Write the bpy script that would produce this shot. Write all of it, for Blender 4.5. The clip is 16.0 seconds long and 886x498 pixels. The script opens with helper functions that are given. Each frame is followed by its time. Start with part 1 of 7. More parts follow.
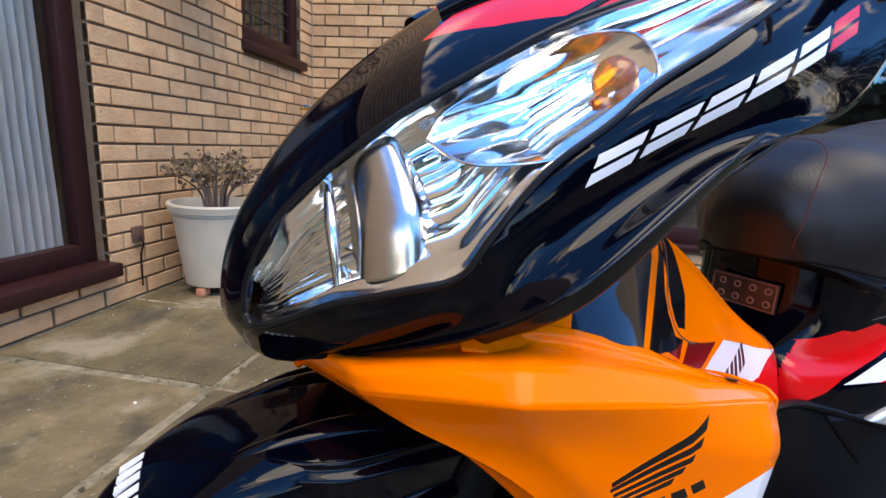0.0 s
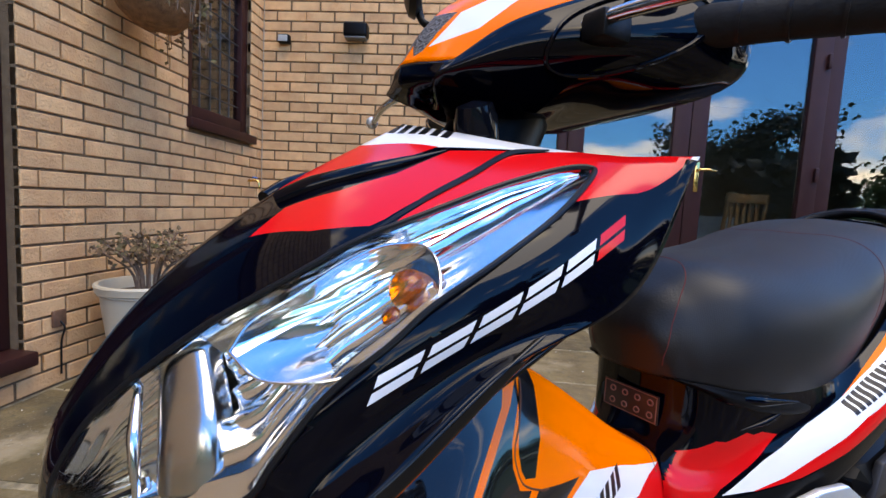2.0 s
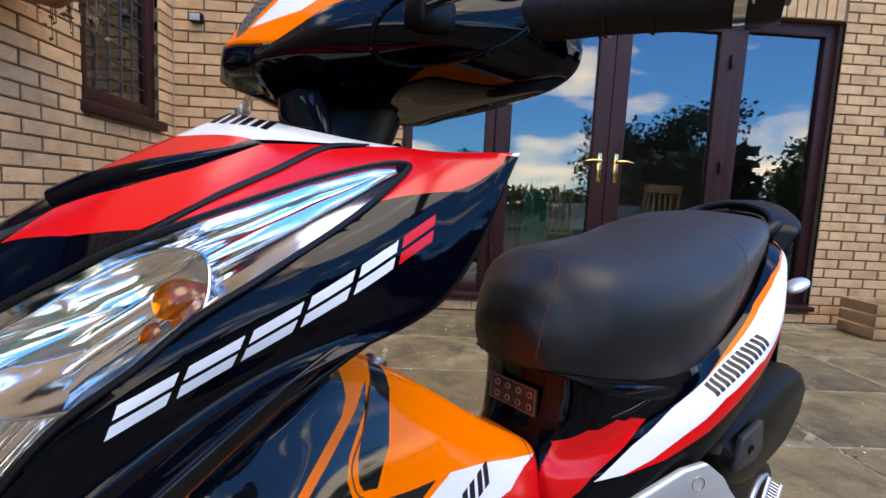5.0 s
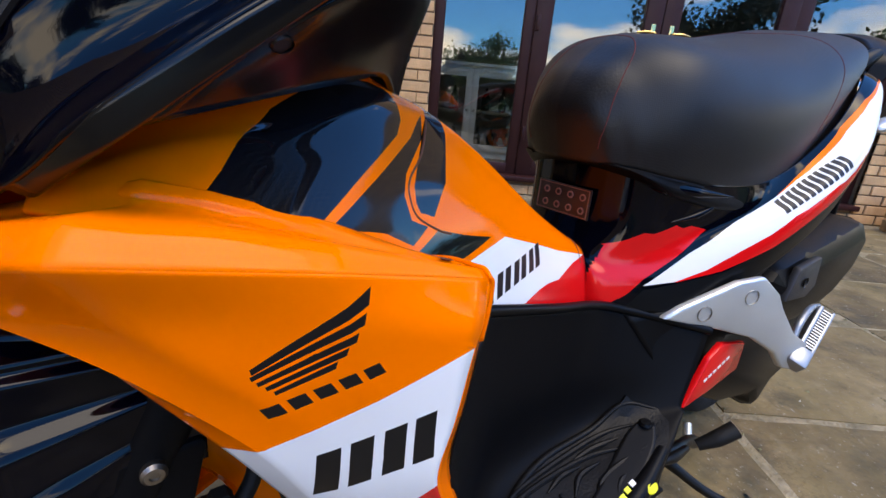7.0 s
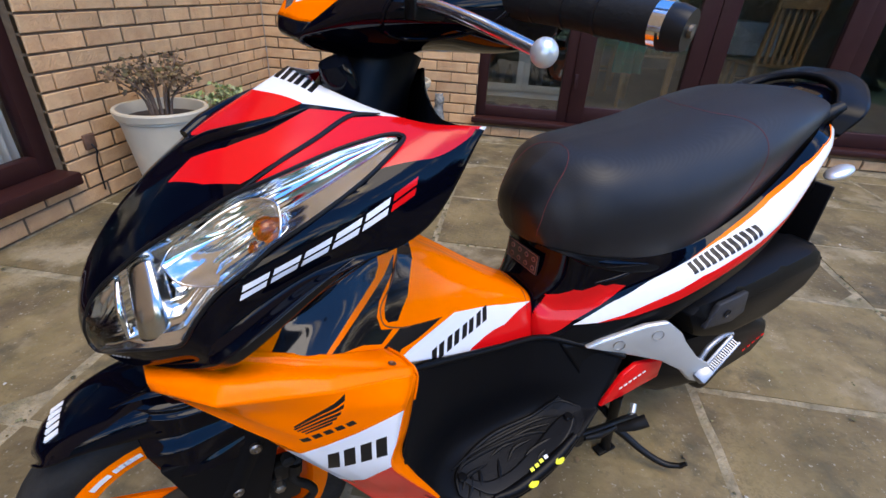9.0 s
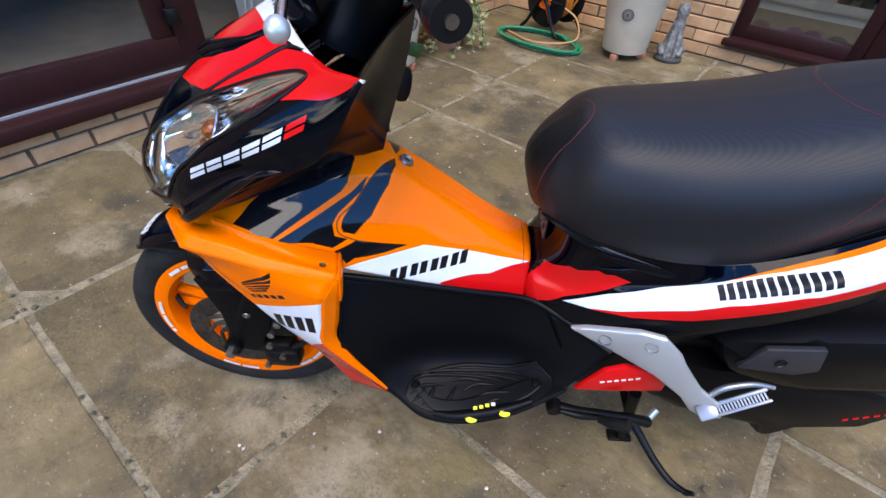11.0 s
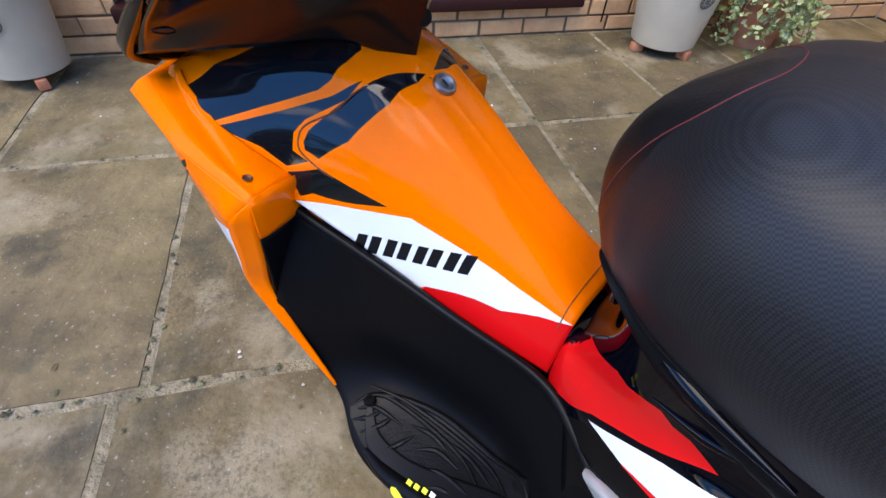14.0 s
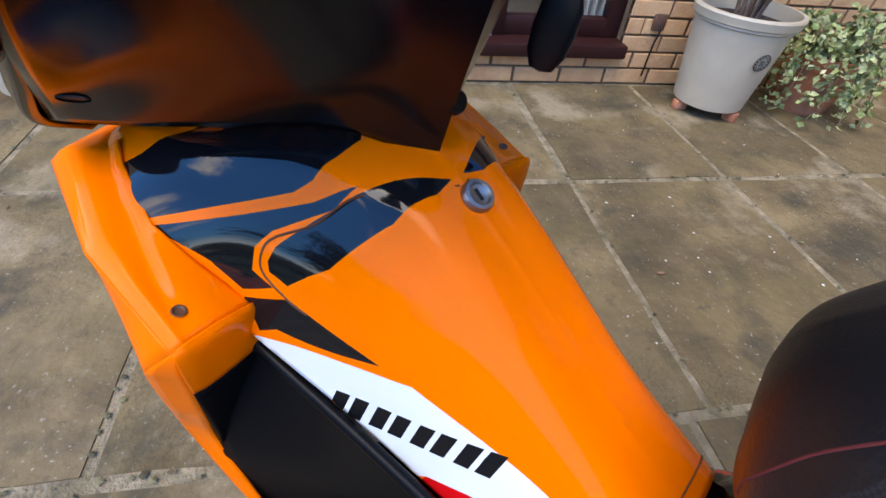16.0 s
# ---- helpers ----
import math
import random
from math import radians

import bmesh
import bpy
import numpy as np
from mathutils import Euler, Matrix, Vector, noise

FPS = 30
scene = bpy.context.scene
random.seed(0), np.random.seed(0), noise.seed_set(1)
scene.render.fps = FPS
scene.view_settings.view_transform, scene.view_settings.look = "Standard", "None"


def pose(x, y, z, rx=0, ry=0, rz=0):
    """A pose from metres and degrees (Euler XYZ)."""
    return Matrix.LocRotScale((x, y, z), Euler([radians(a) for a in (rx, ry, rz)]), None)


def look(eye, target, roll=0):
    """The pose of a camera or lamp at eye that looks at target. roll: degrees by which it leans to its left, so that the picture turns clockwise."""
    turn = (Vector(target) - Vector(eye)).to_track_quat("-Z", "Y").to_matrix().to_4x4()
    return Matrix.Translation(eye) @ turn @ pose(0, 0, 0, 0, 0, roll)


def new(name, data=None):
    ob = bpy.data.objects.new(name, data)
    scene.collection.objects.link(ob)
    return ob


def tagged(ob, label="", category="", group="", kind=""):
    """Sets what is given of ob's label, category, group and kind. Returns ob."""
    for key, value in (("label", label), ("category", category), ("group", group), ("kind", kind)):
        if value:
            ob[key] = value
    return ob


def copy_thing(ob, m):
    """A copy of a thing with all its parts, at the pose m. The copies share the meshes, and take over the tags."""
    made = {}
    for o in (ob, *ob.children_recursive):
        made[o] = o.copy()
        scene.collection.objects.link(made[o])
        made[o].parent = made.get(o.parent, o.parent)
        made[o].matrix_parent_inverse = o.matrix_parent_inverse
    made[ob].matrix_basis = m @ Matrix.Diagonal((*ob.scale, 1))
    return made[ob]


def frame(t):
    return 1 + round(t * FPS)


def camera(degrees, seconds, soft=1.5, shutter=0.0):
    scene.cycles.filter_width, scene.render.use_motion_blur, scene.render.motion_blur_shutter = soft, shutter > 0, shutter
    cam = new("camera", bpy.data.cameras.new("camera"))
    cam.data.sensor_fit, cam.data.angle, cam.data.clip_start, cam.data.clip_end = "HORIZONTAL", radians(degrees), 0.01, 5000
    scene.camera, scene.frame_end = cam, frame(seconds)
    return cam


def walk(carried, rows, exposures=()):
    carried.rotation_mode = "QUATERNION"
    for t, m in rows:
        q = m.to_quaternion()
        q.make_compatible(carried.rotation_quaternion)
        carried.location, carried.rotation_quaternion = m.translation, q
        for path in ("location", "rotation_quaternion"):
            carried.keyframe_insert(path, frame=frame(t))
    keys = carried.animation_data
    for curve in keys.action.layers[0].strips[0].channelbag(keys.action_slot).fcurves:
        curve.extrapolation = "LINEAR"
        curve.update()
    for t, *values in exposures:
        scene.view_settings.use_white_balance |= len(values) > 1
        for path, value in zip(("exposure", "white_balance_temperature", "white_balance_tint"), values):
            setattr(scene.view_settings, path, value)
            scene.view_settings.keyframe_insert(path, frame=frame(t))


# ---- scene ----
cam = camera(86.8, 16.0)
METRES, EYE, TILT, LEAN, TURN = 2.16, 0.747, -12.47, -3.34, 9.5
ROWS = [
    (0.0, 0.0, 0.0, 0.0, 0.0, 0.0, -0.0),
    (0.5, 0.0019, -0.0087, 0.0136, -0.04, 3.53, 0.15),
    (1.0, 0.0148, -0.0101, 0.028, -1.4, 5.32, 0.52),
    (1.5, 0.031, -0.0138, 0.0372, -3.04, 6.44, 0.99),
    (2.0, 0.0433, -0.0129, 0.0391, -4.56, 6.86, 1.32),
    (2.5, 0.0616, -0.009, 0.0551, -8.19, 7.95, 1.4),
    (3.0, 0.0702, -0.0173, 0.0695, -10.57, 10.9, 1.52),
    (5.5, 0.0843, -0.0061, 0.026, -10.64, 2.55, 2.53),
    (6.0, 0.0815, 0.0029, 0.01, -9.87, -0.67, 1.99),
    (6.5, 0.0769, 0.0134, -0.0089, -9.19, -4.19, 1.22),
    (7.0, 0.0726, 0.0183, -0.0231, -8.81, -6.85, 0.27),
    (7.5, 0.0686, 0.0227, -0.04, -7.59, -11.88, -0.73),
    (8.0, 0.0591, 0.0072, -0.027, -6.92, -15.35, -1.23),
    (10.5, 0.2562, -0.0994, 0.1298, 19.0, -26.29, -3.54),
    (11.0, 0.2843, -0.0456, 0.1302, 30.25, -29.88, -5.51),
    (11.5, 0.3245, -0.0157, 0.1331, 41.78, -32.2, -7.9),
    (12.0, 0.3673, 0.0211, 0.1312, 48.37, -34.04, -9.64),
    (12.5, 0.3607, 0.0671, 0.1261, 54.45, -35.45, -10.78),
    (13.0, 0.3595, 0.0929, 0.1172, 59.64, -36.53, -11.65),
    (13.5, 0.3342, 0.1181, 0.0918, 63.4, -37.14, -12.17),
    (14.0, 0.2969, 0.1357, 0.081, 66.57, -37.45, -12.72),
    (14.5, 0.2629, 0.1488, 0.0832, 69.27, -37.53, -13.38),
    (15.0, 0.2378, 0.161, 0.0798, 70.78, -37.29, -14.16),
    (15.5, 0.22, 0.1671, 0.0739, 71.05, -36.51, -14.88),
    (16.0, 0.2163, 0.1671, 0.0775, 70.85, -34.98, -15.39),
]
EXPOSURES = [(0.0, 1.30, 7600, 10), (0.5, 1.23, 7600, 10), (1.0, 1.14, 7600, 10), (8.2, 1.11, 7600, 10), (10.3, 1.28, 7100, 10), (16.0, 1.34, 7080, 10)]
STEPS = [(t, pose(0, 0, EYE, TILT, LEAN, TURN) @ pose(METRES * x, METRES * y, METRES * z, 90 + pitch, roll, yaw)) for t, x, y, z, yaw, pitch, roll in ROWS]
STEPS += [
    (3.2, look((0.149, 0.018, 0.920), (0.210, 2.017, 0.944), 3.9)),
    (5.3, look((0.177, 0.033, 0.830), (0.268, 2.012, 0.556), 2.8)),
    (8.2, look((0.129, -0.004, 0.765), (0.126, 1.773, -0.152), 6.2)),
    (10.3, look((0.550, -0.122, 1.099), (-0.106, 1.327, -0.114), 2.7)),
]
walk(cam, sorted(STEPS, key=lambda step: step[0]), EXPOSURES)

# ---- light ----
world = bpy.data.worlds.new("sky")
scene.world = world
world.use_nodes = True
wn, wl = world.node_tree.nodes, world.node_tree.links
bg = wn["Background"]
sky = wn.new("ShaderNodeTexSky")
sky.sky_type, sky.sun_disc = "NISHITA", False
SUN_HEIGHT, SUN_TURN = 66.0, 138.0
sky.air_density, sky.dust_density, sky.ozone_density = 1.0, 0.3, 3.0
sky.sun_elevation, sky.sun_rotation = radians(SUN_HEIGHT), radians(SUN_TURN)
coord = wn.new("ShaderNodeTexCoord")
clouds = wn.new("ShaderNodeTexNoise")
clouds.inputs["Scale"].default_value, clouds.inputs["Detail"].default_value, clouds.inputs["Roughness"].default_value = 2.6, 8, 0.55
stretch = wn.new("ShaderNodeMapping")
stretch.inputs["Scale"].default_value = (1, 1, 2.4)
stretch.inputs["Location"].default_value = (0.35, 0.1, 0.15)
edge = wn.new("ShaderNodeMapRange")
edge.inputs["From Min"].default_value, edge.inputs["From Max"].default_value = 0.53, 0.65
white = wn.new("ShaderNodeMix")
white.data_type = "RGBA"
white.inputs["B"].default_value = (14.0, 12.6, 10.8, 1)
wl.new(coord.outputs["Generated"], stretch.inputs["Vector"])
wl.new(stretch.outputs["Vector"], clouds.inputs["Vector"])
split, bank, heap = wn.new("ShaderNodeSeparateXYZ"), wn.new("ShaderNodeMapRange"), wn.new("ShaderNodeMath")
bank.inputs["From Min"].default_value, bank.inputs["From Max"].default_value = 0.05, 0.36
bank.inputs["To Min"].default_value, bank.inputs["To Max"].default_value = 0.06, -0.035
wl.new(coord.outputs["Generated"], split.inputs[0])
wl.new(split.outputs["Z"], bank.inputs["Value"])
wl.new(clouds.outputs["Fac"], heap.inputs[0])
wl.new(bank.outputs["Result"], heap.inputs[1])
wl.new(heap.outputs[0], edge.inputs["Value"])
wl.new(edge.outputs["Result"], white.inputs["Factor"])
clear = wn.new("ShaderNodeMix")
clear.data_type, clear.blend_type = "RGBA", "MULTIPLY"
clear.inputs["Factor"].default_value = 1.0
clear.inputs["B"].default_value = (0.29, 0.755, 1.29, 1)
wl.new(sky.outputs["Color"], clear.inputs["A"])
wl.new(clear.outputs["Result"], white.inputs["A"])
wl.new(white.outputs["Result"], bg.inputs["Color"])
bg.inputs["Strength"].default_value = 0.205
sun = new("sun", bpy.data.lights.new("sun", "SUN"))
sun.data.energy, sun.data.angle, sun.data.color = 1.5, radians(46), (1, 0.86, 0.64)
a, e = radians(SUN_TURN), radians(SUN_HEIGHT)
sun.matrix_world = look((0, 0, 0), (-math.sin(a) * math.cos(e), -math.cos(a) * math.cos(e), -math.sin(e)))

# ---- materials ----
def mat(name, base, rough=0.5, metal=0.0, coat=0.0, var=0.0, scale=8.0, bump=0.0, bump_scale=60.0, spread=0.0, spec=0.5, island=0.0, second=None, fine=0.0):
    """A surface: base colour, varied by noise (var, scale), by piece (spread: per object; island: per joined piece), stained with
    a second colour, with bump and roughness changes at a finer scale."""
    m = bpy.data.materials.new(name)
    m.use_nodes = True
    n, l = m.node_tree.nodes, m.node_tree.links
    p = n["Principled BSDF"]
    p.inputs["Base Color"].default_value = (*base, 1)
    p.inputs["Roughness"].default_value, p.inputs["Metallic"].default_value = rough, metal
    p.inputs["Coat Weight"].default_value, p.inputs["Coat Roughness"].default_value = coat, 0.04
    p.inputs["Specular IOR Level"].default_value = spec
    at = n.new("ShaderNodeTexCoord")
    place = at.outputs["Object"]
    if spread:
        info, shift = n.new("ShaderNodeObjectInfo"), n.new("ShaderNodeVectorMath")
        shift.operation = "MULTIPLY_ADD"
        shift.inputs[1].default_value = (37.0, 23.0, 11.0)
        l.new(info.outputs["Random"], shift.inputs[0])
        l.new(place, shift.inputs[2])
        place = shift.outputs[0]
    colour = None
    if var or spread or island or second:
        rgb = n.new("ShaderNodeRGB")
        rgb.outputs[0].default_value = (*base, 1)
        colour = rgb.outputs[0]
        if second:
            blot = n.new("ShaderNodeTexNoise")
            blot.inputs["Scale"].default_value, blot.inputs["Detail"].default_value = scale * 0.35, 7
            blot.inputs["Roughness"].default_value = 0.65
            ramp = n.new("ShaderNodeMapRange")
            ramp.inputs["From Min"].default_value, ramp.inputs["From Max"].default_value = 0.42, 0.68
            mix = n.new("ShaderNodeMix")
            mix.data_type = "RGBA"
            mix.inputs["B"].default_value = (*second, 1)
            l.new(place, blot.inputs["Vector"])
            l.new(blot.outputs["Fac"], ramp.inputs["Value"])
            l.new(ramp.outputs["Result"], mix.inputs["Factor"])
            l.new(colour, mix.inputs["A"])
            colour = mix.outputs["Result"]
        hsv = n.new("ShaderNodeHueSaturation")
        noise_1 = n.new("ShaderNodeTexNoise")
        noise_1.inputs["Scale"].default_value, noise_1.inputs["Detail"].default_value = scale, 6
        l.new(place, noise_1.inputs["Vector"])
        value = n.new("ShaderNodeMapRange")
        value.inputs["From Min"].default_value, value.inputs["From Max"].default_value = 0.25, 0.75
        value.inputs["To Min"].default_value, value.inputs["To Max"].default_value = 1 - var, 1 + var
        l.new(noise_1.outputs["Fac"], value.inputs["Value"])
        out = value.outputs["Result"]
        if spread or island:
            info = n.new("ShaderNodeObjectInfo") if spread else n.new("ShaderNodeNewGeometry")
            piece = n.new("ShaderNodeMapRange")
            s = spread or island
            piece.inputs["To Min"].default_value, piece.inputs["To Max"].default_value = 1 - s, 1 + s
            l.new(info.outputs["Random" if spread else "Random Per Island"], piece.inputs["Value"])
            mul = n.new("ShaderNodeMath")
            mul.operation = "MULTIPLY"
            l.new(out, mul.inputs[0])
            l.new(piece.outputs["Result"], mul.inputs[1])
            out = mul.outputs[0]
        l.new(out, hsv.inputs["Value"])
        l.new(colour, hsv.inputs["Color"])
        l.new(hsv.outputs["Color"], p.inputs["Base Color"])
    if bump or fine:
        grain = n.new("ShaderNodeTexNoise")
        grain.inputs["Scale"].default_value, grain.inputs["Detail"].default_value = bump_scale, 8
        l.new(place, grain.inputs["Vector"])
        if bump:
            b = n.new("ShaderNodeBump")
            b.inputs["Strength"].default_value, b.inputs["Distance"].default_value = bump, 0.01
            l.new(grain.outputs["Fac"], b.inputs["Height"])
            l.new(b.outputs["Normal"], p.inputs["Normal"])
        if fine:
            r = n.new("ShaderNodeMapRange")
            r.inputs["To Min"].default_value, r.inputs["To Max"].default_value = max(rough - fine, 0.02), rough + fine
            l.new(grain.outputs["Fac"], r.inputs["Value"])
            l.new(r.outputs["Result"], p.inputs["Roughness"])
    return m


def glass(name, tint=(1, 1, 1), rough=0.0, shine=0.04):
    """A thin pane: clear, with a mirror gloss that grows at grazing angles."""
    m = bpy.data.materials.new(name)
    m.use_nodes = True
    n, l = m.node_tree.nodes, m.node_tree.links
    n.remove(n["Principled BSDF"])
    clear, gloss, facing, mix = n.new("ShaderNodeBsdfTransparent"), n.new("ShaderNodeBsdfGlossy"), n.new("ShaderNodeLayerWeight"), n.new("ShaderNodeMixShader")
    clear.inputs[0].default_value = (*tint, 1)
    gloss.inputs["Roughness"].default_value = rough
    facing.inputs["Blend"].default_value = 0.5
    power, scaled = n.new("ShaderNodeMath"), n.new("ShaderNodeMath")
    power.operation, scaled.operation = "POWER", "MULTIPLY_ADD"
    power.inputs[1].default_value = 5.0
    scaled.inputs[1].default_value, scaled.inputs[2].default_value = 1 - shine, shine
    l.new(facing.outputs["Facing"], power.inputs[0])
    l.new(power.outputs[0], scaled.inputs[0])
    l.new(scaled.outputs[0], mix.inputs[0])
    l.new(clear.outputs[0], mix.inputs[1])
    l.new(gloss.outputs[0], mix.inputs[2])
    l.new(mix.outputs[0], n["Material Output"].inputs["Surface"])
    return m


def weave(name, dark, light, scale, rough, coat, relief=0.2):
    """Woven carbon-look film or grained seat cover: small diagonal checks."""
    m = mat(name, dark, rough, coat=coat, spec=0.24)
    n, l = m.node_tree.nodes, m.node_tree.links
    p = n["Principled BSDF"]
    at, turn, check = n.new("ShaderNodeTexCoord"), n.new("ShaderNodeMapping"), n.new("ShaderNodeTexChecker")
    turn.inputs["Rotation"].default_value = (0.6, 0.5, 0.785)
    check.inputs["Scale"].default_value = scale
    check.inputs["Color1"].default_value, check.inputs["Color2"].default_value = (*dark, 1), (*light, 1)
    b = n.new("ShaderNodeBump")
    b.inputs["Strength"].default_value, b.inputs["Distance"].default_value = relief, 0.002
    l.new(at.outputs["Object"], turn.inputs["Vector"])
    l.new(turn.outputs["Vector"], check.inputs["Vector"])
    l.new(check.outputs["Color"], p.inputs["Base Color"])
    l.new(check.outputs["Fac"], b.inputs["Height"])
    l.new(b.outputs["Normal"], p.inputs["Normal"])
    return m


ORANGE = mat("orange paint", (1.0, 0.172, 0.0005), 0.08, spec=0.11, coat=0.0, var=0.03, scale=3)
RED = mat("red paint", (0.68, 0.006, 0.008), 0.16, spec=0.35, coat=0.0, var=0.04, scale=4)
WHITE = mat("white paint", (0.76, 0.77, 0.775), 0.25, coat=0.15, var=0.02, scale=4)
BLACK = mat("gloss black paint", (0.0008, 0.0010, 0.0034), 0.05, spec=0.20, fine=0.02, bump_scale=25)
INK = mat("black print", (0.006, 0.006, 0.007), 0.35, spec=0.25)
PLASTIC = mat("textured black plastic", (0.0036, 0.0036, 0.0042), 0.45, spec=0.08, bump=0.06, bump_scale=700, fine=0.08)
SATIN = mat("satin black plastic", (0.0035, 0.0035, 0.004), 0.34, spec=0.12, bump=0.03, bump_scale=500, fine=0.06)
RUBBER = mat("black rubber", (0.006, 0.006, 0.006), 0.6, spec=0.22, bump=0.12, bump_scale=150, var=0.2, scale=20)
TYRE = mat("tyre rubber", (0.011, 0.011, 0.011), 0.75, spec=0.25, bump=0.2, bump_scale=120, var=0.3, scale=25, second=(0.02, 0.019, 0.017))
SHIELD = mat("glossy black moulding", (0.004, 0.004, 0.0045), 0.20, spec=0.30, fine=0.04, bump_scale=40)
CARBON = weave("carbon weave film", (0.003, 0.003, 0.004), (0.0095, 0.0095, 0.0105), 520, 0.06, 0.25, 0.0)
SEAT = weave("grained seat vinyl", (0.0066, 0.0068, 0.0076), (0.0162, 0.0168, 0.0190), 640, 0.46, 0.0, 0.12)
SEAT.node_tree.nodes["Principled BSDF"].inputs["Specular IOR Level"].default_value = 0.30
SEAT_SIDE = mat("smooth seat vinyl", (0.006, 0.006, 0.0065), 0.42, spec=0.35, bump=0.08, bump_scale=350, fine=0.06)
THREAD = mat("red thread", (0.10, 0.010, 0.010), 0.8)
SILVER = mat("silver painted alloy", (0.62, 0.65, 0.655), 0.32, metal=0.62, var=0.06, scale=12, bump=0.03, bump_scale=200)
CHROME = mat("chrome", (0.66, 0.66, 0.67), 0.14, metal=1.0, fine=0.05, bump_scale=30)
STEEL = mat("worn steel", (0.34, 0.33, 0.31), 0.42, metal=1.0, var=0.25, scale=40, second=(0.2, 0.16, 0.12))
DARK_METAL = mat("black enamelled steel", (0.004, 0.004, 0.004), 0.4, spec=0.2, var=0.3, scale=30, bump=0.05, bump_scale=120)
AMBER = mat("amber lens", (0.80, 0.20, 0.004), 0.04, var=0.5, scale=45, second=(0.45, 0.08, 0.002), spec=0.4)
AMBER.node_tree.nodes["Principled BSDF"].inputs["Transmission Weight"].default_value = 0.85
LENS = glass("clear lamp lens", shine=0.008)
YELLOW = mat("yellow print", (0.75, 0.72, 0.02), 0.5)
SMOKE = mat("smoked screen", (0.003, 0.004, 0.007), 0.06, spec=0.22)
TAIL_RED = mat("red lamp lens", (0.5, 0.005, 0.005), 0.1, coat=0.6)

BRICK = mat("buff brick", (0.64, 0.388, 0.190), 0.85, var=0.10, scale=14, spread=0.13, bump=0.55, bump_scale=90, second=(0.52, 0.287, 0.134))
BRICK_REST = mat("buff brick run", (0.64, 0.388, 0.190), 0.85, var=0.10, scale=14, island=0.13, bump=0.55, bump_scale=90, second=(0.52, 0.287, 0.134))
MORTAR = mat("brown mortar", (0.15, 0.098, 0.055), 0.95, var=0.25, scale=30, bump=0.5, bump_scale=200)
def paving(name, island):
    """Riven stone: grey-brown, clouded with dark lichen, rust-brown and pale worn patches."""
    m = mat(name, (0.184, 0.138, 0.069), 0.80, var=0.30, scale=7, spread=0 if island else 0.15, island=0.15 if island else 0, bump=1.0, bump_scale=22, second=(0.085, 0.064, 0.038), fine=0.12, spec=0.2)
    n, l = m.node_tree.nodes, m.node_tree.links
    p = n["Principled BSDF"]
    last = p.inputs["Base Color"].links[0].from_socket
    at = n.new("ShaderNodeTexCoord")
    info, shift = n.new("ShaderNodeObjectInfo"), n.new("ShaderNodeVectorMath")
    shift.operation = "MULTIPLY_ADD"
    shift.inputs[1].default_value = (71.0, 13.0, 29.0)
    l.new(info.outputs["Random"], shift.inputs[0])
    l.new(at.outputs["Object"], shift.inputs[2])
    for scale, lo, hi, tone in ((2.3, 0.54, 0.64, (0.33, 0.270, 0.175)), (5.5, 0.54, 0.66, (0.056, 0.052, 0.036)), (31, 0.60, 0.72, (0.07, 0.064, 0.04)), (90, 0.62, 0.72, (0.42, 0.40, 0.34)), (3.7, 0.60, 0.75, (0.17, 0.118, 0.062))):
        spots, ramp, mix = n.new("ShaderNodeTexNoise"), n.new("ShaderNodeMapRange"), n.new("ShaderNodeMix")
        spots.inputs["Scale"].default_value, spots.inputs["Detail"].default_value, spots.inputs["Roughness"].default_value = scale, 6, 0.62
        ramp.inputs["From Min"].default_value, ramp.inputs["From Max"].default_value = lo, hi
        ramp.inputs["To Max"].default_value = 0.72
        mix.data_type = "RGBA"
        mix.inputs["B"].default_value = (*tone, 1)
        l.new(shift.outputs[0], spots.inputs["Vector"])
        l.new(spots.outputs["Fac"], ramp.inputs["Value"])
        l.new(ramp.outputs["Result"], mix.inputs["Factor"])
        l.new(last, mix.inputs["A"])
        last = mix.outputs["Result"]
    # olive algae in streaks, and patches of dark pits
    drag, streak, olive = n.new("ShaderNodeMapping"), n.new("ShaderNodeTexNoise"), n.new("ShaderNodeMix")
    drag.inputs["Scale"].default_value, drag.inputs["Rotation"].default_value = (9.0, 1.6, 1.0), (0, 0, 0.5)
    streak.inputs["Scale"].default_value, streak.inputs["Detail"].default_value = 1.0, 5
    wash = n.new("ShaderNodeMapRange")
    wash.inputs["From Min"].default_value, wash.inputs["From Max"].default_value, wash.inputs["To Max"].default_value = 0.48, 0.70, 0.50
    olive.data_type = "RGBA"
    olive.inputs["B"].default_value = (0.150, 0.118, 0.052, 1)
    l.new(shift.outputs[0], drag.inputs["Vector"])
    l.new(drag.outputs["Vector"], streak.inputs["Vector"])
    l.new(streak.outputs["Fac"], wash.inputs["Value"])
    l.new(wash.outputs["Result"], olive.inputs["Factor"])
    l.new(last, olive.inputs["A"])
    pit, patch, both, dark = n.new("ShaderNodeTexNoise"), n.new("ShaderNodeTexNoise"), n.new("ShaderNodeMath"), n.new("ShaderNodeMix")
    pit.inputs["Scale"].default_value, pit.inputs["Detail"].default_value, pit.inputs["Roughness"].default_value = 130, 5, 0.7
    patch.inputs["Scale"].default_value = 1.9
    hole, where = n.new("ShaderNodeMapRange"), n.new("ShaderNodeMapRange")
    hole.inputs["From Min"].default_value, hole.inputs["From Max"].default_value = 0.50, 0.58
    where.inputs["From Min"].default_value, where.inputs["From Max"].default_value, where.inputs["To Max"].default_value = 0.47, 0.66, 0.45
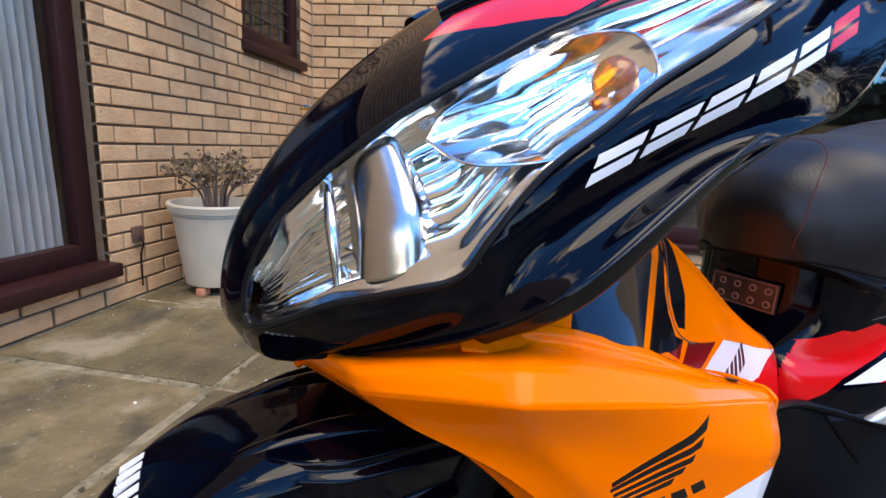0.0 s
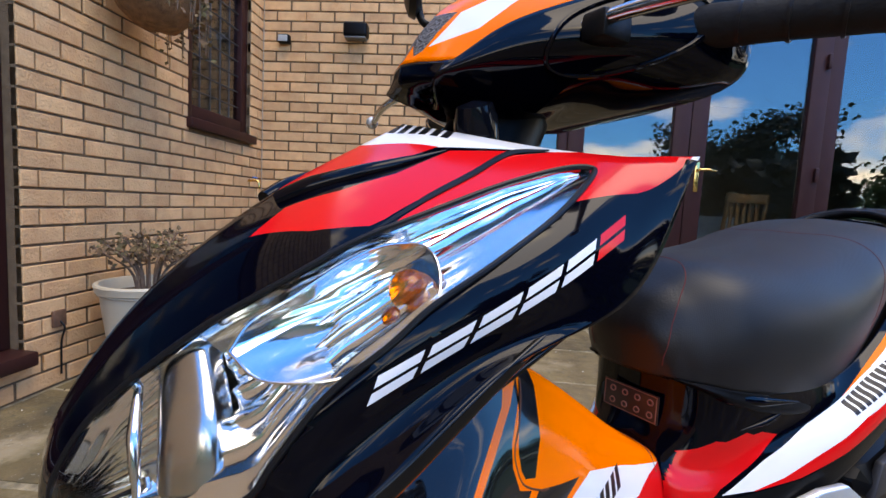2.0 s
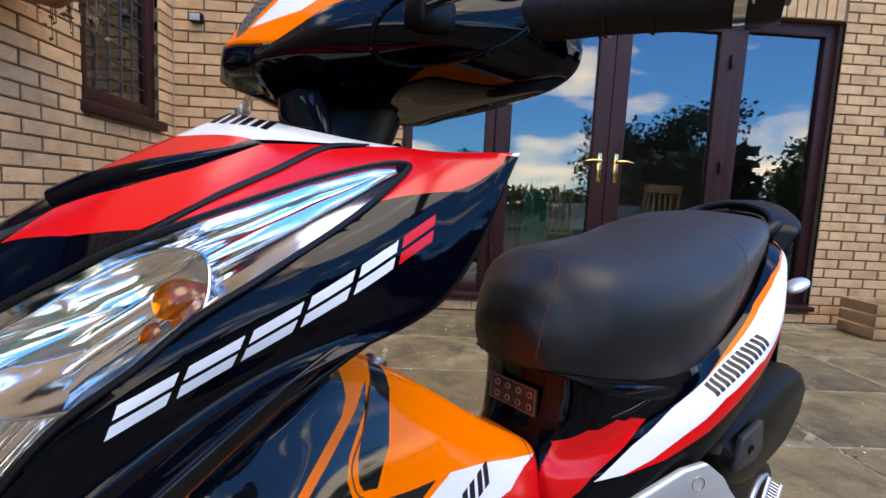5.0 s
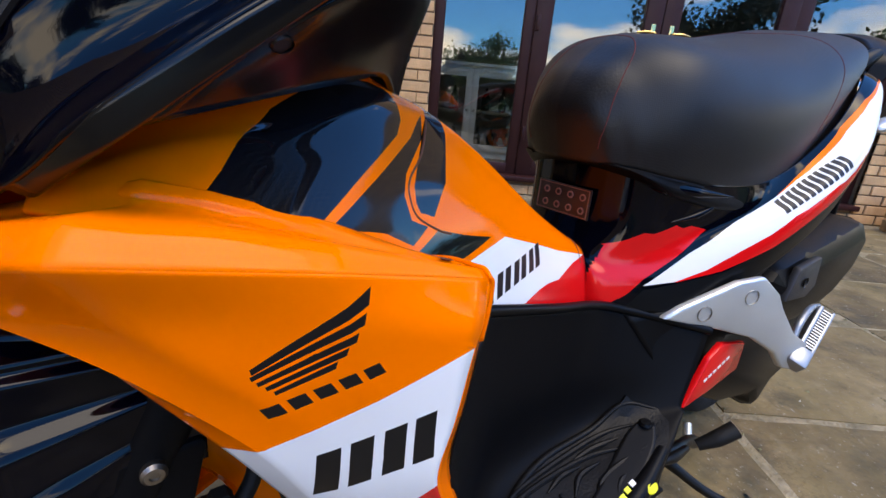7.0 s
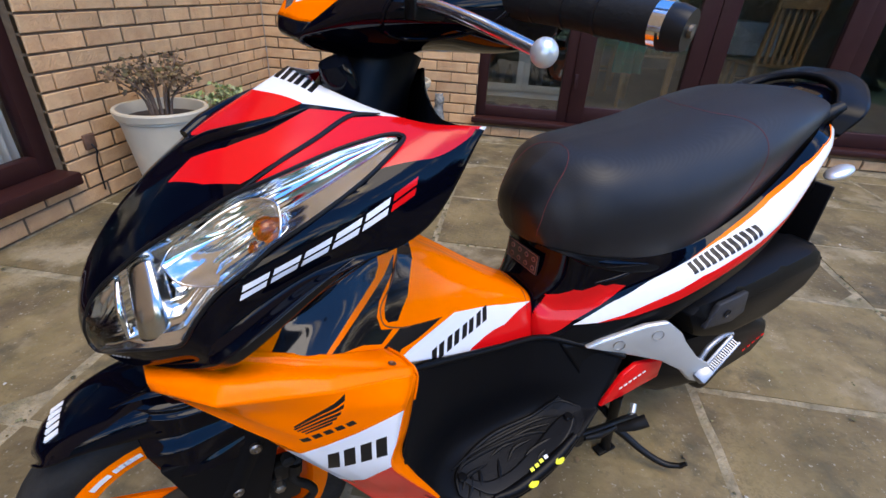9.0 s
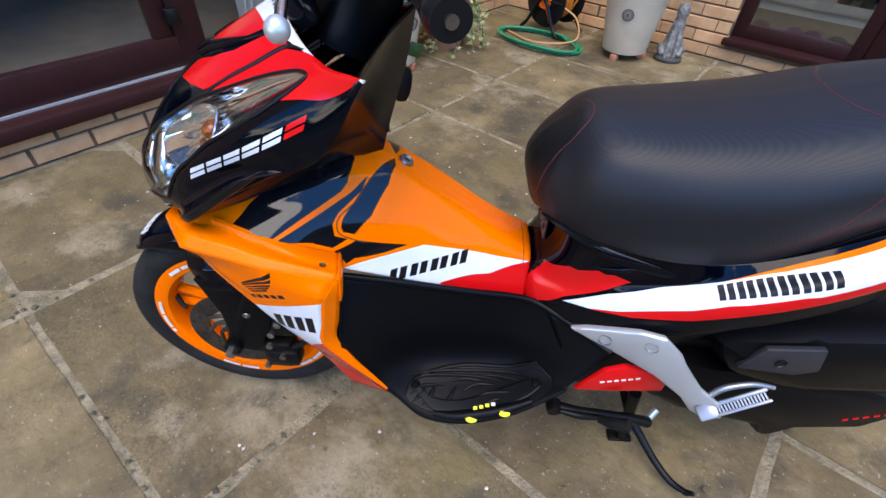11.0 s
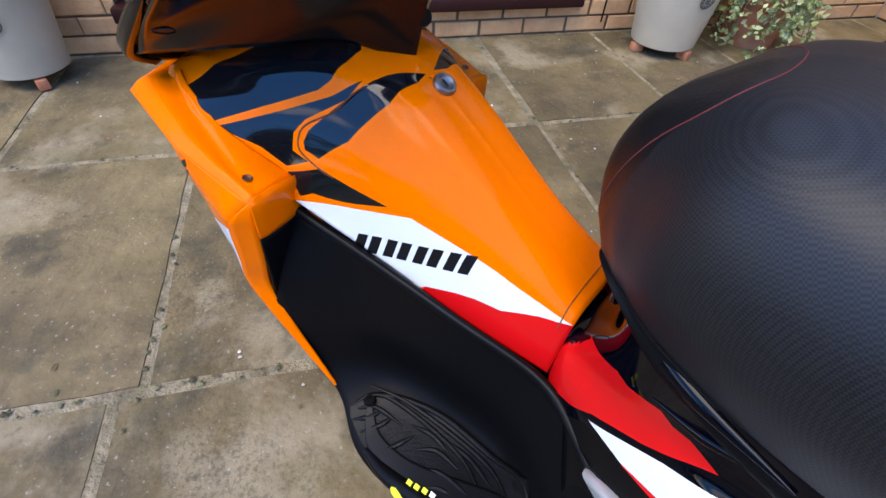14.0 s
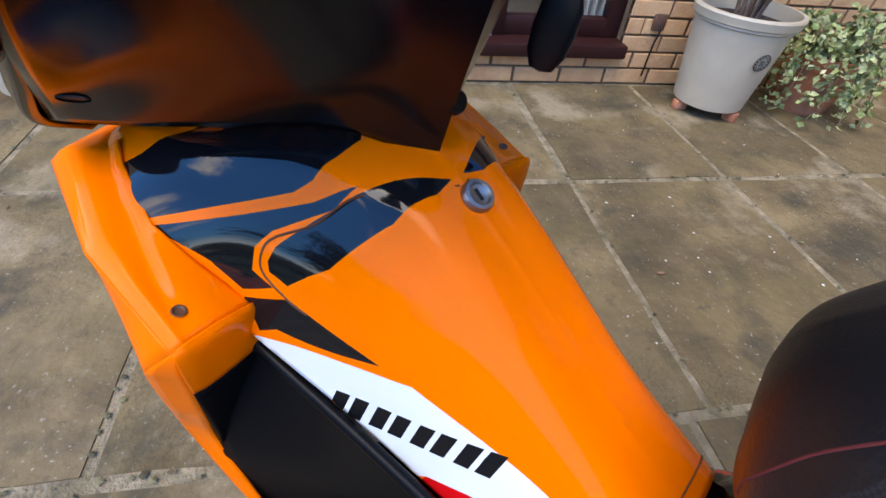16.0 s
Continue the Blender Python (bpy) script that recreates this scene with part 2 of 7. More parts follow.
    both.operation, dark.data_type = "MULTIPLY", "RGBA"
    dark.inputs["B"].default_value = (0.050, 0.044, 0.030, 1)
    for tex, ramp, k in ((pit, hole, 0), (patch, where, 1)):
        l.new(shift.outputs[0], tex.inputs["Vector"])
        l.new(tex.outputs["Fac"], ramp.inputs["Value"])
        l.new(ramp.outputs["Result"], both.inputs[k])
    l.new(both.outputs[0], dark.inputs["Factor"])
    l.new(olive.outputs["Result"], dark.inputs["A"])
    l.new(dark.outputs["Result"], p.inputs["Base Color"])
    return m


SLAB = paving("riven paving slab", False)
# the dark second tone stands for moss and dirt, and for shaded joints
JOINT = mat("sandy joint", (0.29, 0.238, 0.150), 0.95, var=0.4, scale=26, bump=1.0, bump_scale=110, second=(0.13, 0.11, 0.058))
FRAME = mat("dark brown frame", (0.034, 0.0110, 0.0100), 0.42, spec=0.18, var=0.12, scale=10, bump=0.05, bump_scale=90)
PANE = glass("coated window pane", (0.74, 0.76, 0.74), 0.0, 0.12)
PANE_CLEAR = glass("window pane", (0.90, 0.92, 0.91), 0.0, 0.05)
BRASS = mat("brass", (0.75, 0.50, 0.18), 0.2, metal=1.0)

# ---- building helpers ----
def finish(name, bm, mats, smooth=True, angle=None):
    me = bpy.data.meshes.new(name)
    bm.normal_update()
    bm.to_mesh(me)
    bm.free()
    for m in mats if isinstance(mats, (list, tuple)) else [mats]:
        me.materials.append(m)
    if smooth:
        me.shade_smooth()
        if angle:
            me.set_sharp_from_angle(angle=radians(angle))
    return me


def part(name, bm, mats, parent, label="", smooth=True, angle=40, thick=0.0, at=None):
    """One mesh object under a thing or part."""
    if thick:
        bm.normal_update()
        xs, zs = [v.co.x for v in bm.verts], [v.co.z for v in bm.verts]
        mid = Vector(((min(xs) + max(xs)) / 2, 0, (min(zs) + max(zs)) / 2))
        if sum(f.calc_area() * f.normal.dot(f.calc_center_median() - mid) for f in bm.faces) < 0:
            bmesh.ops.reverse_faces(bm, faces=bm.faces[:])
    ob = new(name, finish(name, bm, mats, smooth, angle))
    ob.parent = parent
    if at is not None:
        ob.matrix_basis = at
    if thick:
        s = ob.modifiers.new("thickness", "SOLIDIFY")
        s.thickness, s.offset = abs(thick), -1 if thick > 0 else 1
    return tagged(ob, label)


def thing(name, label, category, m=None, group="", kind=""):
    ob = new(name)
    ob.empty_display_size = 0.1
    if m is not None:
        ob.matrix_world = m
    return tagged(ob, label, category, group, kind)


def solo(name, bm, mats, label, category, kind="", group="", smooth=True, angle=40, at=None):
    ob = new(name, finish(name, bm, mats, smooth, angle))
    if at is not None:
        ob.matrix_world = at
    return tagged(ob, label, category, group, kind)


def curve(points, count):
    """Catmull-Rom through the points, count + 1 samples."""
    p = [Vector(q) for q in points]
    p = [2 * p[0] - p[1]] + p + [2 * p[-1] - p[-2]]
    spans, out = len(p) - 3, []
    for k in range(count + 1):
        s = k / count * spans
        i = min(int(s), spans - 1)
        t, (a, b, c, d) = s - i, p[i : i + 4]
        out.append(0.5 * (2 * b + (c - a) * t + (2 * a - 5 * b + 4 * c - d) * t * t + (3 * b - a - 3 * c + d) * t**3))
    return out


def sheet(rows, nu, nv, flip=False, straight=False):
    """A smooth surface through rows of points."""
    if straight:
        rows = [[Vector(r[0]).lerp(Vector(r[1]), k / nv) for k in range(nv + 1)] for r in rows]
    else:
        rows = [curve(r, nv) for r in rows]
    cols = [curve([r[k] for r in rows], nu) for k in range(nv + 1)]
    bm = bmesh.new()
    grid = [[bm.verts.new(cols[k][i]) for k in range(nv + 1)] for i in range(nu + 1)]
    for i in range(nu):
        for k in range(nv):
            q = [grid[i][k], grid[i + 1][k], grid[i + 1][k + 1], grid[i][k + 1]]
            bm.faces.new(q[::-1] if flip else q)
    return bm


def mirrored(bm):
    """Adds the other half, across y = 0."""
    half = bmesh.ops.duplicate(bm, geom=bm.verts[:] + bm.edges[:] + bm.faces[:])
    for v in [g for g in half["geom"] if isinstance(g, bmesh.types.BMVert)]:
        v.co.y = -v.co.y
    bmesh.ops.reverse_faces(bm, faces=[g for g in half["geom"] if isinstance(g, bmesh.types.BMFace)])
    bmesh.ops.remove_doubles(bm, verts=bm.verts[:], dist=0.0004)
    return bm


def inside(x, y, poly):
    hit = False
    for (ax, ay), (bx, by) in zip(poly, poly[1:] + poly[:1]):
        if (ay > y) != (by > y) and x < (bx - ax) * (y - ay) / (by - ay) + ax:
            hit = not hit
    return hit


def region(bm, poly, index, axes=(0, 2), only=None):
    """Cuts an outline, seen along the axis left out, into the surface and gives the inside a material index."""
    u, v = axes
    w = 3 - u - v
    for (a, b) in zip(poly, poly[1:] + poly[:1]):
        lo, hi = (min(a[0], b[0]) - 0.004, min(a[1], b[1]) - 0.004), (max(a[0], b[0]) + 0.004, max(a[1], b[1]) + 0.004)
        near = []
        for f in bm.faces:
            if only and not only(f):
                continue
            cs = [(q.co[u], q.co[v]) for q in f.verts]
            if max(c[0] for c in cs) >= lo[0] and min(c[0] for c in cs) <= hi[0] and max(c[1] for c in cs) >= lo[1] and min(c[1] for c in cs) <= hi[1]:
                near.append(f)
        if not near:
            continue
        normal, point = Vector((0, 0, 0)), Vector((0, 0, 0))
        normal[u], normal[v] = b[1] - a[1], a[0] - b[0]
        point[u], point[v] = a
        es, vs = {e for f in near for e in f.edges}, {q for f in near for q in f.verts}
        bmesh.ops.bisect_plane(bm, geom=near + list(es) + list(vs), plane_co=point, plane_no=normal.normalized(), dist=1e-5)
    for f in bm.faces:
        c = f.calc_center_median()
        if (not only or only(f)) and inside(c[u], c[v], poly):
            f.material_index = index
    return bm


def taken(bm, index):
    """Moves the faces of one material index out into a new bmesh."""
    out = bm.copy()
    bmesh.ops.delete(out, geom=[f for f in out.faces if f.material_index != index], context="FACES")
    bmesh.ops.delete(bm, geom=[f for f in bm.faces if f.material_index == index], context="FACES")
    for f in out.faces:
        f.material_index = 0
    return out


def pushed(bm, d):
    bm.normal_update()
    for v in [(v, v.normal.copy()) for v in bm.verts]:
        v[0].co += d * v[1]
    return bm


def box(x0, x1, y0, y1, z0, z1, bevel=0.0, seg=2):
    bm = bmesh.new()
    bmesh.ops.create_cube(bm, size=1)
    for v in bm.verts:
        v.co = (x0 if v.co.x < 0 else x1, y0 if v.co.y < 0 else y1, z0 if v.co.z < 0 else z1)
    if bevel:
        bmesh.ops.bevel(bm, geom=bm.edges[:], offset=bevel, segments=seg, affect="EDGES", profile=0.5)
    return bm


def add(bm, other):
    """Joins another bmesh into bm."""
    me = bpy.data.meshes.new("t")
    other.to_mesh(me)
    other.free()
    bm.from_mesh(me)
    bpy.data.meshes.remove(me)
    return bm


def moved(bm, m):
    bmesh.ops.transform(bm, matrix=m, verts=bm.verts[:])
    return bm


def tube(points, radii, seg=12, samples=None, cap=True):
    """A round bar along a smooth line; radii: one, or one a point."""
    pts = curve(points, samples) if samples else [Vector(p) for p in points]
    if not isinstance(radii, (list, tuple)):
        radii = [radii] * len(points)
    rs = [float(np.interp(k / (len(pts) - 1), np.linspace(0, 1, len(radii)), radii)) for k in range(len(pts))]
    bm, rings, up = bmesh.new(), [], None
    for k, p in enumerate(pts):
        d = (pts[min(k + 1, len(pts) - 1)] - pts[max(k - 1, 0)]).normalized()
        up = (up - d * up.dot(d)).normalized() if up else d.orthogonal().normalized()
        side = d.cross(up)
        rings.append([bm.verts.new(p + rs[k] * (math.cos(q) * up + math.sin(q) * side)) for q in (2 * math.pi * j / seg for j in range(seg))])
    for a, b in zip(rings, rings[1:]):
        for j in range(seg):
            bm.faces.new((a[j], a[(j + 1) % seg], b[(j + 1) % seg], b[j]))
    if cap:
        bm.faces.new(rings[0][::-1])
        bm.faces.new(rings[-1])
    return bm


def turned(profile, seg=32, cap=False):
    """A body of revolution about z from (radius, height) pairs."""
    bm, rings = bmesh.new(), []
    for r, z in profile:
        rings.append([bm.verts.new((r * math.cos(q), r * math.sin(q), z)) for q in (2 * math.pi * j / seg for j in range(seg))])
    for a, b in zip(rings, rings[1:]):
        for j in range(seg):
            bm.faces.new((a[j], a[(j + 1) % seg], b[(j + 1) % seg], b[j]))
    if cap:
        bm.faces.new(rings[0][::-1])
        bm.faces.new(rings[-1])
    bmesh.ops.recalc_face_normals(bm, faces=bm.faces[:])
    return bm


def plate(poly, thick, bevel=0.0, plane="xz"):
    """A flat plate from an outline in a plane, with rounded edges, centred on the plane."""
    bm = bmesh.new()
    put = {"xz": lambda a, b, c: (a, c, b), "xy": lambda a, b, c: (a, b, c), "yz": lambda a, b, c: (c, a, b)}[plane]
    low, high = [bm.verts.new(put(a, b, -thick / 2)) for a, b in poly], [bm.verts.new(put(a, b, thick / 2)) for a, b in poly]
    bm.faces.new(low[::-1])
    bm.faces.new(high)
    for i in range(len(poly)):
        j = (i + 1) % len(poly)
        bm.faces.new((low[i], low[j], high[j], high[i]))
    bmesh.ops.recalc_face_normals(bm, faces=bm.faces[:])
    if bevel:
        bmesh.ops.bevel(bm, geom=bm.edges[:], offset=bevel, segments=2, affect="EDGES", profile=0.5)
    return bm

# ---- the courtyard ----
XW, YB = -1.66, 3.60          # faces of the side wall and of the wall with the garden doors
DOOR_X, DOOR_Z = (0.0, 3.31), (0.12, 2.33)
PATIO_Y, PATIO_Z = (-0.36, 1.66), (0.15, 2.33)
WIN_Y, WIN_Z = (2.68, 3.42), (1.23, 2.30)
COURSE, BL = 0.075, 0.225


def clip_runs(u0, u1, z0, z1, holes):
    """The pieces of a brick's length that no opening takes."""
    runs = [(u0, u1)]
    for a, b, c, d in holes:
        if z0 < d - 0.01 and z1 > c + 0.01:
            runs = [(p, q) for s, t in runs for p, q in ((s, min(t, a)), (max(s, b), t)) if q - p > 0.02]
    return runs


def brick_places(length, height, holes, seed):
    rng = random.Random(seed)
    for row in range(int(height / COURSE)):
        z0 = row * COURSE + 0.005
        shift = -(row % 2) * BL / 2
        u = shift
        while u < length:
            for p, q in clip_runs(max(u, 0), min(u + BL - 0.010, length), z0, z0 + COURSE - 0.011, holes):
                yield p, q, z0, z0 + COURSE - 0.011, rng
            u += BL


def brick_mesh(length, tall=COURSE - 0.011):
    """One brick with softened edges, its face on x = 0 and length along y."""
    bm = box(-0.03, 0.0, 0, length, 0, tall)
    bmesh.ops.bevel(bm, geom=[e for e in bm.edges if all(v.co.x > -0.01 for v in e.verts)], offset=0.003, segments=1, affect="EDGES")
    return bm


def brick_wall(name, at, length, height, holes, label, near, seed, pieces):
    """A wall: mortar sheet behind, bricks proud of it. at turns the local face (x out, y along, z up) into the world.
    near: the stretch (y0, y1, z0, z1) whose bricks are single pieces."""
    wall = tagged(new(name), label, "wall", kind="structure")
    wall.matrix_world = at
    back = bmesh.new()
    us = sorted({0, length} | {v for h in holes for v in h[:2]})
    zs = sorted({-0.3, height} | {v for h in holes for v in h[2:]})
    for a, b in zip(us, us[1:]):
        for c, d in zip(zs, zs[1:]):
            if not any(h[0] <= (a + b) / 2 <= h[1] and h[2] <= (c + d) / 2 <= h[3] for h in holes):
                add(back, box(-0.26, -0.008, a, b, c, d))
    part("mortar", back, MORTAR, wall, "brown mortar joints", smooth=False)
    rest, meshes, count = bmesh.new(), {}, 0
    for p, q, z0, z1, rng in brick_places(length, height, holes, seed):
        out, size = rng.uniform(-0.0015, 0.0025), round(q - p, 2)
        if near[0] <= p <= near[1] and near[2] <= z0 <= near[3] and count < 300:
            if size not in meshes:
                meshes[size] = finish("brick", brick_mesh(size), BRICK, smooth=False)
            pieces.append((meshes[size], wall, (out, p, z0)))
            count += 1
        else:
            b = brick_mesh(size)
            moved(b, Matrix.Translation((out, p, z0)))
            me = bpy.data.meshes.new("t")
            b.to_mesh(me)
            b.free()
            rest.from_mesh(me)
            bpy.data.meshes.remove(me)
    part("brick_run", rest, BRICK_REST, wall, smooth=False)
    wall["kind"] = "structure"
    return wall


brick_pieces = []
SIDE = Matrix.Translation((XW, -4.0, 0))
side_holes = [(PATIO_Y[0] + 4, PATIO_Y[1] + 4, PATIO_Z[0], PATIO_Z[1]), (WIN_Y[0] + 4, WIN_Y[1] + 4, WIN_Z[0], WIN_Z[1])]
brick_wall("wall_west", SIDE, YB + 4.02, 3.6, side_holes, "buff brick house wall with brown mortar joints", (5.66, 7.6, 0.0, 1.8), 3, brick_pieces)
BACK = Matrix.Translation((XW, YB, 0)) @ pose(0, 0, 0, 0, 0, -90)
back_holes = [(DOOR_X[0] - XW, DOOR_X[1] - XW, DOOR_Z[0], DOOR_Z[1] + 0.22)]
wall_back = brick_wall("wall_north", BACK, 6.6, 3.6, back_holes, "buff brick house wall round the garden doors", (0.0, 1.66, 0.0, 2.6), 5, brick_pieces)
soldier = finish("brick", brick_mesh(0.066, 0.214), BRICK, smooth=False)
for k in range(int((DOOR_X[1] - DOOR_X[0]) / 0.0765)):
    brick_pieces.append((soldier, wall_back, (0.001, DOOR_X[0] - XW + 0.005 + k * 0.0765, DOOR_Z[1] + 0.004)))
bm = box(-0.26, -0.008, DOOR_X[0] - XW, DOOR_X[1] - XW, DOOR_Z[1] + 0.001, DOOR_Z[1] + 0.219)
part("mortar", bm, MORTAR, wall_back, "brown mortar joints", smooth=False)

def leaf_frame(name, u0, u1, z0, z1, bar, parent, depth=0.06, pane=None, out=0.0):
    """A framed pane in the local plane x = 0 of its parent, along y."""
    bm = box(-depth, 0, u0, u0 + bar, z0, z1, 0.006)
    add(bm, box(-depth, 0, u1 - bar, u1, z0, z1, 0.006))
    add(bm, box(-depth + 0.001, -0.001, u0 + bar - 0.004, u1 - bar + 0.004, z0, z0 + bar * 1.05, 0.006))
    add(bm, box(-depth + 0.001, -0.001, u0 + bar - 0.004, u1 - bar + 0.004, z1 - bar, z1, 0.006))
    moved(bm, Matrix.Translation((out, 0, 0)))
    f = part(name, bm, FRAME, parent)
    x = out - depth * 0.55
    g = part("pane", box(x - 0.003, x + 0.003, u0 + bar - 0.005, u1 - bar + 0.005, z0 + bar - 0.005, z1 - bar + 0.005), pane or PANE, f, smooth=False)
    g.visible_shadow = False
    return f


def lever_handle(parent, u, z, way, material, out=0.0):
    bm = box(out, out + 0.008, u - 0.016, u + 0.016, z - 0.11, z + 0.11, 0.004)
    add(bm, tube([(out, u, z + 0.05), (out + 0.05, u, z + 0.05)], 0.009, 10))
    add(bm, tube([(out + 0.05, u, z + 0.05), (out + 0.052, u + way * 0.06, z + 0.052), (out + 0.045, u + way * 0.12, z + 0.045)], [0.009, 0.009, 0.006], 10, 8))
    return part("handle", bm, material, parent, "polished brass lever handle" if material is BRASS else "dark brown pull handle")


# garden doors in the far wall
doors = tagged(new("door_1"), "dark brown framed glazed garden doors, closed", "door", kind="structure")
doors.matrix_world = BACK @ Matrix.Translation((-0.06, -XW, 0))
d0, d1, zt = DOOR_X[0], DOOR_X[1], DOOR_Z[1]
leaf_frame("side_light", d0, 0.70, 0.14, zt, 0.075, doors)
l1 = leaf_frame("door_leaf", 0.70, 1.578, 0.14, zt, 0.12, doors, out=0.012)
l2 = leaf_frame("door_leaf", 1.582, 2.50, 0.14, zt, 0.12, doors, out=0.012)
leaf_frame("side_light", 2.50, d1, 0.14, zt, 0.10, doors)
lever_handle(l1, 1.52, 1.15, -1, BRASS, 0.012)
lever_handle(l2, 1.65, 1.15, 1, BRASS, 0.012)
for z in (0.45, 1.2, 2.0):
    part("hinge", box(0.01, 0.035, 0.71, 0.735, z - 0.05, z + 0.05, 0.005), FRAME, l1)
    part("hinge", box(0.01, 0.035, 2.465, 2.49, z - 0.05, z + 0.05, 0.005), FRAME, l2)
part("sill", box(-0.12, 0.10, d0 - 0.02, d1 + 0.02, 0.10, 0.14, 0.008), FRAME, doors)

# sliding patio door in the side wall
patio = tagged(new("door_2"), "dark brown framed sliding patio door beside the court", "door", kind="structure")
patio.matrix_world = Matrix.Translation((XW - 0.05, 0, 0))
leaf_frame("door_leaf", PATIO_Y[0], 1.11, 0.19, PATIO_Z[1], 0.13, patio, pane=PANE_CLEAR)
leaf_frame("door_leaf", 0.90, PATIO_Y[1], 0.19, PATIO_Z[1], 0.075, patio, pane=PANE_CLEAR, out=-0.012)
part("handle", box(0.0, 0.035, 0.955, 1.012, 0.385, 0.450, 0.008), INK, patio, "dark grey pull of the sliding leaf")
part("sill", box(-0.14, 0.10, PATIO_Y[0] - 0.01, PATIO_Y[1] + 0.01, 0.13, 0.19, 0.01), FRAME, patio)
part("track", box(-0.02, 0.012, PATIO_Y[0] + 0.1, 1.05, 0.19, 0.198), SILVER, patio, "bright aluminium track", smooth=False)

# small window in the side wall
win = tagged(new("window_1"), "dark brown framed window with square leaded panes", "window", kind="structure")
win.matrix_world = Matrix.Translation((XW - 0.03, 0, 0))
wf = leaf_frame("window_frame", WIN_Y[0], WIN_Y[1], WIN_Z[0] + 0.05, WIN_Z[1], 0.085, win)
part("sill", box(-0.05, 0.07, WIN_Y[0] - 0.02, WIN_Y[1] + 0.03, WIN_Z[0] - 0.01, WIN_Z[0] + 0.05, 0.008), FRAME, win)
LEAD = mat("lead strip", (0.10, 0.10, 0.10), 0.5, metal=0.6)
for k in range(1, 5):
    u = WIN_Y[0] + 0.085 + k * (WIN_Y[1] - WIN_Y[0] - 0.17) / 5
    part("lead_strip", box(-0.030, -0.022, u - 0.0025, u + 0.0025, WIN_Z[0] + 0.13, WIN_Z[1] - 0.08), LEAD, wf, smooth=False)
for k in range(1, 8):
    z = WIN_Z[0] + 0.13 + k * (WIN_Z[1] - WIN_Z[0] - 0.21) / 8
    part("lead_strip", box(-0.0295, -0.0225, WIN_Y[0] + 0.08, WIN_Y[1] - 0.08, z - 0.0025, z + 0.0025), LEAD, wf, smooth=False)

# ---- paving ----
ground = solo("ground", box(-160, 160, -200, 160, -0.5, -0.035), mat("garden grass", (0.06, 0.10, 0.03), 0.9, var=0.35, scale=3, bump=0.8, bump_scale=30), "lawn and earth reaching to the distance", "ground", "structure", smooth=False)
pavement = tagged(new("pavement"), "worn riven stone paving slabs with sandy joints", "paving", kind="structure")
part("joint_bed", box(XW - 0.02, 4.9, -4.2, YB + 0.05, -0.034, -0.0055), JOINT, pavement, "sandy mortar joints with moss and some shade in the colour", smooth=False)
XS = [XW + 0.0, -0.85, 0.0, 0.90, 1.76, 2.62, 3.5, 4.2, 4.9]
YS = [-4.2, -3.5, -2.9, -2.3, -1.75, -1.17, -0.60, -0.02, 0.57, 1.16, 1.76, 2.31, 2.88, 3.42, YB]
slab_pieces = []
rng = random.Random(11)
for i in range(len(XS) - 1):
    for j in range(len(YS) - 1):
        shift = -0.05 if i == 2 and 7 <= j <= 9 else 0.0
        shift2 = -0.05 if i == 2 and 6 <= j <= 8 else 0.0
        if i >= 3 and j >= 8:
            shift, shift2 = -0.12, -0.12
        x0, x1 = XS[i] + 0.011 + rng.uniform(0, 0.004), XS[i + 1] - 0.011 - rng.uniform(0, 0.004)
        y0, y1 = YS[j] + 0.011 + shift, YS[j + 1] - 0.011 + shift2
        y1 = min(y1, YB - 0.01)
        slab_pieces.append((x0, x1, y0, y1, rng.uniform(-0.002, 0.002)))

# ---- rooms behind the glass ----
PLASTER = mat("cream plaster", (0.30, 0.25, 0.19), 0.85, var=0.06, scale=2, bump=0.08, bump_scale=60)
# near-black ceiling colour stands in for the shade inside the rooms
CEILING_SHADE = mat("ceiling with room shade in its colour", (0.045, 0.038, 0.032), 0.9, var=0.1, scale=2)
CARPET = mat("grey-beige carpet", (0.20, 0.18, 0.155), 0.95, var=0.15, scale=9, bump=0.5, bump_scale=350)
CREAM = mat("white cabinet paint", (0.72, 0.71, 0.68), 0.4, var=0.04, scale=6)
PINE = mat("pale pine", (0.42, 0.25, 0.11), 0.45, var=0.2, scale=12, second=(0.32, 0.17, 0.07))
CLOTH_GREEN = mat("sea-green cloth", (0.03, 0.26, 0.20), 0.9, var=0.2, scale=14, bump=0.3, bump_scale=150)
CLOTH_PALE = mat("pale tablecloth", (0.55, 0.55, 0.52), 0.9, var=0.12, scale=6, bump=0.3, bump_scale=120)
CURTAIN = mat("white voile curtain", (0.80, 0.81, 0.82), 0.9, var=0.06, scale=5)
PURPLE = mat("purple felt", (0.10, 0.035, 0.11), 0.9, var=0.3, scale=30, bump=0.4, bump_scale=200)
BOTTLE = mat("dark bottle glass", (0.02, 0.03, 0.02), 0.08)


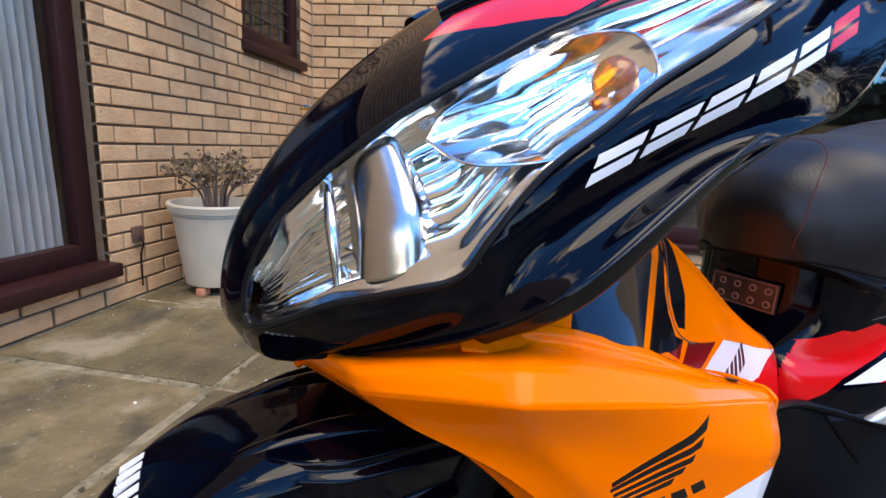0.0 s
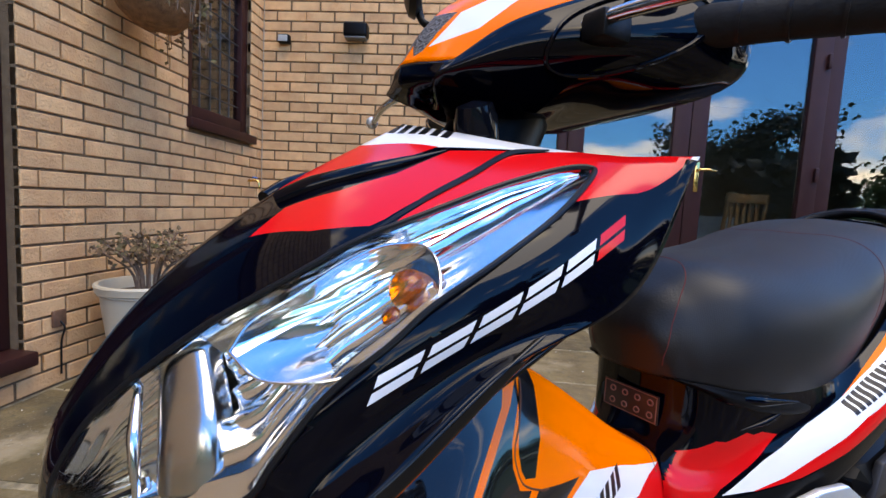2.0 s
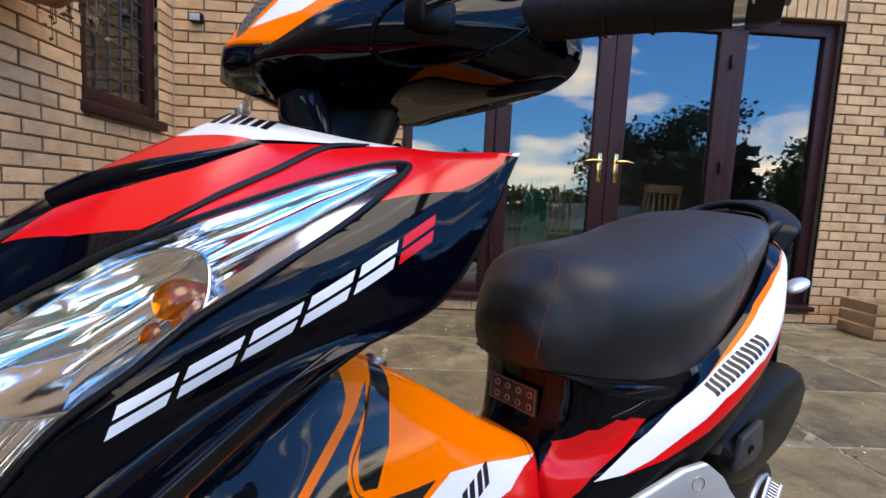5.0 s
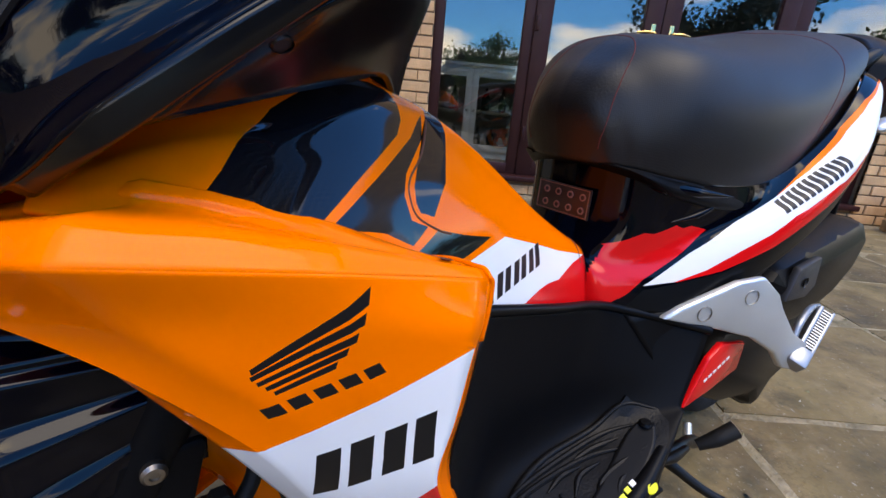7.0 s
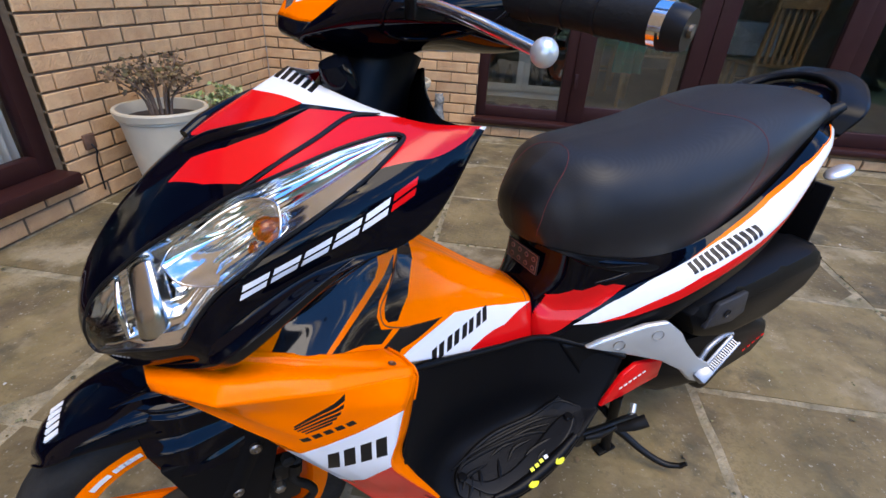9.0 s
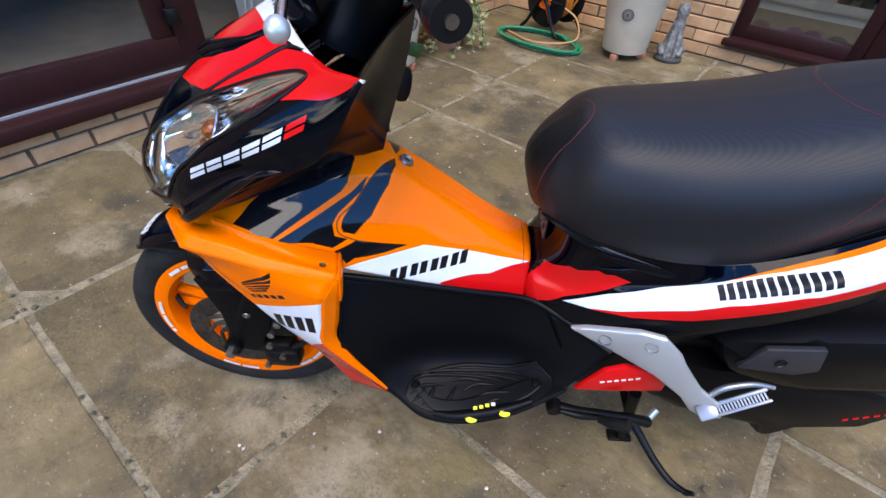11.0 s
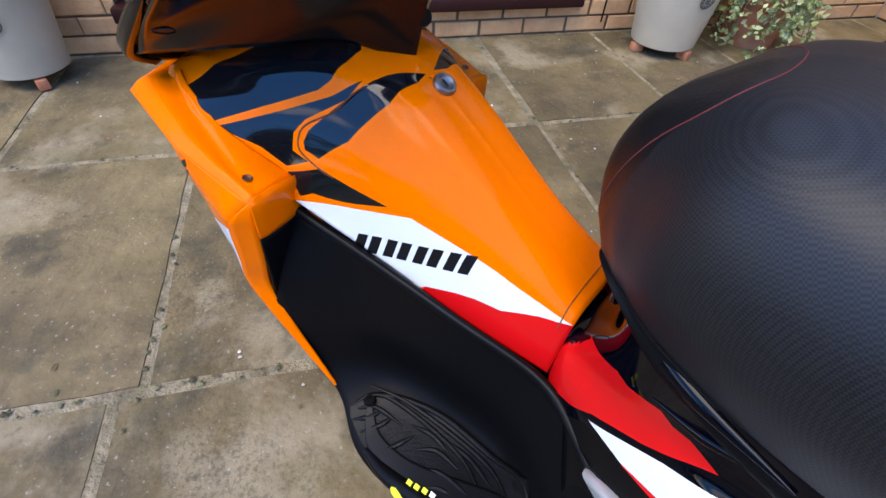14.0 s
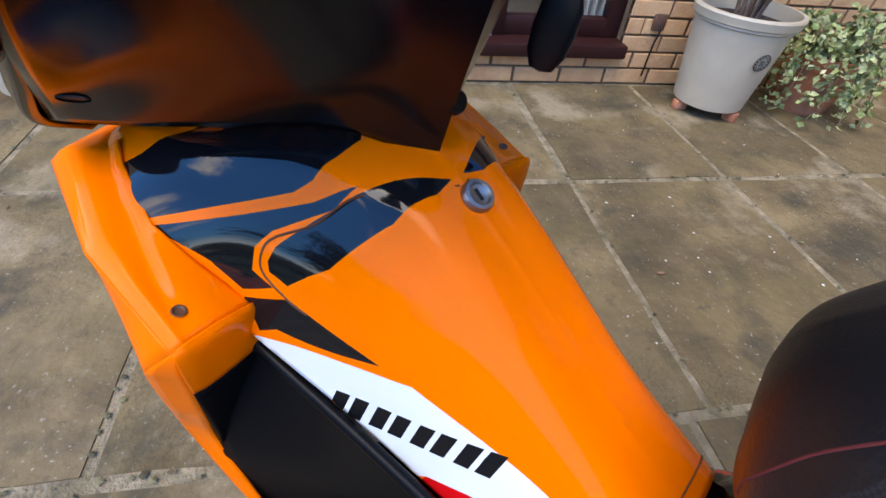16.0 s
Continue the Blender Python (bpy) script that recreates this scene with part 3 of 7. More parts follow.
def room(x0, x1, y0, y1, z0, z1, open_side, what):
    """Floor, ceiling and three plain walls round a room that opens on one side."""
    solo("floor", box(x0, x1, y0, y1, z0 - 0.1, z0), CARPET, "grey-beige carpet floor of the " + what, "floor", "structure", smooth=False)
    solo("ceiling", box(x0, x1, y0, y1, z1, z1 + 0.1), CEILING_SHADE, "ceiling darkened to stand for shade in the " + what, "ceiling", "structure", smooth=False)
    sides = {"wall_w": (x0 - 0.1, x0, y0, y1), "wall_e": (x1, x1 + 0.1, y0, y1), "wall_s": (x0, x1, y0 - 0.1, y0), "wall_n": (x0, x1, y1, y1 + 0.1)}
    names = {"wall_w": "wall_room_west", "wall_e": "wall_room_east", "wall_s": "wall_room_south", "wall_n": "wall_room_north"}
    for key, (a, b, c, d) in sides.items():
        if key != open_side:
            solo(names[key], box(a, b, c, d, z0, z1), PLASTER, "cream plaster wall of the " + what, "wall", "structure", smooth=False)


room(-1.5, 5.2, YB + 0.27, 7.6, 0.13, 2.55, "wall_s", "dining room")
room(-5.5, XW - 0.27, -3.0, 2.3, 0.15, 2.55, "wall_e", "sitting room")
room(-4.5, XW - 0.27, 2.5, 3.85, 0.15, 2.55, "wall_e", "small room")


def glazed_cabinet(at):
    cab = thing("cabinet", "white painted cabinet with glazed doors and bottles inside", "cabinet", at)
    bm = box(0, 0.03, 0, 0.40, 0, 0.80)
    for b in ((0.97, 1.0, 0, 0.40, 0, 0.80), (0.03, 0.97, 0.37, 0.40, 0, 0.80), (0.03, 0.97, 0, 0.37, 0, 0.06), (0.03, 0.97, 0, 0.37, 0.77, 0.80), (0.03, 0.97, 0.03, 0.36, 0.40, 0.42)):
        add(bm, box(*b))
    part("carcass", bm, CREAM, cab, smooth=False)
    part("top", box(-0.02, 1.02, -0.02, 0.42, 0.80, 0.83, 0.006), CREAM, cab)
    for k in range(2):
        u = 0.035 + k * 0.467
        bm = box(u, u + 0.055, -0.022, -0.002, 0.06, 0.77, 0.004)
        add(bm, box(u + 0.408, u + 0.463, -0.022, -0.002, 0.06, 0.77, 0.004))
        add(bm, box(u + 0.055, u + 0.408, -0.021, -0.003, 0.06, 0.12, 0.004))
        add(bm, box(u + 0.055, u + 0.408, -0.021, -0.003, 0.71, 0.77, 0.004))
        door = part("cabinet_door", bm, CREAM, cab)
        part("pane", box(u + 0.05, u + 0.412, -0.013, -0.010, 0.115, 0.715), PANE, door, smooth=False).visible_shadow = False
        part("knob", moved(turned([(0, 0), (0.012, 0.004), (0.012, 0.012), (0, 0.018)], 12), Matrix.Translation((u + (0.435 if k == 0 else 0.028), -0.022, 0.42)) @ pose(0, 0, 0, 90, 0, 0)), STEEL, door)
    return cab


glazed_cabinet(Matrix.Translation((-0.15, 4.55, 0.13)))
bottle_mesh = turned([(0, 0), (0.036, 0.002), (0.038, 0.01), (0.038, 0.17), (0.030, 0.20), (0.014, 0.225), (0.013, 0.29), (0.0155, 0.295), (0, 0.296)], 20)
first = solo("bottle", bottle_mesh, BOTTLE, "dark glass bottle on a cabinet shelf", "bottle", group="bottles in the cabinet", at=Matrix.Translation((-0.02, 4.72, 0.191)))
for x, y, z in ((0.10, 4.75, 0.191), (0.22, 4.70, 0.191), (0.45, 4.74, 0.191), (0.58, 4.7, 0.191), (0.02, 4.72, 0.551), (0.2, 4.75, 0.551), (0.5, 4.72, 0.551), (0.66, 4.72, 0.551)):
    copy_thing(first, Matrix.Translation((x, y, z)) @ Matrix.Diagonal((1, 1, 0.7, 1)))
clog = moved(turned([(0, -0.5), (0.35, -0.45), (0.5, -0.1), (0.45, 0.2), (0.25, 0.45), (0, 0.5)], 16), Matrix.Diagonal((0.11, 0.09, 0.055, 1)))
dark_felt = mat("dark grey felt", (0.030, 0.026, 0.034), 0.9, var=0.3, scale=30, bump=0.4, bump_scale=200)
for x, y, q, felt, shade in ((-0.02, 0.37, 10, dark_felt, "dark grey"), (0.10, 0.38, -8, dark_felt, "dark grey"), (0.30, 0.37, 15, PURPLE, "purple"), (0.395, 0.385, 30, PURPLE, "purple"), (0.54, 0.375, 5, dark_felt, "dark grey")):
    bm = bmesh.new()
    add(bm, clog.copy())
    solo("slipper", bm, felt, shade + " felt slipper on the carpet behind the glazing", "slipper", group="slippers on the carpet", at=Matrix.Translation((x, YB + y, 0.158)) @ pose(0, 0, 0, 0, 0, q))
clog.free()


def dining_chair(at):
    ch = thing("dining_chair", "pale pine dining chair with a slatted back", "chair", at, group="dining chairs")
    part("seat", box(-0.21, 0.21, -0.20, 0.20, 0.44, 0.47, 0.012), PINE, ch)
    for x in (-0.18, 0.18):
        part("leg", tube([(x, -0.17, 0), (x, -0.17, 0.44)], [0.015, 0.02], 10), PINE, ch)
        part("leg", tube([(x, 0.19, 0), (x, 0.18, 0.45), (x, 0.24, 0.95)], [0.016, 0.02, 0.016], 10, 12), PINE, ch)
        part("stretcher", tube([(x, -0.17, 0.2), (x, 0.185, 0.2)], 0.010, 8), PINE, ch)
    for k in range(5):
        part("slat", box(-0.13 + 0.06 * k, -0.10 + 0.06 * k, 0.20, 0.212, 0.47, 0.90, 0.003), PINE, ch)
    part("top_rail", box(-0.20, 0.20, 0.215, 0.245, 0.87, 0.95, 0.008), PINE, ch)
    return ch


chair = dining_chair(Matrix.Translation((1.45, 4.6, 0.13)) @ pose(0, 0, 0, 0, 0, 160))
for x, y, q in ((2.35, 4.55, 190), (2.75, 5.4, 275), (1.1, 5.5, 80)):
    copy_thing(chair, Matrix.Translation((x, y, 0.13)) @ pose(0, 0, 0, 0, 0, q))
table = thing("dining_table", "pine dining table standing in the dining room", "table", Matrix.Translation((1.9, 5.3, 0.13)))
part("tabletop", box(-0.65, 0.65, -0.42, 0.42, 0.71, 0.74, 0.01), PINE, table)
for x in (-0.57, 0.57):
    for y in (-0.35, 0.35):
        part("leg", box(x - 0.03, x + 0.03, y - 0.03, y + 0.03, 0, 0.71, 0.004), PINE, table)


def hung_cloth(name, width, height, mats, label, category, at, folds=5, deep=0.02, sag=0.0):
    """A cloth with folds, hanging in its local xz plane."""
    bm = bmesh.new()
    n, m = 60, 10
    g = [[bm.verts.new((width * (i / n - 0.5) * (1 - 0.15 * (j / m)), deep * math.sin(i / n * folds * 2 * math.pi + 0.6 * math.sin(j)) * (0.4 + 0.6 * (1 - j / m)), height * j / m + sag * math.sin(i / n * math.pi))) for j in range(m + 1)] for i in range(n + 1)]
    for i in range(n):
        for j in range(m):
            bm.faces.new((g[i][j], g[i + 1][j], g[i + 1][j + 1], g[i][j + 1]))
    bmesh.ops.solidify(bm, geom=bm.faces[:], thickness=0.002)
    return solo(name, bm, mats, label, category, at=at)


cloth = box(-0.67, 0.67, -0.44, 0.44, 0.742, 0.746, 0.001)
add(cloth, box(-0.674, -0.670, -0.44, 0.44, 0.50, 0.745))
add(cloth, box(0.670, 0.674, -0.44, 0.44, 0.50, 0.745))
add(cloth, box(-0.67, 0.67, -0.446, -0.442, 0.48, 0.745))
add(cloth, box(-0.67, 0.67, 0.442, 0.446, 0.48, 0.745))
solo("tablecloth", cloth, CLOTH_PALE, "pale tablecloth draped over the dining table", "tablecloth", at=Matrix.Translation((1.9, 5.3, 0.13)))
hung_cloth("throw", 0.26, 0.62, CLOTH_GREEN, "sea-green cloth hung over a chair back", "cloth", Matrix.Translation((1.20, 4.28, 0.45)) @ pose(0, 0, 0, 0, 0, 15), 3, 0.03)
solo("sideboard", box(0.85, 1.08, 4.9, 6.2, 0.13, 1.05, 0.01), mat("brown wood", (0.16, 0.07, 0.035), 0.4, var=0.25, scale=9), "brown wooden sideboard against the wall", "sideboard")
hung_cloth("curtain", 0.23, 2.05, CURTAIN, "white voile curtain hanging behind the patio door", "curtain", Matrix.Translation((XW - 0.20, 1.505, 0.20)) @ pose(0, 0, 0, 0, 0, 90), 6, 0.035)
heap = bmesh.new()
bmesh.ops.create_icosphere(heap, subdivisions=4, radius=1)
for v in heap.verts:
    w = noise.noise(v.co * 2.3) * 0.35 + noise.noise(v.co * 5.1) * 0.18
    v.co = Vector((v.co.x * 0.13, v.co.y * 0.26, max(v.co.z, -0.2) * 0.07)) * (1 + w)
solo("folded_cloth", heap, CURTAIN, "crumpled pale cloth lying inside the patio door", "cloth", at=Matrix.Translation((XW - 0.44, -0.25, 0.17)))
heap = bmesh.new()
bmesh.ops.create_icosphere(heap, subdivisions=4, radius=1)
for v in heap.verts:
    w = noise.noise(v.co * 2.7 + Vector((4, 1, 0))) * 0.4 + noise.noise(v.co * 6.1) * 0.2
    v.co = Vector((v.co.x * 0.09, v.co.y * 0.10, max(v.co.z, -0.2) * 0.06)) * (1 + w)
solo("fallen_cloth", heap, CURTAIN, "end of the white curtain heaped on the floor", "cloth", at=Matrix.Translation((XW - 0.36, 1.53, 0.165)))
solo("pale_sofa", box(-3.6, -2.9, -1.6, 0.2, 0.15, 0.55, 0.08, 4), mat("grey upholstery", (0.25, 0.24, 0.23), 0.9, var=0.1, scale=8, bump=0.3, bump_scale=200), "grey upholstered sofa in the sitting room", "sofa")

# ---- the scooter: x to its tail, y to its right, z up; the front axle stands over the origin ----
SCOOTER = Matrix.Translation((-0.172, 0.306, 0)) @ pose(0, 0, 0, 0, 0, 37)
scooter = thing("scooter", "orange, black, red and white scooter parked on the paving", "scooter", SCOOTER)

# front wheel
AXLE, WR = (0.034, 0.0, 0.268), 0.240
LAY = pose(0, 0, 0, 90, 0, 0)


def wheel(name, axle, radius, parent):
    hub = part(name, moved(turned([(0.0, -0.05), (0.028, -0.05), (0.03, -0.02), (0.03, 0.02), (0.028, 0.05), (0.0, 0.05)], 20), LAY), ORANGE, parent, "orange cast wheel with black tyre", at=Matrix.Translation(axle))
    k = radius
    tyre = [(k - 0.058, -0.030), (k - 0.045, -0.039), (k - 0.025, -0.041), (k - 0.010, -0.033), (k - 0.002, -0.016), (k, 0), (k - 0.002, 0.016), (k - 0.010, 0.033), (k - 0.025, 0.041), (k - 0.045, 0.039), (k - 0.058, 0.030)]
    part("tyre", moved(turned(tyre, 64), LAY), TYRE, hub, "black road tyre")
    rim = [(k - 0.052, -0.034), (k - 0.060, -0.036), (k - 0.078, -0.033), (k - 0.086, -0.020), (k - 0.086, 0.020), (k - 0.078, 0.033), (k - 0.060, 0.036), (k - 0.052, 0.034), (k - 0.052, -0.034)]
    bm = moved(turned(rim, 64), LAY)
    for j in range(5):
        q = 2 * math.pi * (j + 0.3) / 5
        for s in (-0.13, 0.13):
            a, b = (0.024 * math.cos(q + s * 3), 0, 0.024 * math.sin(q + s * 3)), ((k - 0.08) * math.cos(q + s), 0, (k - 0.08) * math.sin(q + s))
            add(bm, tube([a, b], [0.013, 0.010], 8))
    part("rim", bm, ORANGE, hub, "glossy orange rim with double spokes")
    return hub


front_wheel = wheel("front_wheel", AXLE, WR, scooter)
PALE = mat("pale print", (0.75, 0.72, 0.68), 0.4)
dash = finish("rim_decal", box(-0.0035, 0.0035, -0.0374, -0.0368, -0.0045, 0.0045), PALE, smooth=False)
for start, count in ((2.9, 13), (4.2, 12), (5.3, 12), (0.9, 12), (1.9, 10)):
    for j in range(count):
        q = start + j * 0.042
        if j % 6 != 5:
            mark = new("rim_decal", dash)
            mark.parent = front_wheel
            mark.matrix_basis = Matrix.Rotation(-q, 4, "Y") @ Matrix.Translation((WR - 0.0635, 0, 0))
disc = turned([(0.066, 0.002), (0.106, 0.002), (0.106, -0.002), (0.066, -0.002), (0.066, 0.002)], 56)
bm = moved(disc, Matrix.Translation((0, -0.058, 0)) @ LAY)
DISC = mat("browned steel", (0.085, 0.070, 0.056), 0.5, metal=0.75, var=0.3, scale=40, second=(0.05, 0.04, 0.032))
part("brake_disc", bm, DISC, front_wheel, "worn steel brake disc")
drilled = finish("disc_hole", turned([(0.0, 0), (0.0035, 0)], 8), INK, smooth=False)
for j in range(30):
    q = 2 * math.pi * j / 30
    r = 0.086 + 0.012 * (j % 3 - 1)
    mark = new("disc_hole", drilled)
    mark.parent = front_wheel
    mark.matrix_basis = Matrix.Translation((r * math.cos(q), -0.0606, r * math.sin(q))) @ LAY
bm = bmesh.new()
for j in range(10):
    q = 2 * math.pi * j / 10
    add(bm, tube([(0.030 * math.cos(q), -0.056, 0.030 * math.sin(q)), (0.050 * math.cos(q + 0.30), -0.0575, 0.050 * math.sin(q + 0.30)), (0.070 * math.cos(q + 0.75), -0.058, 0.070 * math.sin(q + 0.75))], [0.006, 0.0045, 0.005], 8, 6))
add(bm, moved(turned([(0.0, -0.002), (0.034, -0.002), (0.034, 0.004), (0.0, 0.004)], 24), Matrix.Translation((0, -0.058, 0)) @ LAY))
part("disc_carrier", bm, DISC, front_wheel, "worn steel disc carrier with swept arms")
part("valve", tube([(-0.150, -0.010, 0.040), (-0.128, -0.030, 0.034), (-0.118, -0.034, 0.032)], [0.006, 0.005, 0.004], 10, 6), RUBBER, front_wheel, "black rubber tyre valve")

# fork, caliper and mudguard
for s in (-1, 1):
    bm = tube([(AXLE[0], s * 0.078, AXLE[2]), (0.075, s * 0.078, 0.365), (0.18, s * 0.075, 0.58)], [0.020, 0.024, 0.020], 16)
    add(bm, moved(turned([(0.0, -0.016), (0.018, -0.016), (0.018, 0.016), (0.0, 0.016)], 16), Matrix.Translation((AXLE[0], s * 0.092, AXLE[2])) @ LAY))
    part("fork_leg", bm, PLASTIC, scooter, "black fork leg")
part("axle_nut", moved(turned([(0.0, -0.01), (0.011, -0.01), (0.011, 0.012), (0.006, 0.014), (0.0, 0.014)], 6), Matrix.Translation((AXLE[0], -0.112, AXLE[2])) @ LAY), STEEL, scooter)
bm = box(0.085, 0.150, -0.098, -0.048, 0.195, 0.275, 0.012)
add(bm, box(0.100, 0.165, -0.108, -0.065, 0.215, 0.262, 0.010))
add(bm, box(0.06, 0.10, -0.095, -0.07, 0.24, 0.30, 0.008))
caliper = part("brake_caliper", bm, DARK_METAL, scooter, "black brake caliper")
for x, z in ((0.098, 0.222), (0.135, 0.255), (0.115, 0.29)):
    part("bolt", moved(turned([(0.0, 0), (0.007, 0), (0.007, 0.008), (0.0, 0.008)], 6), Matrix.Translation((x, -0.106, z)) @ LAY), STEEL, caliper)
part("brake_hose", tube([(0.190, -0.070, 0.44), (0.182, -0.085, 0.400), (0.163, -0.092, 0.372), (0.158, -0.094, 0.345), (0.178, -0.094, 0.318), (0.184, -0.092, 0.295), (0.170, -0.090, 0.276), (0.150, -0.088, 0.258)], 0.0068, 10, 48), RUBBER, scooter)
bracket_bm = box(0.112, 0.168, -0.094, -0.066, 0.298, 0.356, 0.010)
add(bracket_bm, box(0.132, 0.158, -0.096, -0.070, 0.352, 0.386, 0.006))
mount = part("caliper_mount", bracket_bm, DARK_METAL, scooter, "black caliper mount")
for x, z, r in ((0.137, 0.344, 0.008), (0.118, 0.312, 0.008), (0.154, 0.396, 0.010)):
    part("bolt", moved(turned([(0.0, -0.006), (r, -0.006), (r, 0.006), (r * 0.6, 0.008), (0.0, 0.008)], 6), Matrix.Translation((x, -0.096, z)) @ LAY), STEEL if r < 0.009 else RUBBER, mount)
part("hose_clip", tube([(0.163, -0.092, 0.378), (0.161, -0.093, 0.362)], 0.0105, 14), DARK_METAL, mount)

rows = []
for q, w, drop, r in ((129, 0.022, 0.004, 0.262), (124, 0.046, 0.014, 0.269), (114, 0.060, 0.024, 0.273), (100, 0.070, 0.036, 0.273), (85, 0.072, 0.040, 0.272), (65, 0.070, 0.045, 0.270), (48, 0.064, 0.045, 0.266)):
    c, s = math.cos(radians(q)), math.sin(radians(q))
    rows.append([(AXLE[0] + f * c, y, AXLE[2] + f * s) for f, y in ((r, 0), (r - 0.002, -0.5 * w), (r - 0.010, -0.9 * w), (r - drop, -w - 0.004))])
front_guard = part("front_mudguard", mirrored(sheet(rows, 40, 12)), BLACK, scooter, "glossy black front mudguard", thick=0.003)
for s in (-1, 1):
    for f, y0, y1 in ((0.002, 0.030, 0.050),):
        line = [(AXLE[0] + (0.263 + 0.003 * math.sin(k * 0.6) - f) * math.cos(radians(120 - 14 * k)), s * (y0 + (y1 - y0) * k / 5), AXLE[2] + (0.263 + 0.003 * math.sin(k * 0.6) - f) * math.sin(radians(120 - 14 * k))) for k in range(6)]
        part("mudguard_crest", tube(line, [0.001, 0.008, 0.012, 0.013, 0.009, 0.001], 14, 40), BLACK, front_guard, "raised glossy crest")
guard = [(0.004, 0.455), (0.011, 0.437), (0.032, 0.365), (0.036, 0.262), (0.082, 0.256), (0.120, 0.330), (0.150, 0.450), (0.148, 0.456)]


def ease(a, b, x):
    t = min(max((x - a) / (b - a), 0.0), 1.0)
    return t * t * (3 - 2 * t)


def cheek_out(x, z):
    """How far the glossy side of the mudguard stands out: three stepped ledges that run back and close up."""
    k = min(max((x - 0.04) / 0.09, -0.6), 1.0)
    d = 0.066 + 0.010 * ease(0.545, 0.529, z)
    d += 0.006 * ease(0.5285, 0.5205, z + 0.002 * k)
    d += (0.0135 - 0.007 * k) * ease(0.497 + 0.005 * k, 0.477 + 0.016 * k, z)
    d += 0.005 * max(0.0, 1 - 0.9 * abs(k - 0.35)) * ease(0.453 + 0.022 * k, 0.439 + 0.029 * k, z)
    return d - 6.5 * max(0.0, 0.05 - x) ** 2


for s in (-1, 1):
    rows = []
    for i in range(97):
        z = 0.533 - 0.098 * i / 96
        x0 = -0.018 + 0.029 * min(max((0.5 - z) / 0.063, 0.0), 1.0)
        rows.append([(x, s * cheek_out(x, z), z) for x in [x0 + (0.150 - x0) * j / 40 for j in range(41)]])
    part("mudguard_cheek", sheet(rows, 96, 40, s < 0), BLACK, front_guard, "glossy black stepped side of the mudguard", thick=0.003, angle=60)
for s in (-1, 1):
    bm = plate(guard, 0.012, 0.004)
    for v in bm.verts:
        v.co.y += s * (0.088 + 0.12 * max(0.0, 0.47 - v.co.z) * 0.3)
    g = part("mudguard_side", bm, PLASTIC, scooter, "black mudguard side plate")
    for x, z in ((0.116, 0.447), (0.083, 0.370)):
        part("bolt", moved(turned([(0.0, -0.004), (0.0078, -0.004), (0.0082, 0.001), (0.006, 0.0035), (0.0035, 0.0035), (0.003, 0.002), (0.0, 0.002)], 16), Matrix.Translation((x, s * (0.1025 if z > 0.4 else 0.099), z)) @ LAY), STEEL, g)
for k, y in enumerate((-0.030, -0.018, -0.006, 0.006, 0.018)):
    q = radians(119)
    spot = Matrix.Translation((AXLE[0] + (0.2715 - 0.06 * abs(y + 0.004)) * math.cos(q), 0, AXLE[2] + (0.2715 - 0.06 * abs(y + 0.004)) * math.sin(q)))
    part("mudguard_mark", moved(box(-0.010, 0.008, y, y + 0.008, -0.0012, 0.0012), spot @ pose(0, 0, 0, 0, -29, 0)), WHITE, scooter, smooth=False)

# front cowl: rows from the nose tip up to the apex, each from the middle to the lower edge
c0 = [(-0.022, 0, 0.602), (-0.020, -0.012, 0.601), (-0.014, -0.026, 0.600), (-0.006, -0.040, 0.600), (0.004, -0.052, 0.602)]
c1 = [(-0.035, 0, 0.632), (-0.030, -0.030, 0.635), (-0.010, -0.066, 0.636), (0.025, -0.105, 0.636), (0.078, -0.152, 0.649)]
c2 = [(-0.022, 0, 0.692), (-0.014, -0.045, 0.692), (0.012, -0.096, 0.690), (0.060, -0.142, 0.686), (0.115, -0.190, 0.686)]
c3 = [(0.030, 0, 0.770), (0.044, -0.062, 0.766), (0.080, -0.122, 0.757), (0.130, -0.170, 0.748), (0.203, -0.196, 0.748)]
c4 = [(0.116, 0, 0.845), (0.130, -0.066, 0.838), (0.170, -0.137, 0.824), (0.222, -0.188, 0.813), (0.307, -0.204, 0.789)]
c5 = [(0.229, 0, 0.914), (0.246, -0.055, 0.904), (0.285, -0.122, 0.890), (0.322, -0.168, 0.884), (0.368, -0.203, 0.886)]
for row in (c1, c2, c3):
    # a shallow hollow runs above the lower lip
    p, q = Vector(row[3]), Vector(row[4])
    row.insert(4, tuple(p.lerp(q, 0.66) + Vector((0.004, 0.008, -0.002))))
c0.insert(4, tuple(Vector(c0[3]).lerp(Vector(c0[4]), 0.66)))
c4.insert(4, tuple(Vector(c4[3]).lerp(Vector(c4[4]), 0.6) + Vector((0, -0.002, 0))))
c5.insert(4, tuple(Vector(c5[3]).lerp(Vector(c5[4]), 0.66)))
cowl = sheet([c0, c1, c2, c3, c4, c5], 60, 40, True)
COWL_EDGE = [r[-1] for r in (c0, c1, c2, c3, c4, c5)]
from mathutils.bvhtree import BVHTree


def skin(rows, nu=60, nv=40, both=True):
    """A surface to lay trim on."""
    bm = sheet(rows, nu, nv)
    if both:
        mirrored(bm)
    tree = BVHTree.FromBMesh(bm)
    bm.free()
    return tree


def laid(tree, points, way=(0, 0, -1), lift=0.0):
    """Points moved along a direction on to a surface."""
    way, out = Vector(way), []
    for p in points:
        hit = tree.ray_cast(Vector(p) - 0.3 * way, way)
        out.append(hit[0] + lift * (hit[1] if hit[1].dot(way) < 0 else -hit[1]) if hit[0] else Vector(p))
    return out


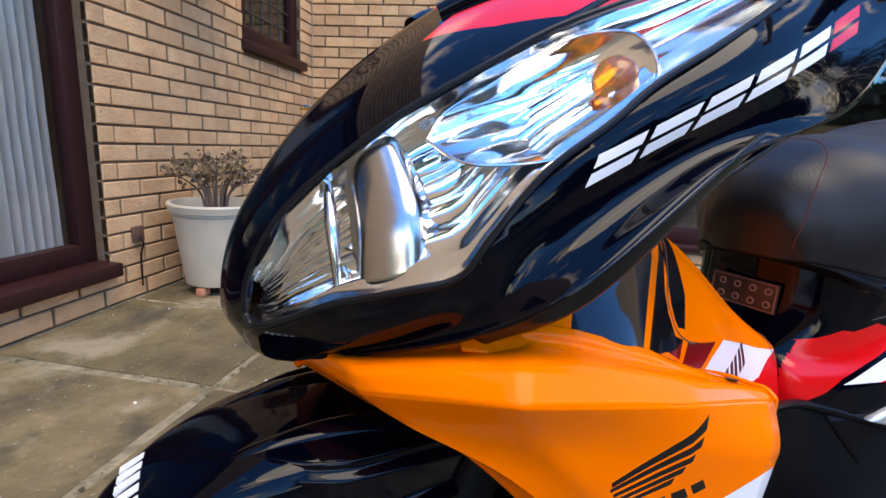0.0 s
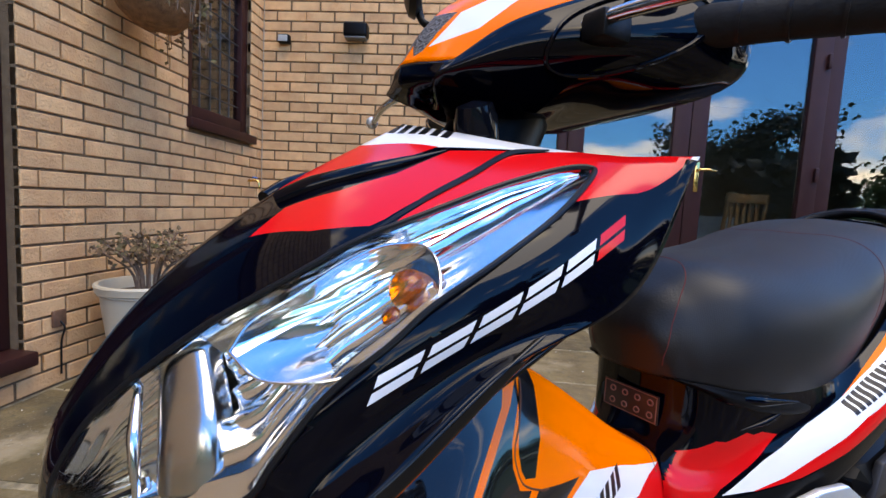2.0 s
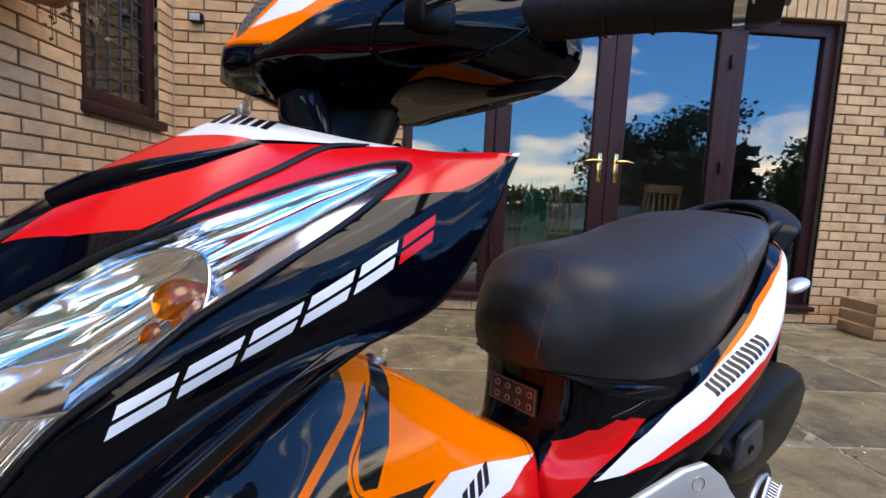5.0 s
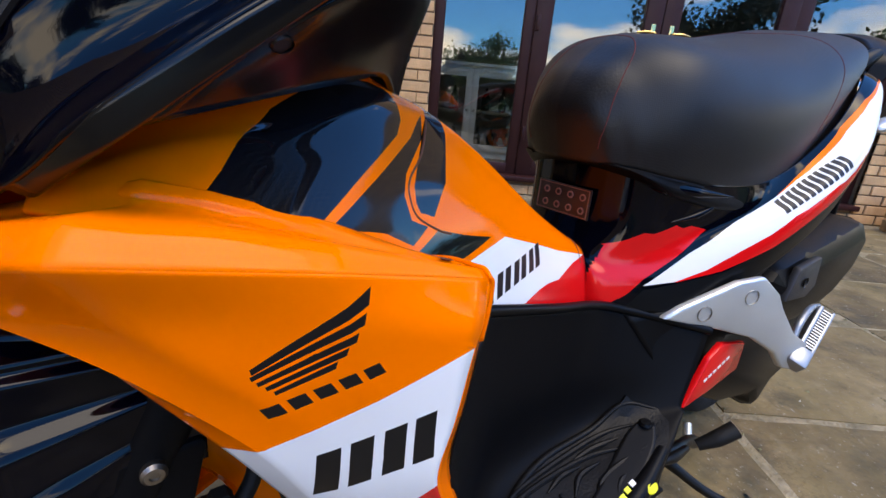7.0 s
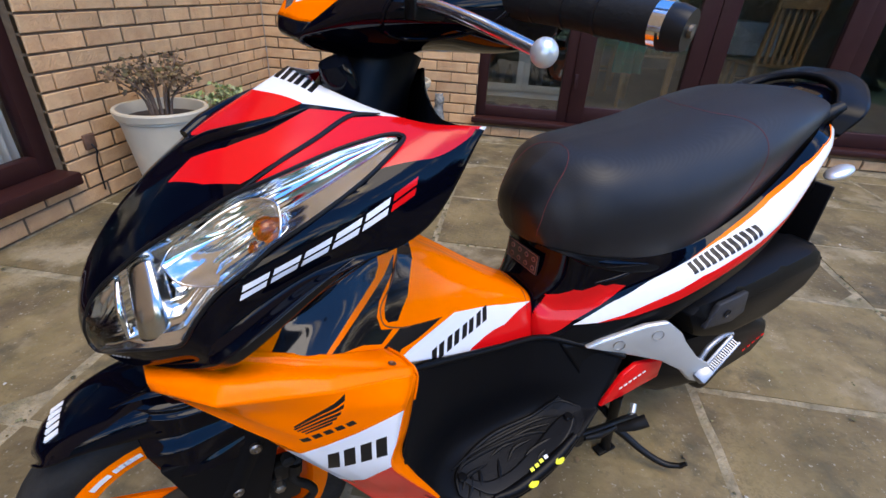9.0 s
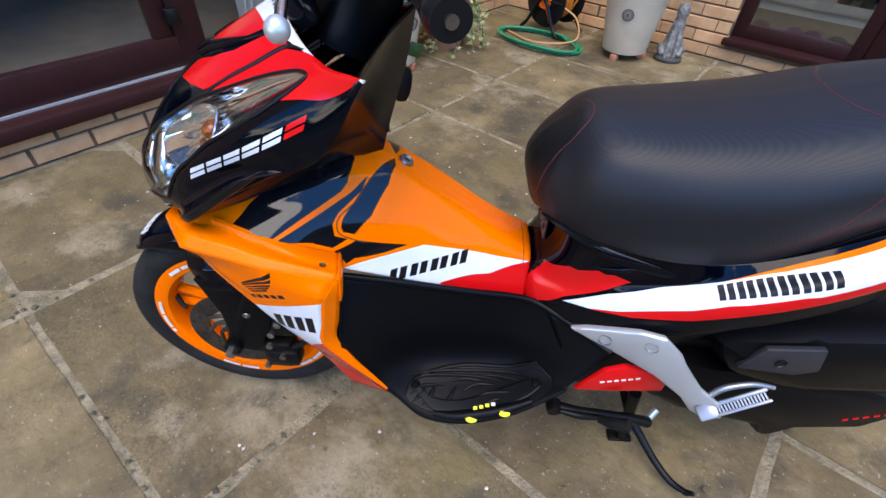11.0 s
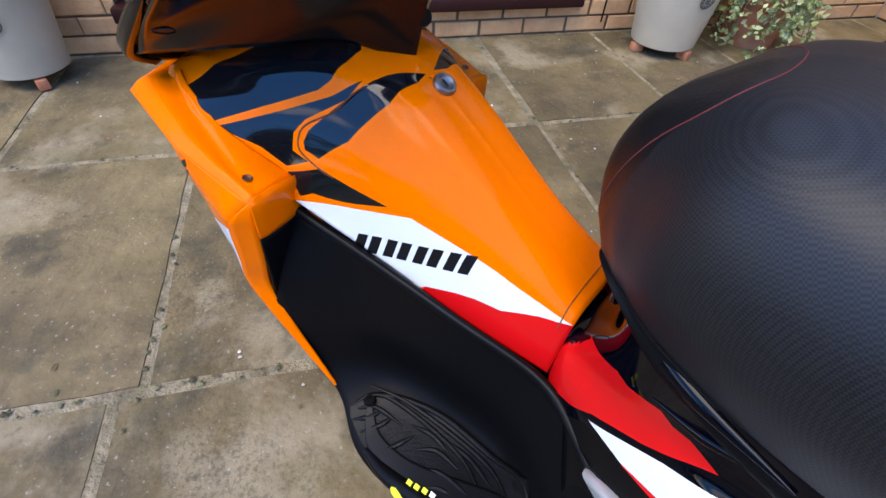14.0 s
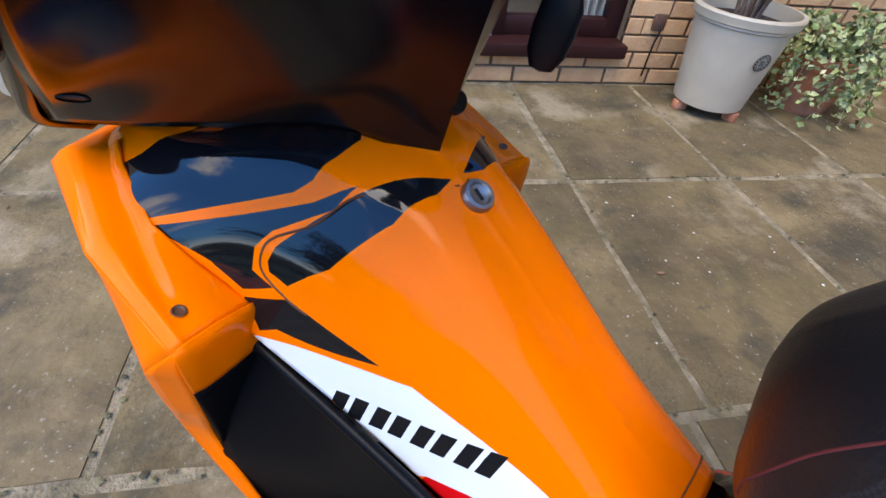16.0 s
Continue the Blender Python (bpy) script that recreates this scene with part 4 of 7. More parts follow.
def slanted(a, b, high, lean, count, width=0.8, slot=0.22):
    """Blocks of a slanted word along a line from a to b in a plane, each split in two bars: outlines."""
    a, b, out = Vector(a), Vector(b), []
    along = (b - a) / count
    up = Vector((-along.y, along.x)).normalized() * high + along.normalized() * lean
    for k in range(count):
        p, w = a + along * k, along * width
        if slot == 2:
            out.append([tuple(q) for q in (p, p + w, p + w + up * 0.42, p + up * 0.42)])
            out.append([tuple(q) for q in (p + up * 0.58, p + w + up * 0.58, p + w + up, p + up)])
        elif slot:
            out.append([tuple(q) for q in (p, p + w * 0.42, p + w * 0.42 + up, p + up)])
            out.append([tuple(q) for q in (p + w * 0.58, p + w, p + w + up, p + w * 0.58 + up)])
        else:
            out.append([tuple(q) for q in (p, p + w, p + w + up, p + up)])
    return out


LAMP = [(-0.023, 0.637), (-0.020, 0.665), (-0.003, 0.701), (0.022, 0.730), (0.058, 0.762), (0.102, 0.792), (0.139, 0.815), (0.178, 0.833), (0.237, 0.857), (0.280, 0.871), (0.297, 0.873), (0.292, 0.866), (0.251, 0.838), (0.202, 0.808), (0.165, 0.784), (0.141, 0.763), (0.116, 0.743), (0.101, 0.727), (0.084, 0.703), (0.071, 0.682), (0.048, 0.672), (0.017, 0.658), (-0.015, 0.631)]
region(cowl, LAMP, 4)
lens = taken(cowl, 4)
RED_A = [(0.088, -0.051), (0.113, -0.045), (0.146, -0.067), (0.184, -0.080), (0.230, -0.081), (0.266, -0.113), (0.235, -0.116), (0.192, -0.117), (0.159, -0.117), (0.150, -0.115), (0.119, -0.088)]
RED_B = [(0.119, 0.002), (0.187, 0.002), (0.226, -0.069), (0.191, -0.064), (0.152, -0.047), (0.119, -0.006)]
RED_C = [(0.160, -0.124), (0.190, -0.122), (0.223, -0.119), (0.261, -0.116), (0.291, -0.136), (0.364, -0.200), (0.316, -0.191), (0.265, -0.178), (0.289, -0.168), (0.300, -0.163), (0.250, -0.148), (0.196, -0.138)]
WHITE_A = [(0.187, 0.003), (0.187, -0.007), (0.226, -0.070), (0.268, -0.112), (0.291, -0.1365), (0.363, -0.2003), (0.380, -0.215), (0.380, 0.003)]
high = lambda f: f.calc_center_median().z > 0.78  # noqa: E731
for poly, index in ((WHITE_A, 2), (RED_A, 1), (RED_B, 1), (RED_C, 1)):
    region(cowl, poly, index, (0, 1), high)
side_only = lambda f: f.calc_center_median().y < -0.15  # noqa: E731
for k, poly in enumerate(slanted((0.128, 0.7300), (0.300, 0.8265), 0.0122, 0.013, 6, 0.86, 2)):
    region(cowl, poly, 1 if k >= 10 else 2, (0, 2), side_only)
for k, poly in enumerate(slanted((0.203, 0.020), (0.240, -0.068), 0.017, 0.0, 4, 0.8)):
    region(cowl, poly, 3, (0, 1), high)
part("front_cowl", mirrored(cowl), [BLACK, RED, WHITE, INK], scooter, "glossy black front cowl with red and white panels", thick=0.003)
COWL = skin([c0, c1, c2, c3, c4, c5])
for s in (-1, 1):
    line = laid(COWL, [(0.113, s * 0.024, 1), (0.135, s * 0.038, 1), (0.165, s * 0.058, 1), (0.195, s * 0.071, 1), (0.228, s * 0.079, 1)])
    part("cowl_ridge", tube(line, [0.0075, 0.0085, 0.007, 0.005, 0.001], 12, 30), BLACK, scooter, "raised black ridge on the red panel")
    line = laid(COWL, [(0.150, s * 0.120, 1), (0.190, s * 0.120, 1), (0.225, s * 0.1185, 1), (0.262, s * 0.115, 1), (0.288, s * 0.131, 1)])
    part("cowl_groove", tube(line, [0.001, 0.0028, 0.003, 0.003, 0.001], 8, 30), INK, scooter)

# headlamps: a clear lens over a bright bowl
CLEAR = mat("bright reflector", (0.80, 0.82, 0.83), 0.10, metal=1.0, bump=0.05, bump_scale=9)
for s in (-1, 1):
    shell = lens.copy()
    if s > 0:
        for v in shell.verts:
            v.co.y = -v.co.y
        bmesh.ops.reverse_faces(shell, faces=shell.faces[:])
    shell.normal_update()
    side = (0, -s, 0)
    inward = Vector((0.50, -s * 0.85, -0.15)).normalized()
    bowl, grid = bmesh.new(), []
    for x in np.linspace(-0.0205, 0.291, 44):
        # the bowl deepens slowly from its lower edge and closes fast under the upper one
        above = float(np.interp(x, [p[0] for p in LAMP[:11]], [p[1] for p in LAMP[:11]]))
        below = float(np.interp(x, [p[0] for p in LAMP[:10:-1]], [p[1] for p in LAMP[:10:-1]]))
        hs = np.linspace(0, 1, 61)
        line = laid(COWL, [(x, s * 0.5, below + (above - below) * h) for h in hs], side)
        reach = min((above - below) * 1.0, 0.052)
        grid.append([bowl.verts.new(p + inward * (0.0015 + reach * 0.85 * h * (1 - h**5) + 0.0042 * (1 - ease(0.13, 0.20, x)) * math.sin(math.pi * h) * abs(math.sin(math.pi * (6.5 * h + 2.2 * x))) + 0.006 * ease(0.15, 0.20, x) * ease(0.42, 0.46, h) * (1 - ease(0.62, 0.98, h)))) for p, h in zip(line, hs)])
    for a, b in zip(grid, grid[1:]):
        for k in range(60):
            bowl.faces.new((a[k], b[k], b[k + 1], a[k + 1]))
    lamp = part("headlamp", bowl, CLEAR, scooter, "clear headlamp with bright reflector")
    glass_part = part("lens", pushed(shell, 0.001), LENS, lamp, "clear plastic lens")
    glass_part.visible_shadow = False
    edge = [h for h in laid(COWL, [(x, s * 0.5, z) for x, z in LAMP], side, 0.0005)]
    part("lens_edge", tube(edge + edge[:1], 0.0022, 8, 140, False), INK, lamp, "black lens edge")
    oval = laid(COWL, [(x, s * 0.5, z) for x, z in ((0.065, 0.752), (0.077, 0.768), (0.101, 0.785), (0.126, 0.803), (0.152, 0.817), (0.173, 0.818), (0.172, 0.799), (0.160, 0.776), (0.143, 0.760), (0.123, 0.748), (0.101, 0.742), (0.077, 0.741))], side, -0.005)
    oval = curve(oval + oval[:1], 48)[:-1]
    mid = sum(oval, Vector()) / len(oval) + Vector((0.006, 0, 0.013))
    bm = bmesh.new()
    rings = [[bm.verts.new(mid + (p - mid) * f + inward * (0.023 * (1 - f * f) + 0.0021 * (1 - f**6) * abs(math.sin(230 * ((p - mid).z * f - 0.45 * (p - mid).x * f))))) for p in oval] for f in np.linspace(1.0, 0.03, 34)]
    for a, b in zip(rings, rings[1:]):
        for k in range(48):
            bm.faces.new((a[k], a[(k + 1) % 48], b[(k + 1) % 48], b[k]))
    pod = part("indicator_bowl", bm, CLEAR, lamp, "bright oval indicator bowl", angle=None)
    part("bowl_edge", tube(oval + oval[:1], 0.0010, 8, None, False), CHROME, pod)
    # the second, smaller ball models the bulb's reflection in the bowl
    for x, z, inset, form in ((0.155, 0.791, 0.018, (0.0130, 0.0130, 0.0130)), (0.143, 0.772, 0.020, (0.009, 0.009, 0.0105))):
        at = laid(COWL, [(x, s * 0.5, z)], side)[0] + inward * inset
        ball = turned([(math.cos(q), math.sin(q)) for q in np.linspace(-math.pi / 2, math.pi / 2, 13)], 24)
        part("indicator_bulb", moved(ball, Matrix.Translation(at) @ Matrix.Diagonal((*form, 1))), AMBER, pod, "amber indicator bulb and, smaller, its modelled reflection")
    rows = []
    for line, inset in ((((0.024, 0.735), (0.022, 0.700), (0.022, 0.667)), 0.020), (((0.031, 0.741), (0.030, 0.706), (0.028, 0.669)), 0.008), (((0.042, 0.748), (0.044, 0.712), (0.042, 0.674)), 0.006), (((0.051, 0.752), (0.054, 0.716), (0.053, 0.680)), 0.010), (((0.054, 0.753), (0.058, 0.717), (0.057, 0.682)), 0.024)):
        rows.append([p + inward * inset for p in laid(COWL, [(x, s * 0.5, z) for x, z in line], side)])
    part("bulb_shield", sheet(rows, 24, 16), mat("shaded chrome", (0.50, 0.49, 0.47), 0.20, metal=1.0), lamp, "dark reflective bulb shield", thick=0.001)
    post = [p + inward * 0.010 for p in laid(COWL, [(0.019, s * 0.5, 0.730), (0.016, s * 0.5, 0.700), (0.017, s * 0.5, 0.667)], side)]
    part("reflector_rib", tube(post, [0.002, 0.0042, 0.002], 10, 16), CHROME, lamp)
lens.free()
# inner face of the front cowl
i0 = [(0.121, -0.180, 0.675), (0.190, -0.150, 0.690), (0.245, -0.105, 0.698), (0.300, -0.055, 0.704), (0.345, 0, 0.680)]
i1 = [(0.178, -0.186, 0.716), (0.240, -0.140, 0.745), (0.325, -0.065, 0.752), (0.362, 0, 0.745)]
i2 = [(0.300, -0.198, 0.794), (0.312, -0.142, 0.812), (0.352, -0.066, 0.822), (0.386, 0, 0.828)]
i3 = [(0.362, -0.200, 0.882), (0.360, -0.130, 0.876), (0.376, -0.060, 0.890), (0.402, 0, 0.908)]
inner = part("inner_shield", mirrored(sheet([i0, i1, i2, i3], 30, 24, True)), SHIELD, scooter, "glossy black inner leg shield", thick=0.003)
INNER = skin([i0, i1, i2, i3])
for s in (-1, 1):
    at, way = INNER.find_nearest(Vector((0.183, s * 0.168, 0.713)))[:2]
    way = way if way.x > 0 else -way
    along = way.cross(Vector((0, 0, 1))).normalized()
    turn = Matrix((along, way.cross(along), way)).transposed().to_4x4()
    part("shield_slot", moved(turned([(0.0, 0), (0.011, 0), (0.010, 0.001)], 20), Matrix.Translation(at + 0.0008 * way) @ turn @ Matrix.Diagonal((1, 0.42, 1, 1))), INK, inner)
at, way = INNER.find_nearest(Vector((0.345, 0, 0.729)))[:2]
part("screw", moved(turned([(0.0, 0.003), (0.007, 0.003), (0.009, 0.0)], 16), Matrix.Translation(at) @ pose(0, 0, 0, 0, 75, 0)), DARK_METAL, inner)
LIP_END = (0.250, -0.193, 0.772)
HEM = [(0.094, -0.148, 0.650), (0.122, -0.181, 0.675), (0.186, -0.187, 0.722), (0.244, -0.191, 0.766)]
lip = [[a, tuple(Vector(a).lerp(Vector(b), 0.5) + Vector((0.002, -0.004, -0.005)) * k), b] for a, b, k in zip(COWL_EDGE[1:4] + [LIP_END], HEM, (1.0, 1.0, 0.6, 0.2))]
for s in (-1, 1):
    bm = sheet([[(x, -s * y, z) for x, y, z in r] for r in lip], 30, 10, s > 0)
    part("cowl_lip", bm, SHIELD, scooter, "glossy black lower lip of the cowl", thick=0.003)

# orange tunnel cover: rows from front to the seam, each from the middle to the side
t0 = [(0.200, 0, 0.722), (0.170, -0.060, 0.702), (0.146, -0.118, 0.664), (0.126, -0.164, 0.631)]
t_in = [(0.120, 0, 0.705), (0.104, -0.050, 0.684), (0.090, -0.098, 0.656), (0.082, -0.138, 0.636)]
t1 = [(0.280, 0, 0.716), (0.255, -0.070, 0.692), (0.222, -0.128, 0.652), (0.203, -0.168, 0.618)]
t2 = [(0.345, 0, 0.690), (0.330, -0.052, 0.683), (0.307, -0.104, 0.634), (0.288, -0.146, 0.565)]
t3 = [(0.420, 0, 0.644), (0.415, -0.046, 0.639), (0.405, -0.088, 0.590), (0.390, -0.116, 0.515)]
t4 = [(0.520, 0, 0.577), (0.515, -0.042, 0.573), (0.510, -0.070, 0.535), (0.505, -0.092, 0.472)]
t5 = [(0.606, 0, 0.527), (0.605, -0.040, 0.525), (0.604, -0.058, 0.505), (0.602, -0.074, 0.450)]
tunnel = sheet([t_in, t0, t1, t2, t3, t4, t5], 100, 72)
SHOULDER = curve([(0.100, -0.131, 0), (0.150, -0.127, 0), (0.192, -0.120, 0), (0.245, -0.098, 0), (0.294, -0.074, 0), (0.333, -0.062, 0), (0.368, -0.050, 0)], 60)
for v in tunnel.verts:
    # the flat top stands proud between two creases that close up towards the seat, with a shallow dish in the middle
    q = min(max((v.co.x - 0.33) / 0.06, 0), 1) * min(max((0.585 - v.co.x) / 0.10, 0), 1)
    half = 0.050 - 0.055 * (v.co.x - 0.36)
    w = min(max((half + 0.007 - abs(v.co.y)) / 0.014, 0), 1)
    if v.co.x < 0.38:
        # a raised shoulder runs back from under the cowl
        off = min((p.x - v.co.x) ** 2 + (p.y - v.co.y) ** 2 for p in SHOULDER) ** 0.5
        v.co.z += 0.0042 * math.exp(-((off / 0.009) ** 2)) * ease(0.38, 0.33, v.co.x)
    v.co.z += q * (0.0035 * w * w * (3 - 2 * w) - 0.0022 * math.exp(-((abs(v.co.y) / 0.020) ** 2)))
CARB_A = [(0.144, -0.157), (0.200, -0.097), (0.250, -0.060), (0.300, -0.030), (0.310, -0.040), (0.308, -0.060), (0.304, -0.077), (0.295, -0.088), (0.253, -0.122), (0.203, -0.163)]
CARB_B = [(0.210, -0.162), (0.263, -0.1205), (0.310, -0.083), (0.333, -0.061), (0.325, -0.077), (0.293, -0.107), (0.285, -0.119), (0.288, -0.126), (0.306, -0.1215), (0.285, -0.135), (0.258, -0.143), (0.223, -0.158)]
CARB_C = [(0.366, -0.006), (0.338, -0.060), (0.299, -0.110), (0.297, -0.117), (0.300, -0.119), (0.316, -0.115), (0.340, -0.094), (0.363, -0.057), (0.370, -0.024)]
CARB_E = [(0.287, -0.1365), (0.319, -0.118), (0.396, -0.097), (0.316, -0.130), (0.304, -0.138)]
for poly in (CARB_A, CARB_B, CARB_C, CARB_E):
    region(tunnel, poly, 1, (0, 1))
WHITE_T = [(0.303, 0.559), (0.365, 0.564), (0.421, 0.571), (0.480, 0.552), (0.543, 0.531), (0.604, 0.515), (0.572, 0.512), (0.553, 0.507), (0.534, 0.501), (0.507, 0.503), (0.485, 0.502), (0.452, 0.497), (0.430, 0.480), (0.280, 0.500), (0.285, 0.556)]
RED_T = [(0.452, 0.497), (0.485, 0.502), (0.507, 0.503), (0.534, 0.501), (0.553, 0.507), (0.572, 0.512), (0.612, 0.516), (0.612, 0.440), (0.430, 0.440)]
region(tunnel, WHITE_T, 2)
region(tunnel, RED_T, 3)
for poly in slanted((0.366, 0.514), (0.498, 0.528), 0.022, 0.006, 4, 0.80):
    region(tunnel, poly, 4)
whole = mirrored(tunnel.copy())
TUNNEL = BVHTree.FromBMesh(whole)
whole.free()
tunnel_cover = part("tunnel_cover", mirrored(tunnel), [ORANGE, CARBON, WHITE, RED, INK], scooter, "orange tunnel cover with carbon film and white panel", thick=0.003)
for s in (-1, 1):
    gap = laid(TUNNEL, [(0.372, s * 0.004, 1), (0.338, s * 0.062, 1), (0.318, s * 0.088, 1), (0.296, s * 0.108, 1), (0.291, s * 0.117, 1), (0.296, s * 0.122, 1), (0.320, s * 0.118, 1), (0.335, s * 0.114, 1)], (0, 0, -1), -0.0004)
    part("panel_gap", tube(gap, 0.0011, 6, 60), mat("gap shadow", (0.10, 0.025, 0.004), 0.7), tunnel_cover)
end_line = laid(TUNNEL, [(0.592, y, 1) for y in (-0.060, -0.050, -0.040, -0.020, 0, 0.020, 0.040, 0.050, 0.060)], (0, 0, -1), 0.0002)
part("panel_gap", tube(end_line, 0.0008, 6, 40), mat("seam shadow", (0.16, 0.035, 0.004), 0.7), tunnel_cover)
lock_at = laid(TUNNEL, [(0.383, 0.003, 1)], (0, 0, -1), 0.001)[0]
tilt = Matrix.Translation(lock_at) @ pose(0, 0, 0, 0, 33, 0) @ Matrix.Scale(0.86, 4)
lock = part("fuel_lock", moved(turned([(0.009, 0.003), (0.0105, 0.005), (0.0135, 0.0045), (0.015, 0.0015), (0.015, -0.004)], 32), tilt), STEEL, scooter, "chrome ringed lock")
part("lock_face", moved(turned([(0.0, 0.0022), (0.009, 0.0026), (0.0095, 0.003)], 24), tilt), STEEL, lock)
part("key_slot", moved(box(-0.0055, 0.0055, -0.0012, 0.0012, 0.002, 0.0036), tilt), INK, lock, smooth=False)

# orange side fairing: rows from the ridge down, each from the front edge to the rear edge
o0 = [(0.010, 0, 0.588), (0.029, -0.120, 0.610), (0.087, -0.190, 0.627), (0.200, -0.206, 0.612), (0.303, -0.196, 0.588)]
o1 = [(0.022, 0, 0.572), (0.055, -0.128, 0.588), (0.106, -0.180, 0.598), (0.202, -0.205, 0.585), (0.288, -0.212, 0.568)]
o2 = [(0.086, -0.128, 0.566), (0.104, -0.166, 0.564), (0.142, -0.186, 0.560), (0.210, -0.203, 0.556), (0.281, -0.214, 0.550)]
o3 = [(0.143, -0.166, 0.508), (0.160, -0.182, 0.507), (0.196, -0.193, 0.505), (0.235, -0.203, 0.503), (0.274, -0.212, 0.501)]
o4 = [(0.176, -0.164, 0.455), (0.192, -0.180, 0.454), (0.216, -0.191, 0.453), (0.242, -0.200, 0.453), (0.267, -0.209, 0.452)]
o5 = [(0.212, -0.160, 0.396), (0.228, -0.172, 0.395), (0.250, -0.184, 0.394), (0.273, -0.193, 0.393), (0.297, -0.201, 0.392)]
o6 = [(0.250, -0.157, 0.330), (0.267, -0.164, 0.330), (0.288, -0.173, 0.330), (0.310, -0.182, 0.329), (0.333, -0.191, 0.329)]
o7 = [(0.288, -0.158, 0.262), (0.310, -0.164, 0.262), (0.331, -0.170, 0.263), (0.351, -0.176, 0.264), (0.370, -0.181, 0.265)]
def creased(rows, nu, nv):
    """A surface of flat strips across, smooth along."""
    wide = [[Vector(r[i]).lerp(Vector(r[i + 1]), j / nv) for i in range(len(r) - 1) for j in range(nv)] + [Vector(r[-1])] for r in rows]
    cols = [curve([r[k] for r in wide], nu) for k in range(len(wide[0]))]
    bm = bmesh.new()
    grid = [[bm.verts.new(c[i]) for c in cols] for i in range(nu + 1)]
    for i in range(nu):
        for k in range(len(cols) - 1):
            bm.faces.new((grid[i][k], grid[i + 1][k], grid[i + 1][k + 1], grid[i][k + 1]))
    return bm


fairing = creased([o0, o1, o2, o3, o4, o5, o6, o7], 70, 8)
WHITE_F = [(0.110, 0.500), (0.164, 0.506), (0.2815, 0.553), (0.300, 0.530), (0.273, 0.455), (0.250, 0.430), (0.237, 0.412), (0.224, 0.404), (0.210, 0.399), (0.170, 0.400)]
RED_F = [(0.170, 0.400), (0.210, 0.399), (0.224, 0.404), (0.237, 0.412), (0.250, 0.430), (0.273, 0.455), (0.300, 0.410), (0.345, 0.333), (0.380, 0.262), (0.360, 0.250), (0.200, 0.250)]
region(fairing, WHITE_F, 1)
region(fairing, RED_F, 2)
# a fan of five black feathers over a row of blocks
for k, (l, r, w0, w1) in enumerate((((0.157, 0.563), (0.2135, 0.603), 0.0035, 0.0100), ((0.157, 0.5585), (0.2115, 0.589), 0.0028, 0.0070), ((0.160, 0.5545), (0.2080, 0.578), 0.0026, 0.0058), ((0.164, 0.5510), (0.2035, 0.5695), 0.0026, 0.0052), ((0.168, 0.5475), (0.1985, 0.5615), 0.0026, 0.0050))):
    region(fairing, [(l[0], l[1]), (r[0], r[1]), (r[0] - 0.0008, r[1] - w1), (l[0] + 0.001, l[1] - w0)], 3)
for poly in slanted((0.166, 0.5290), (0.229, 0.5500), 0.0085, -0.002, 5, 0.72, 0):
    region(fairing, poly, 3)
for poly in slanted((0.192, 0.4585), (0.268, 0.4775), 0.036, 0.008, 2, 0.84):
    region(fairing, poly, 3)
part("side_fairing", mirrored(fairing), [ORANGE, WHITE, RED, INK], scooter, "orange leg shield fairing with white and red lower panel", thick=0.003, angle=30)
# the rolled upper rim: crease, crest, groove and the flat shelf that meets the tunnel
wide_o0 = [o0[0], o0[1], o0[2], tuple(Vector(o0[2]).lerp(Vector(o0[3]), 0.5)), o0[3], tuple(Vector(o0[3]).lerp(Vector(o0[4]), 0.5)), o0[4]]
g1 = [(0.012, 0, 0.600), (0.028, -0.112, 0.622), (0.099, -0.176, 0.641), (0.144, -0.183, 0.634), (0.203, -0.192, 0.6215), (0.254, -0.192, 0.607), (0.3035, -0.189, 0.592)]
g2 = [(0.022, 0, 0.599), (0.047, -0.092, 0.618), (0.118, -0.153, 0.639), (0.146, -0.162, 0.636), (0.206, -0.173, 0.618), (0.257, -0.181, 0.603), (0.302, -0.182, 0.5915)]
g3 = [(0.028, 0, 0.601), (0.051, -0.088, 0.622), (0.122, -0.149, 0.645), (0.149, -0.158, 0.641), (0.209, -0.168, 0.622), (0.256, -0.170, 0.606), (0.298, -0.160, 0.590)]
g4 = [(0.034, 0, 0.602), (0.056, -0.084, 0.624), (0.126, -0.145, 0.649), (0.153, -0.153, 0.6435), (0.212, -0.161, 0.6245), (0.252, -0.150, 0.606), (0.2915, -0.133, 0.583)]
part("fairing_top", mirrored(creased([wide_o0, g1, g2, g3, g4], 24, 8)), ORANGE, scooter, "orange rolled upper rim of the leg shield", thick=0.003, angle=60)
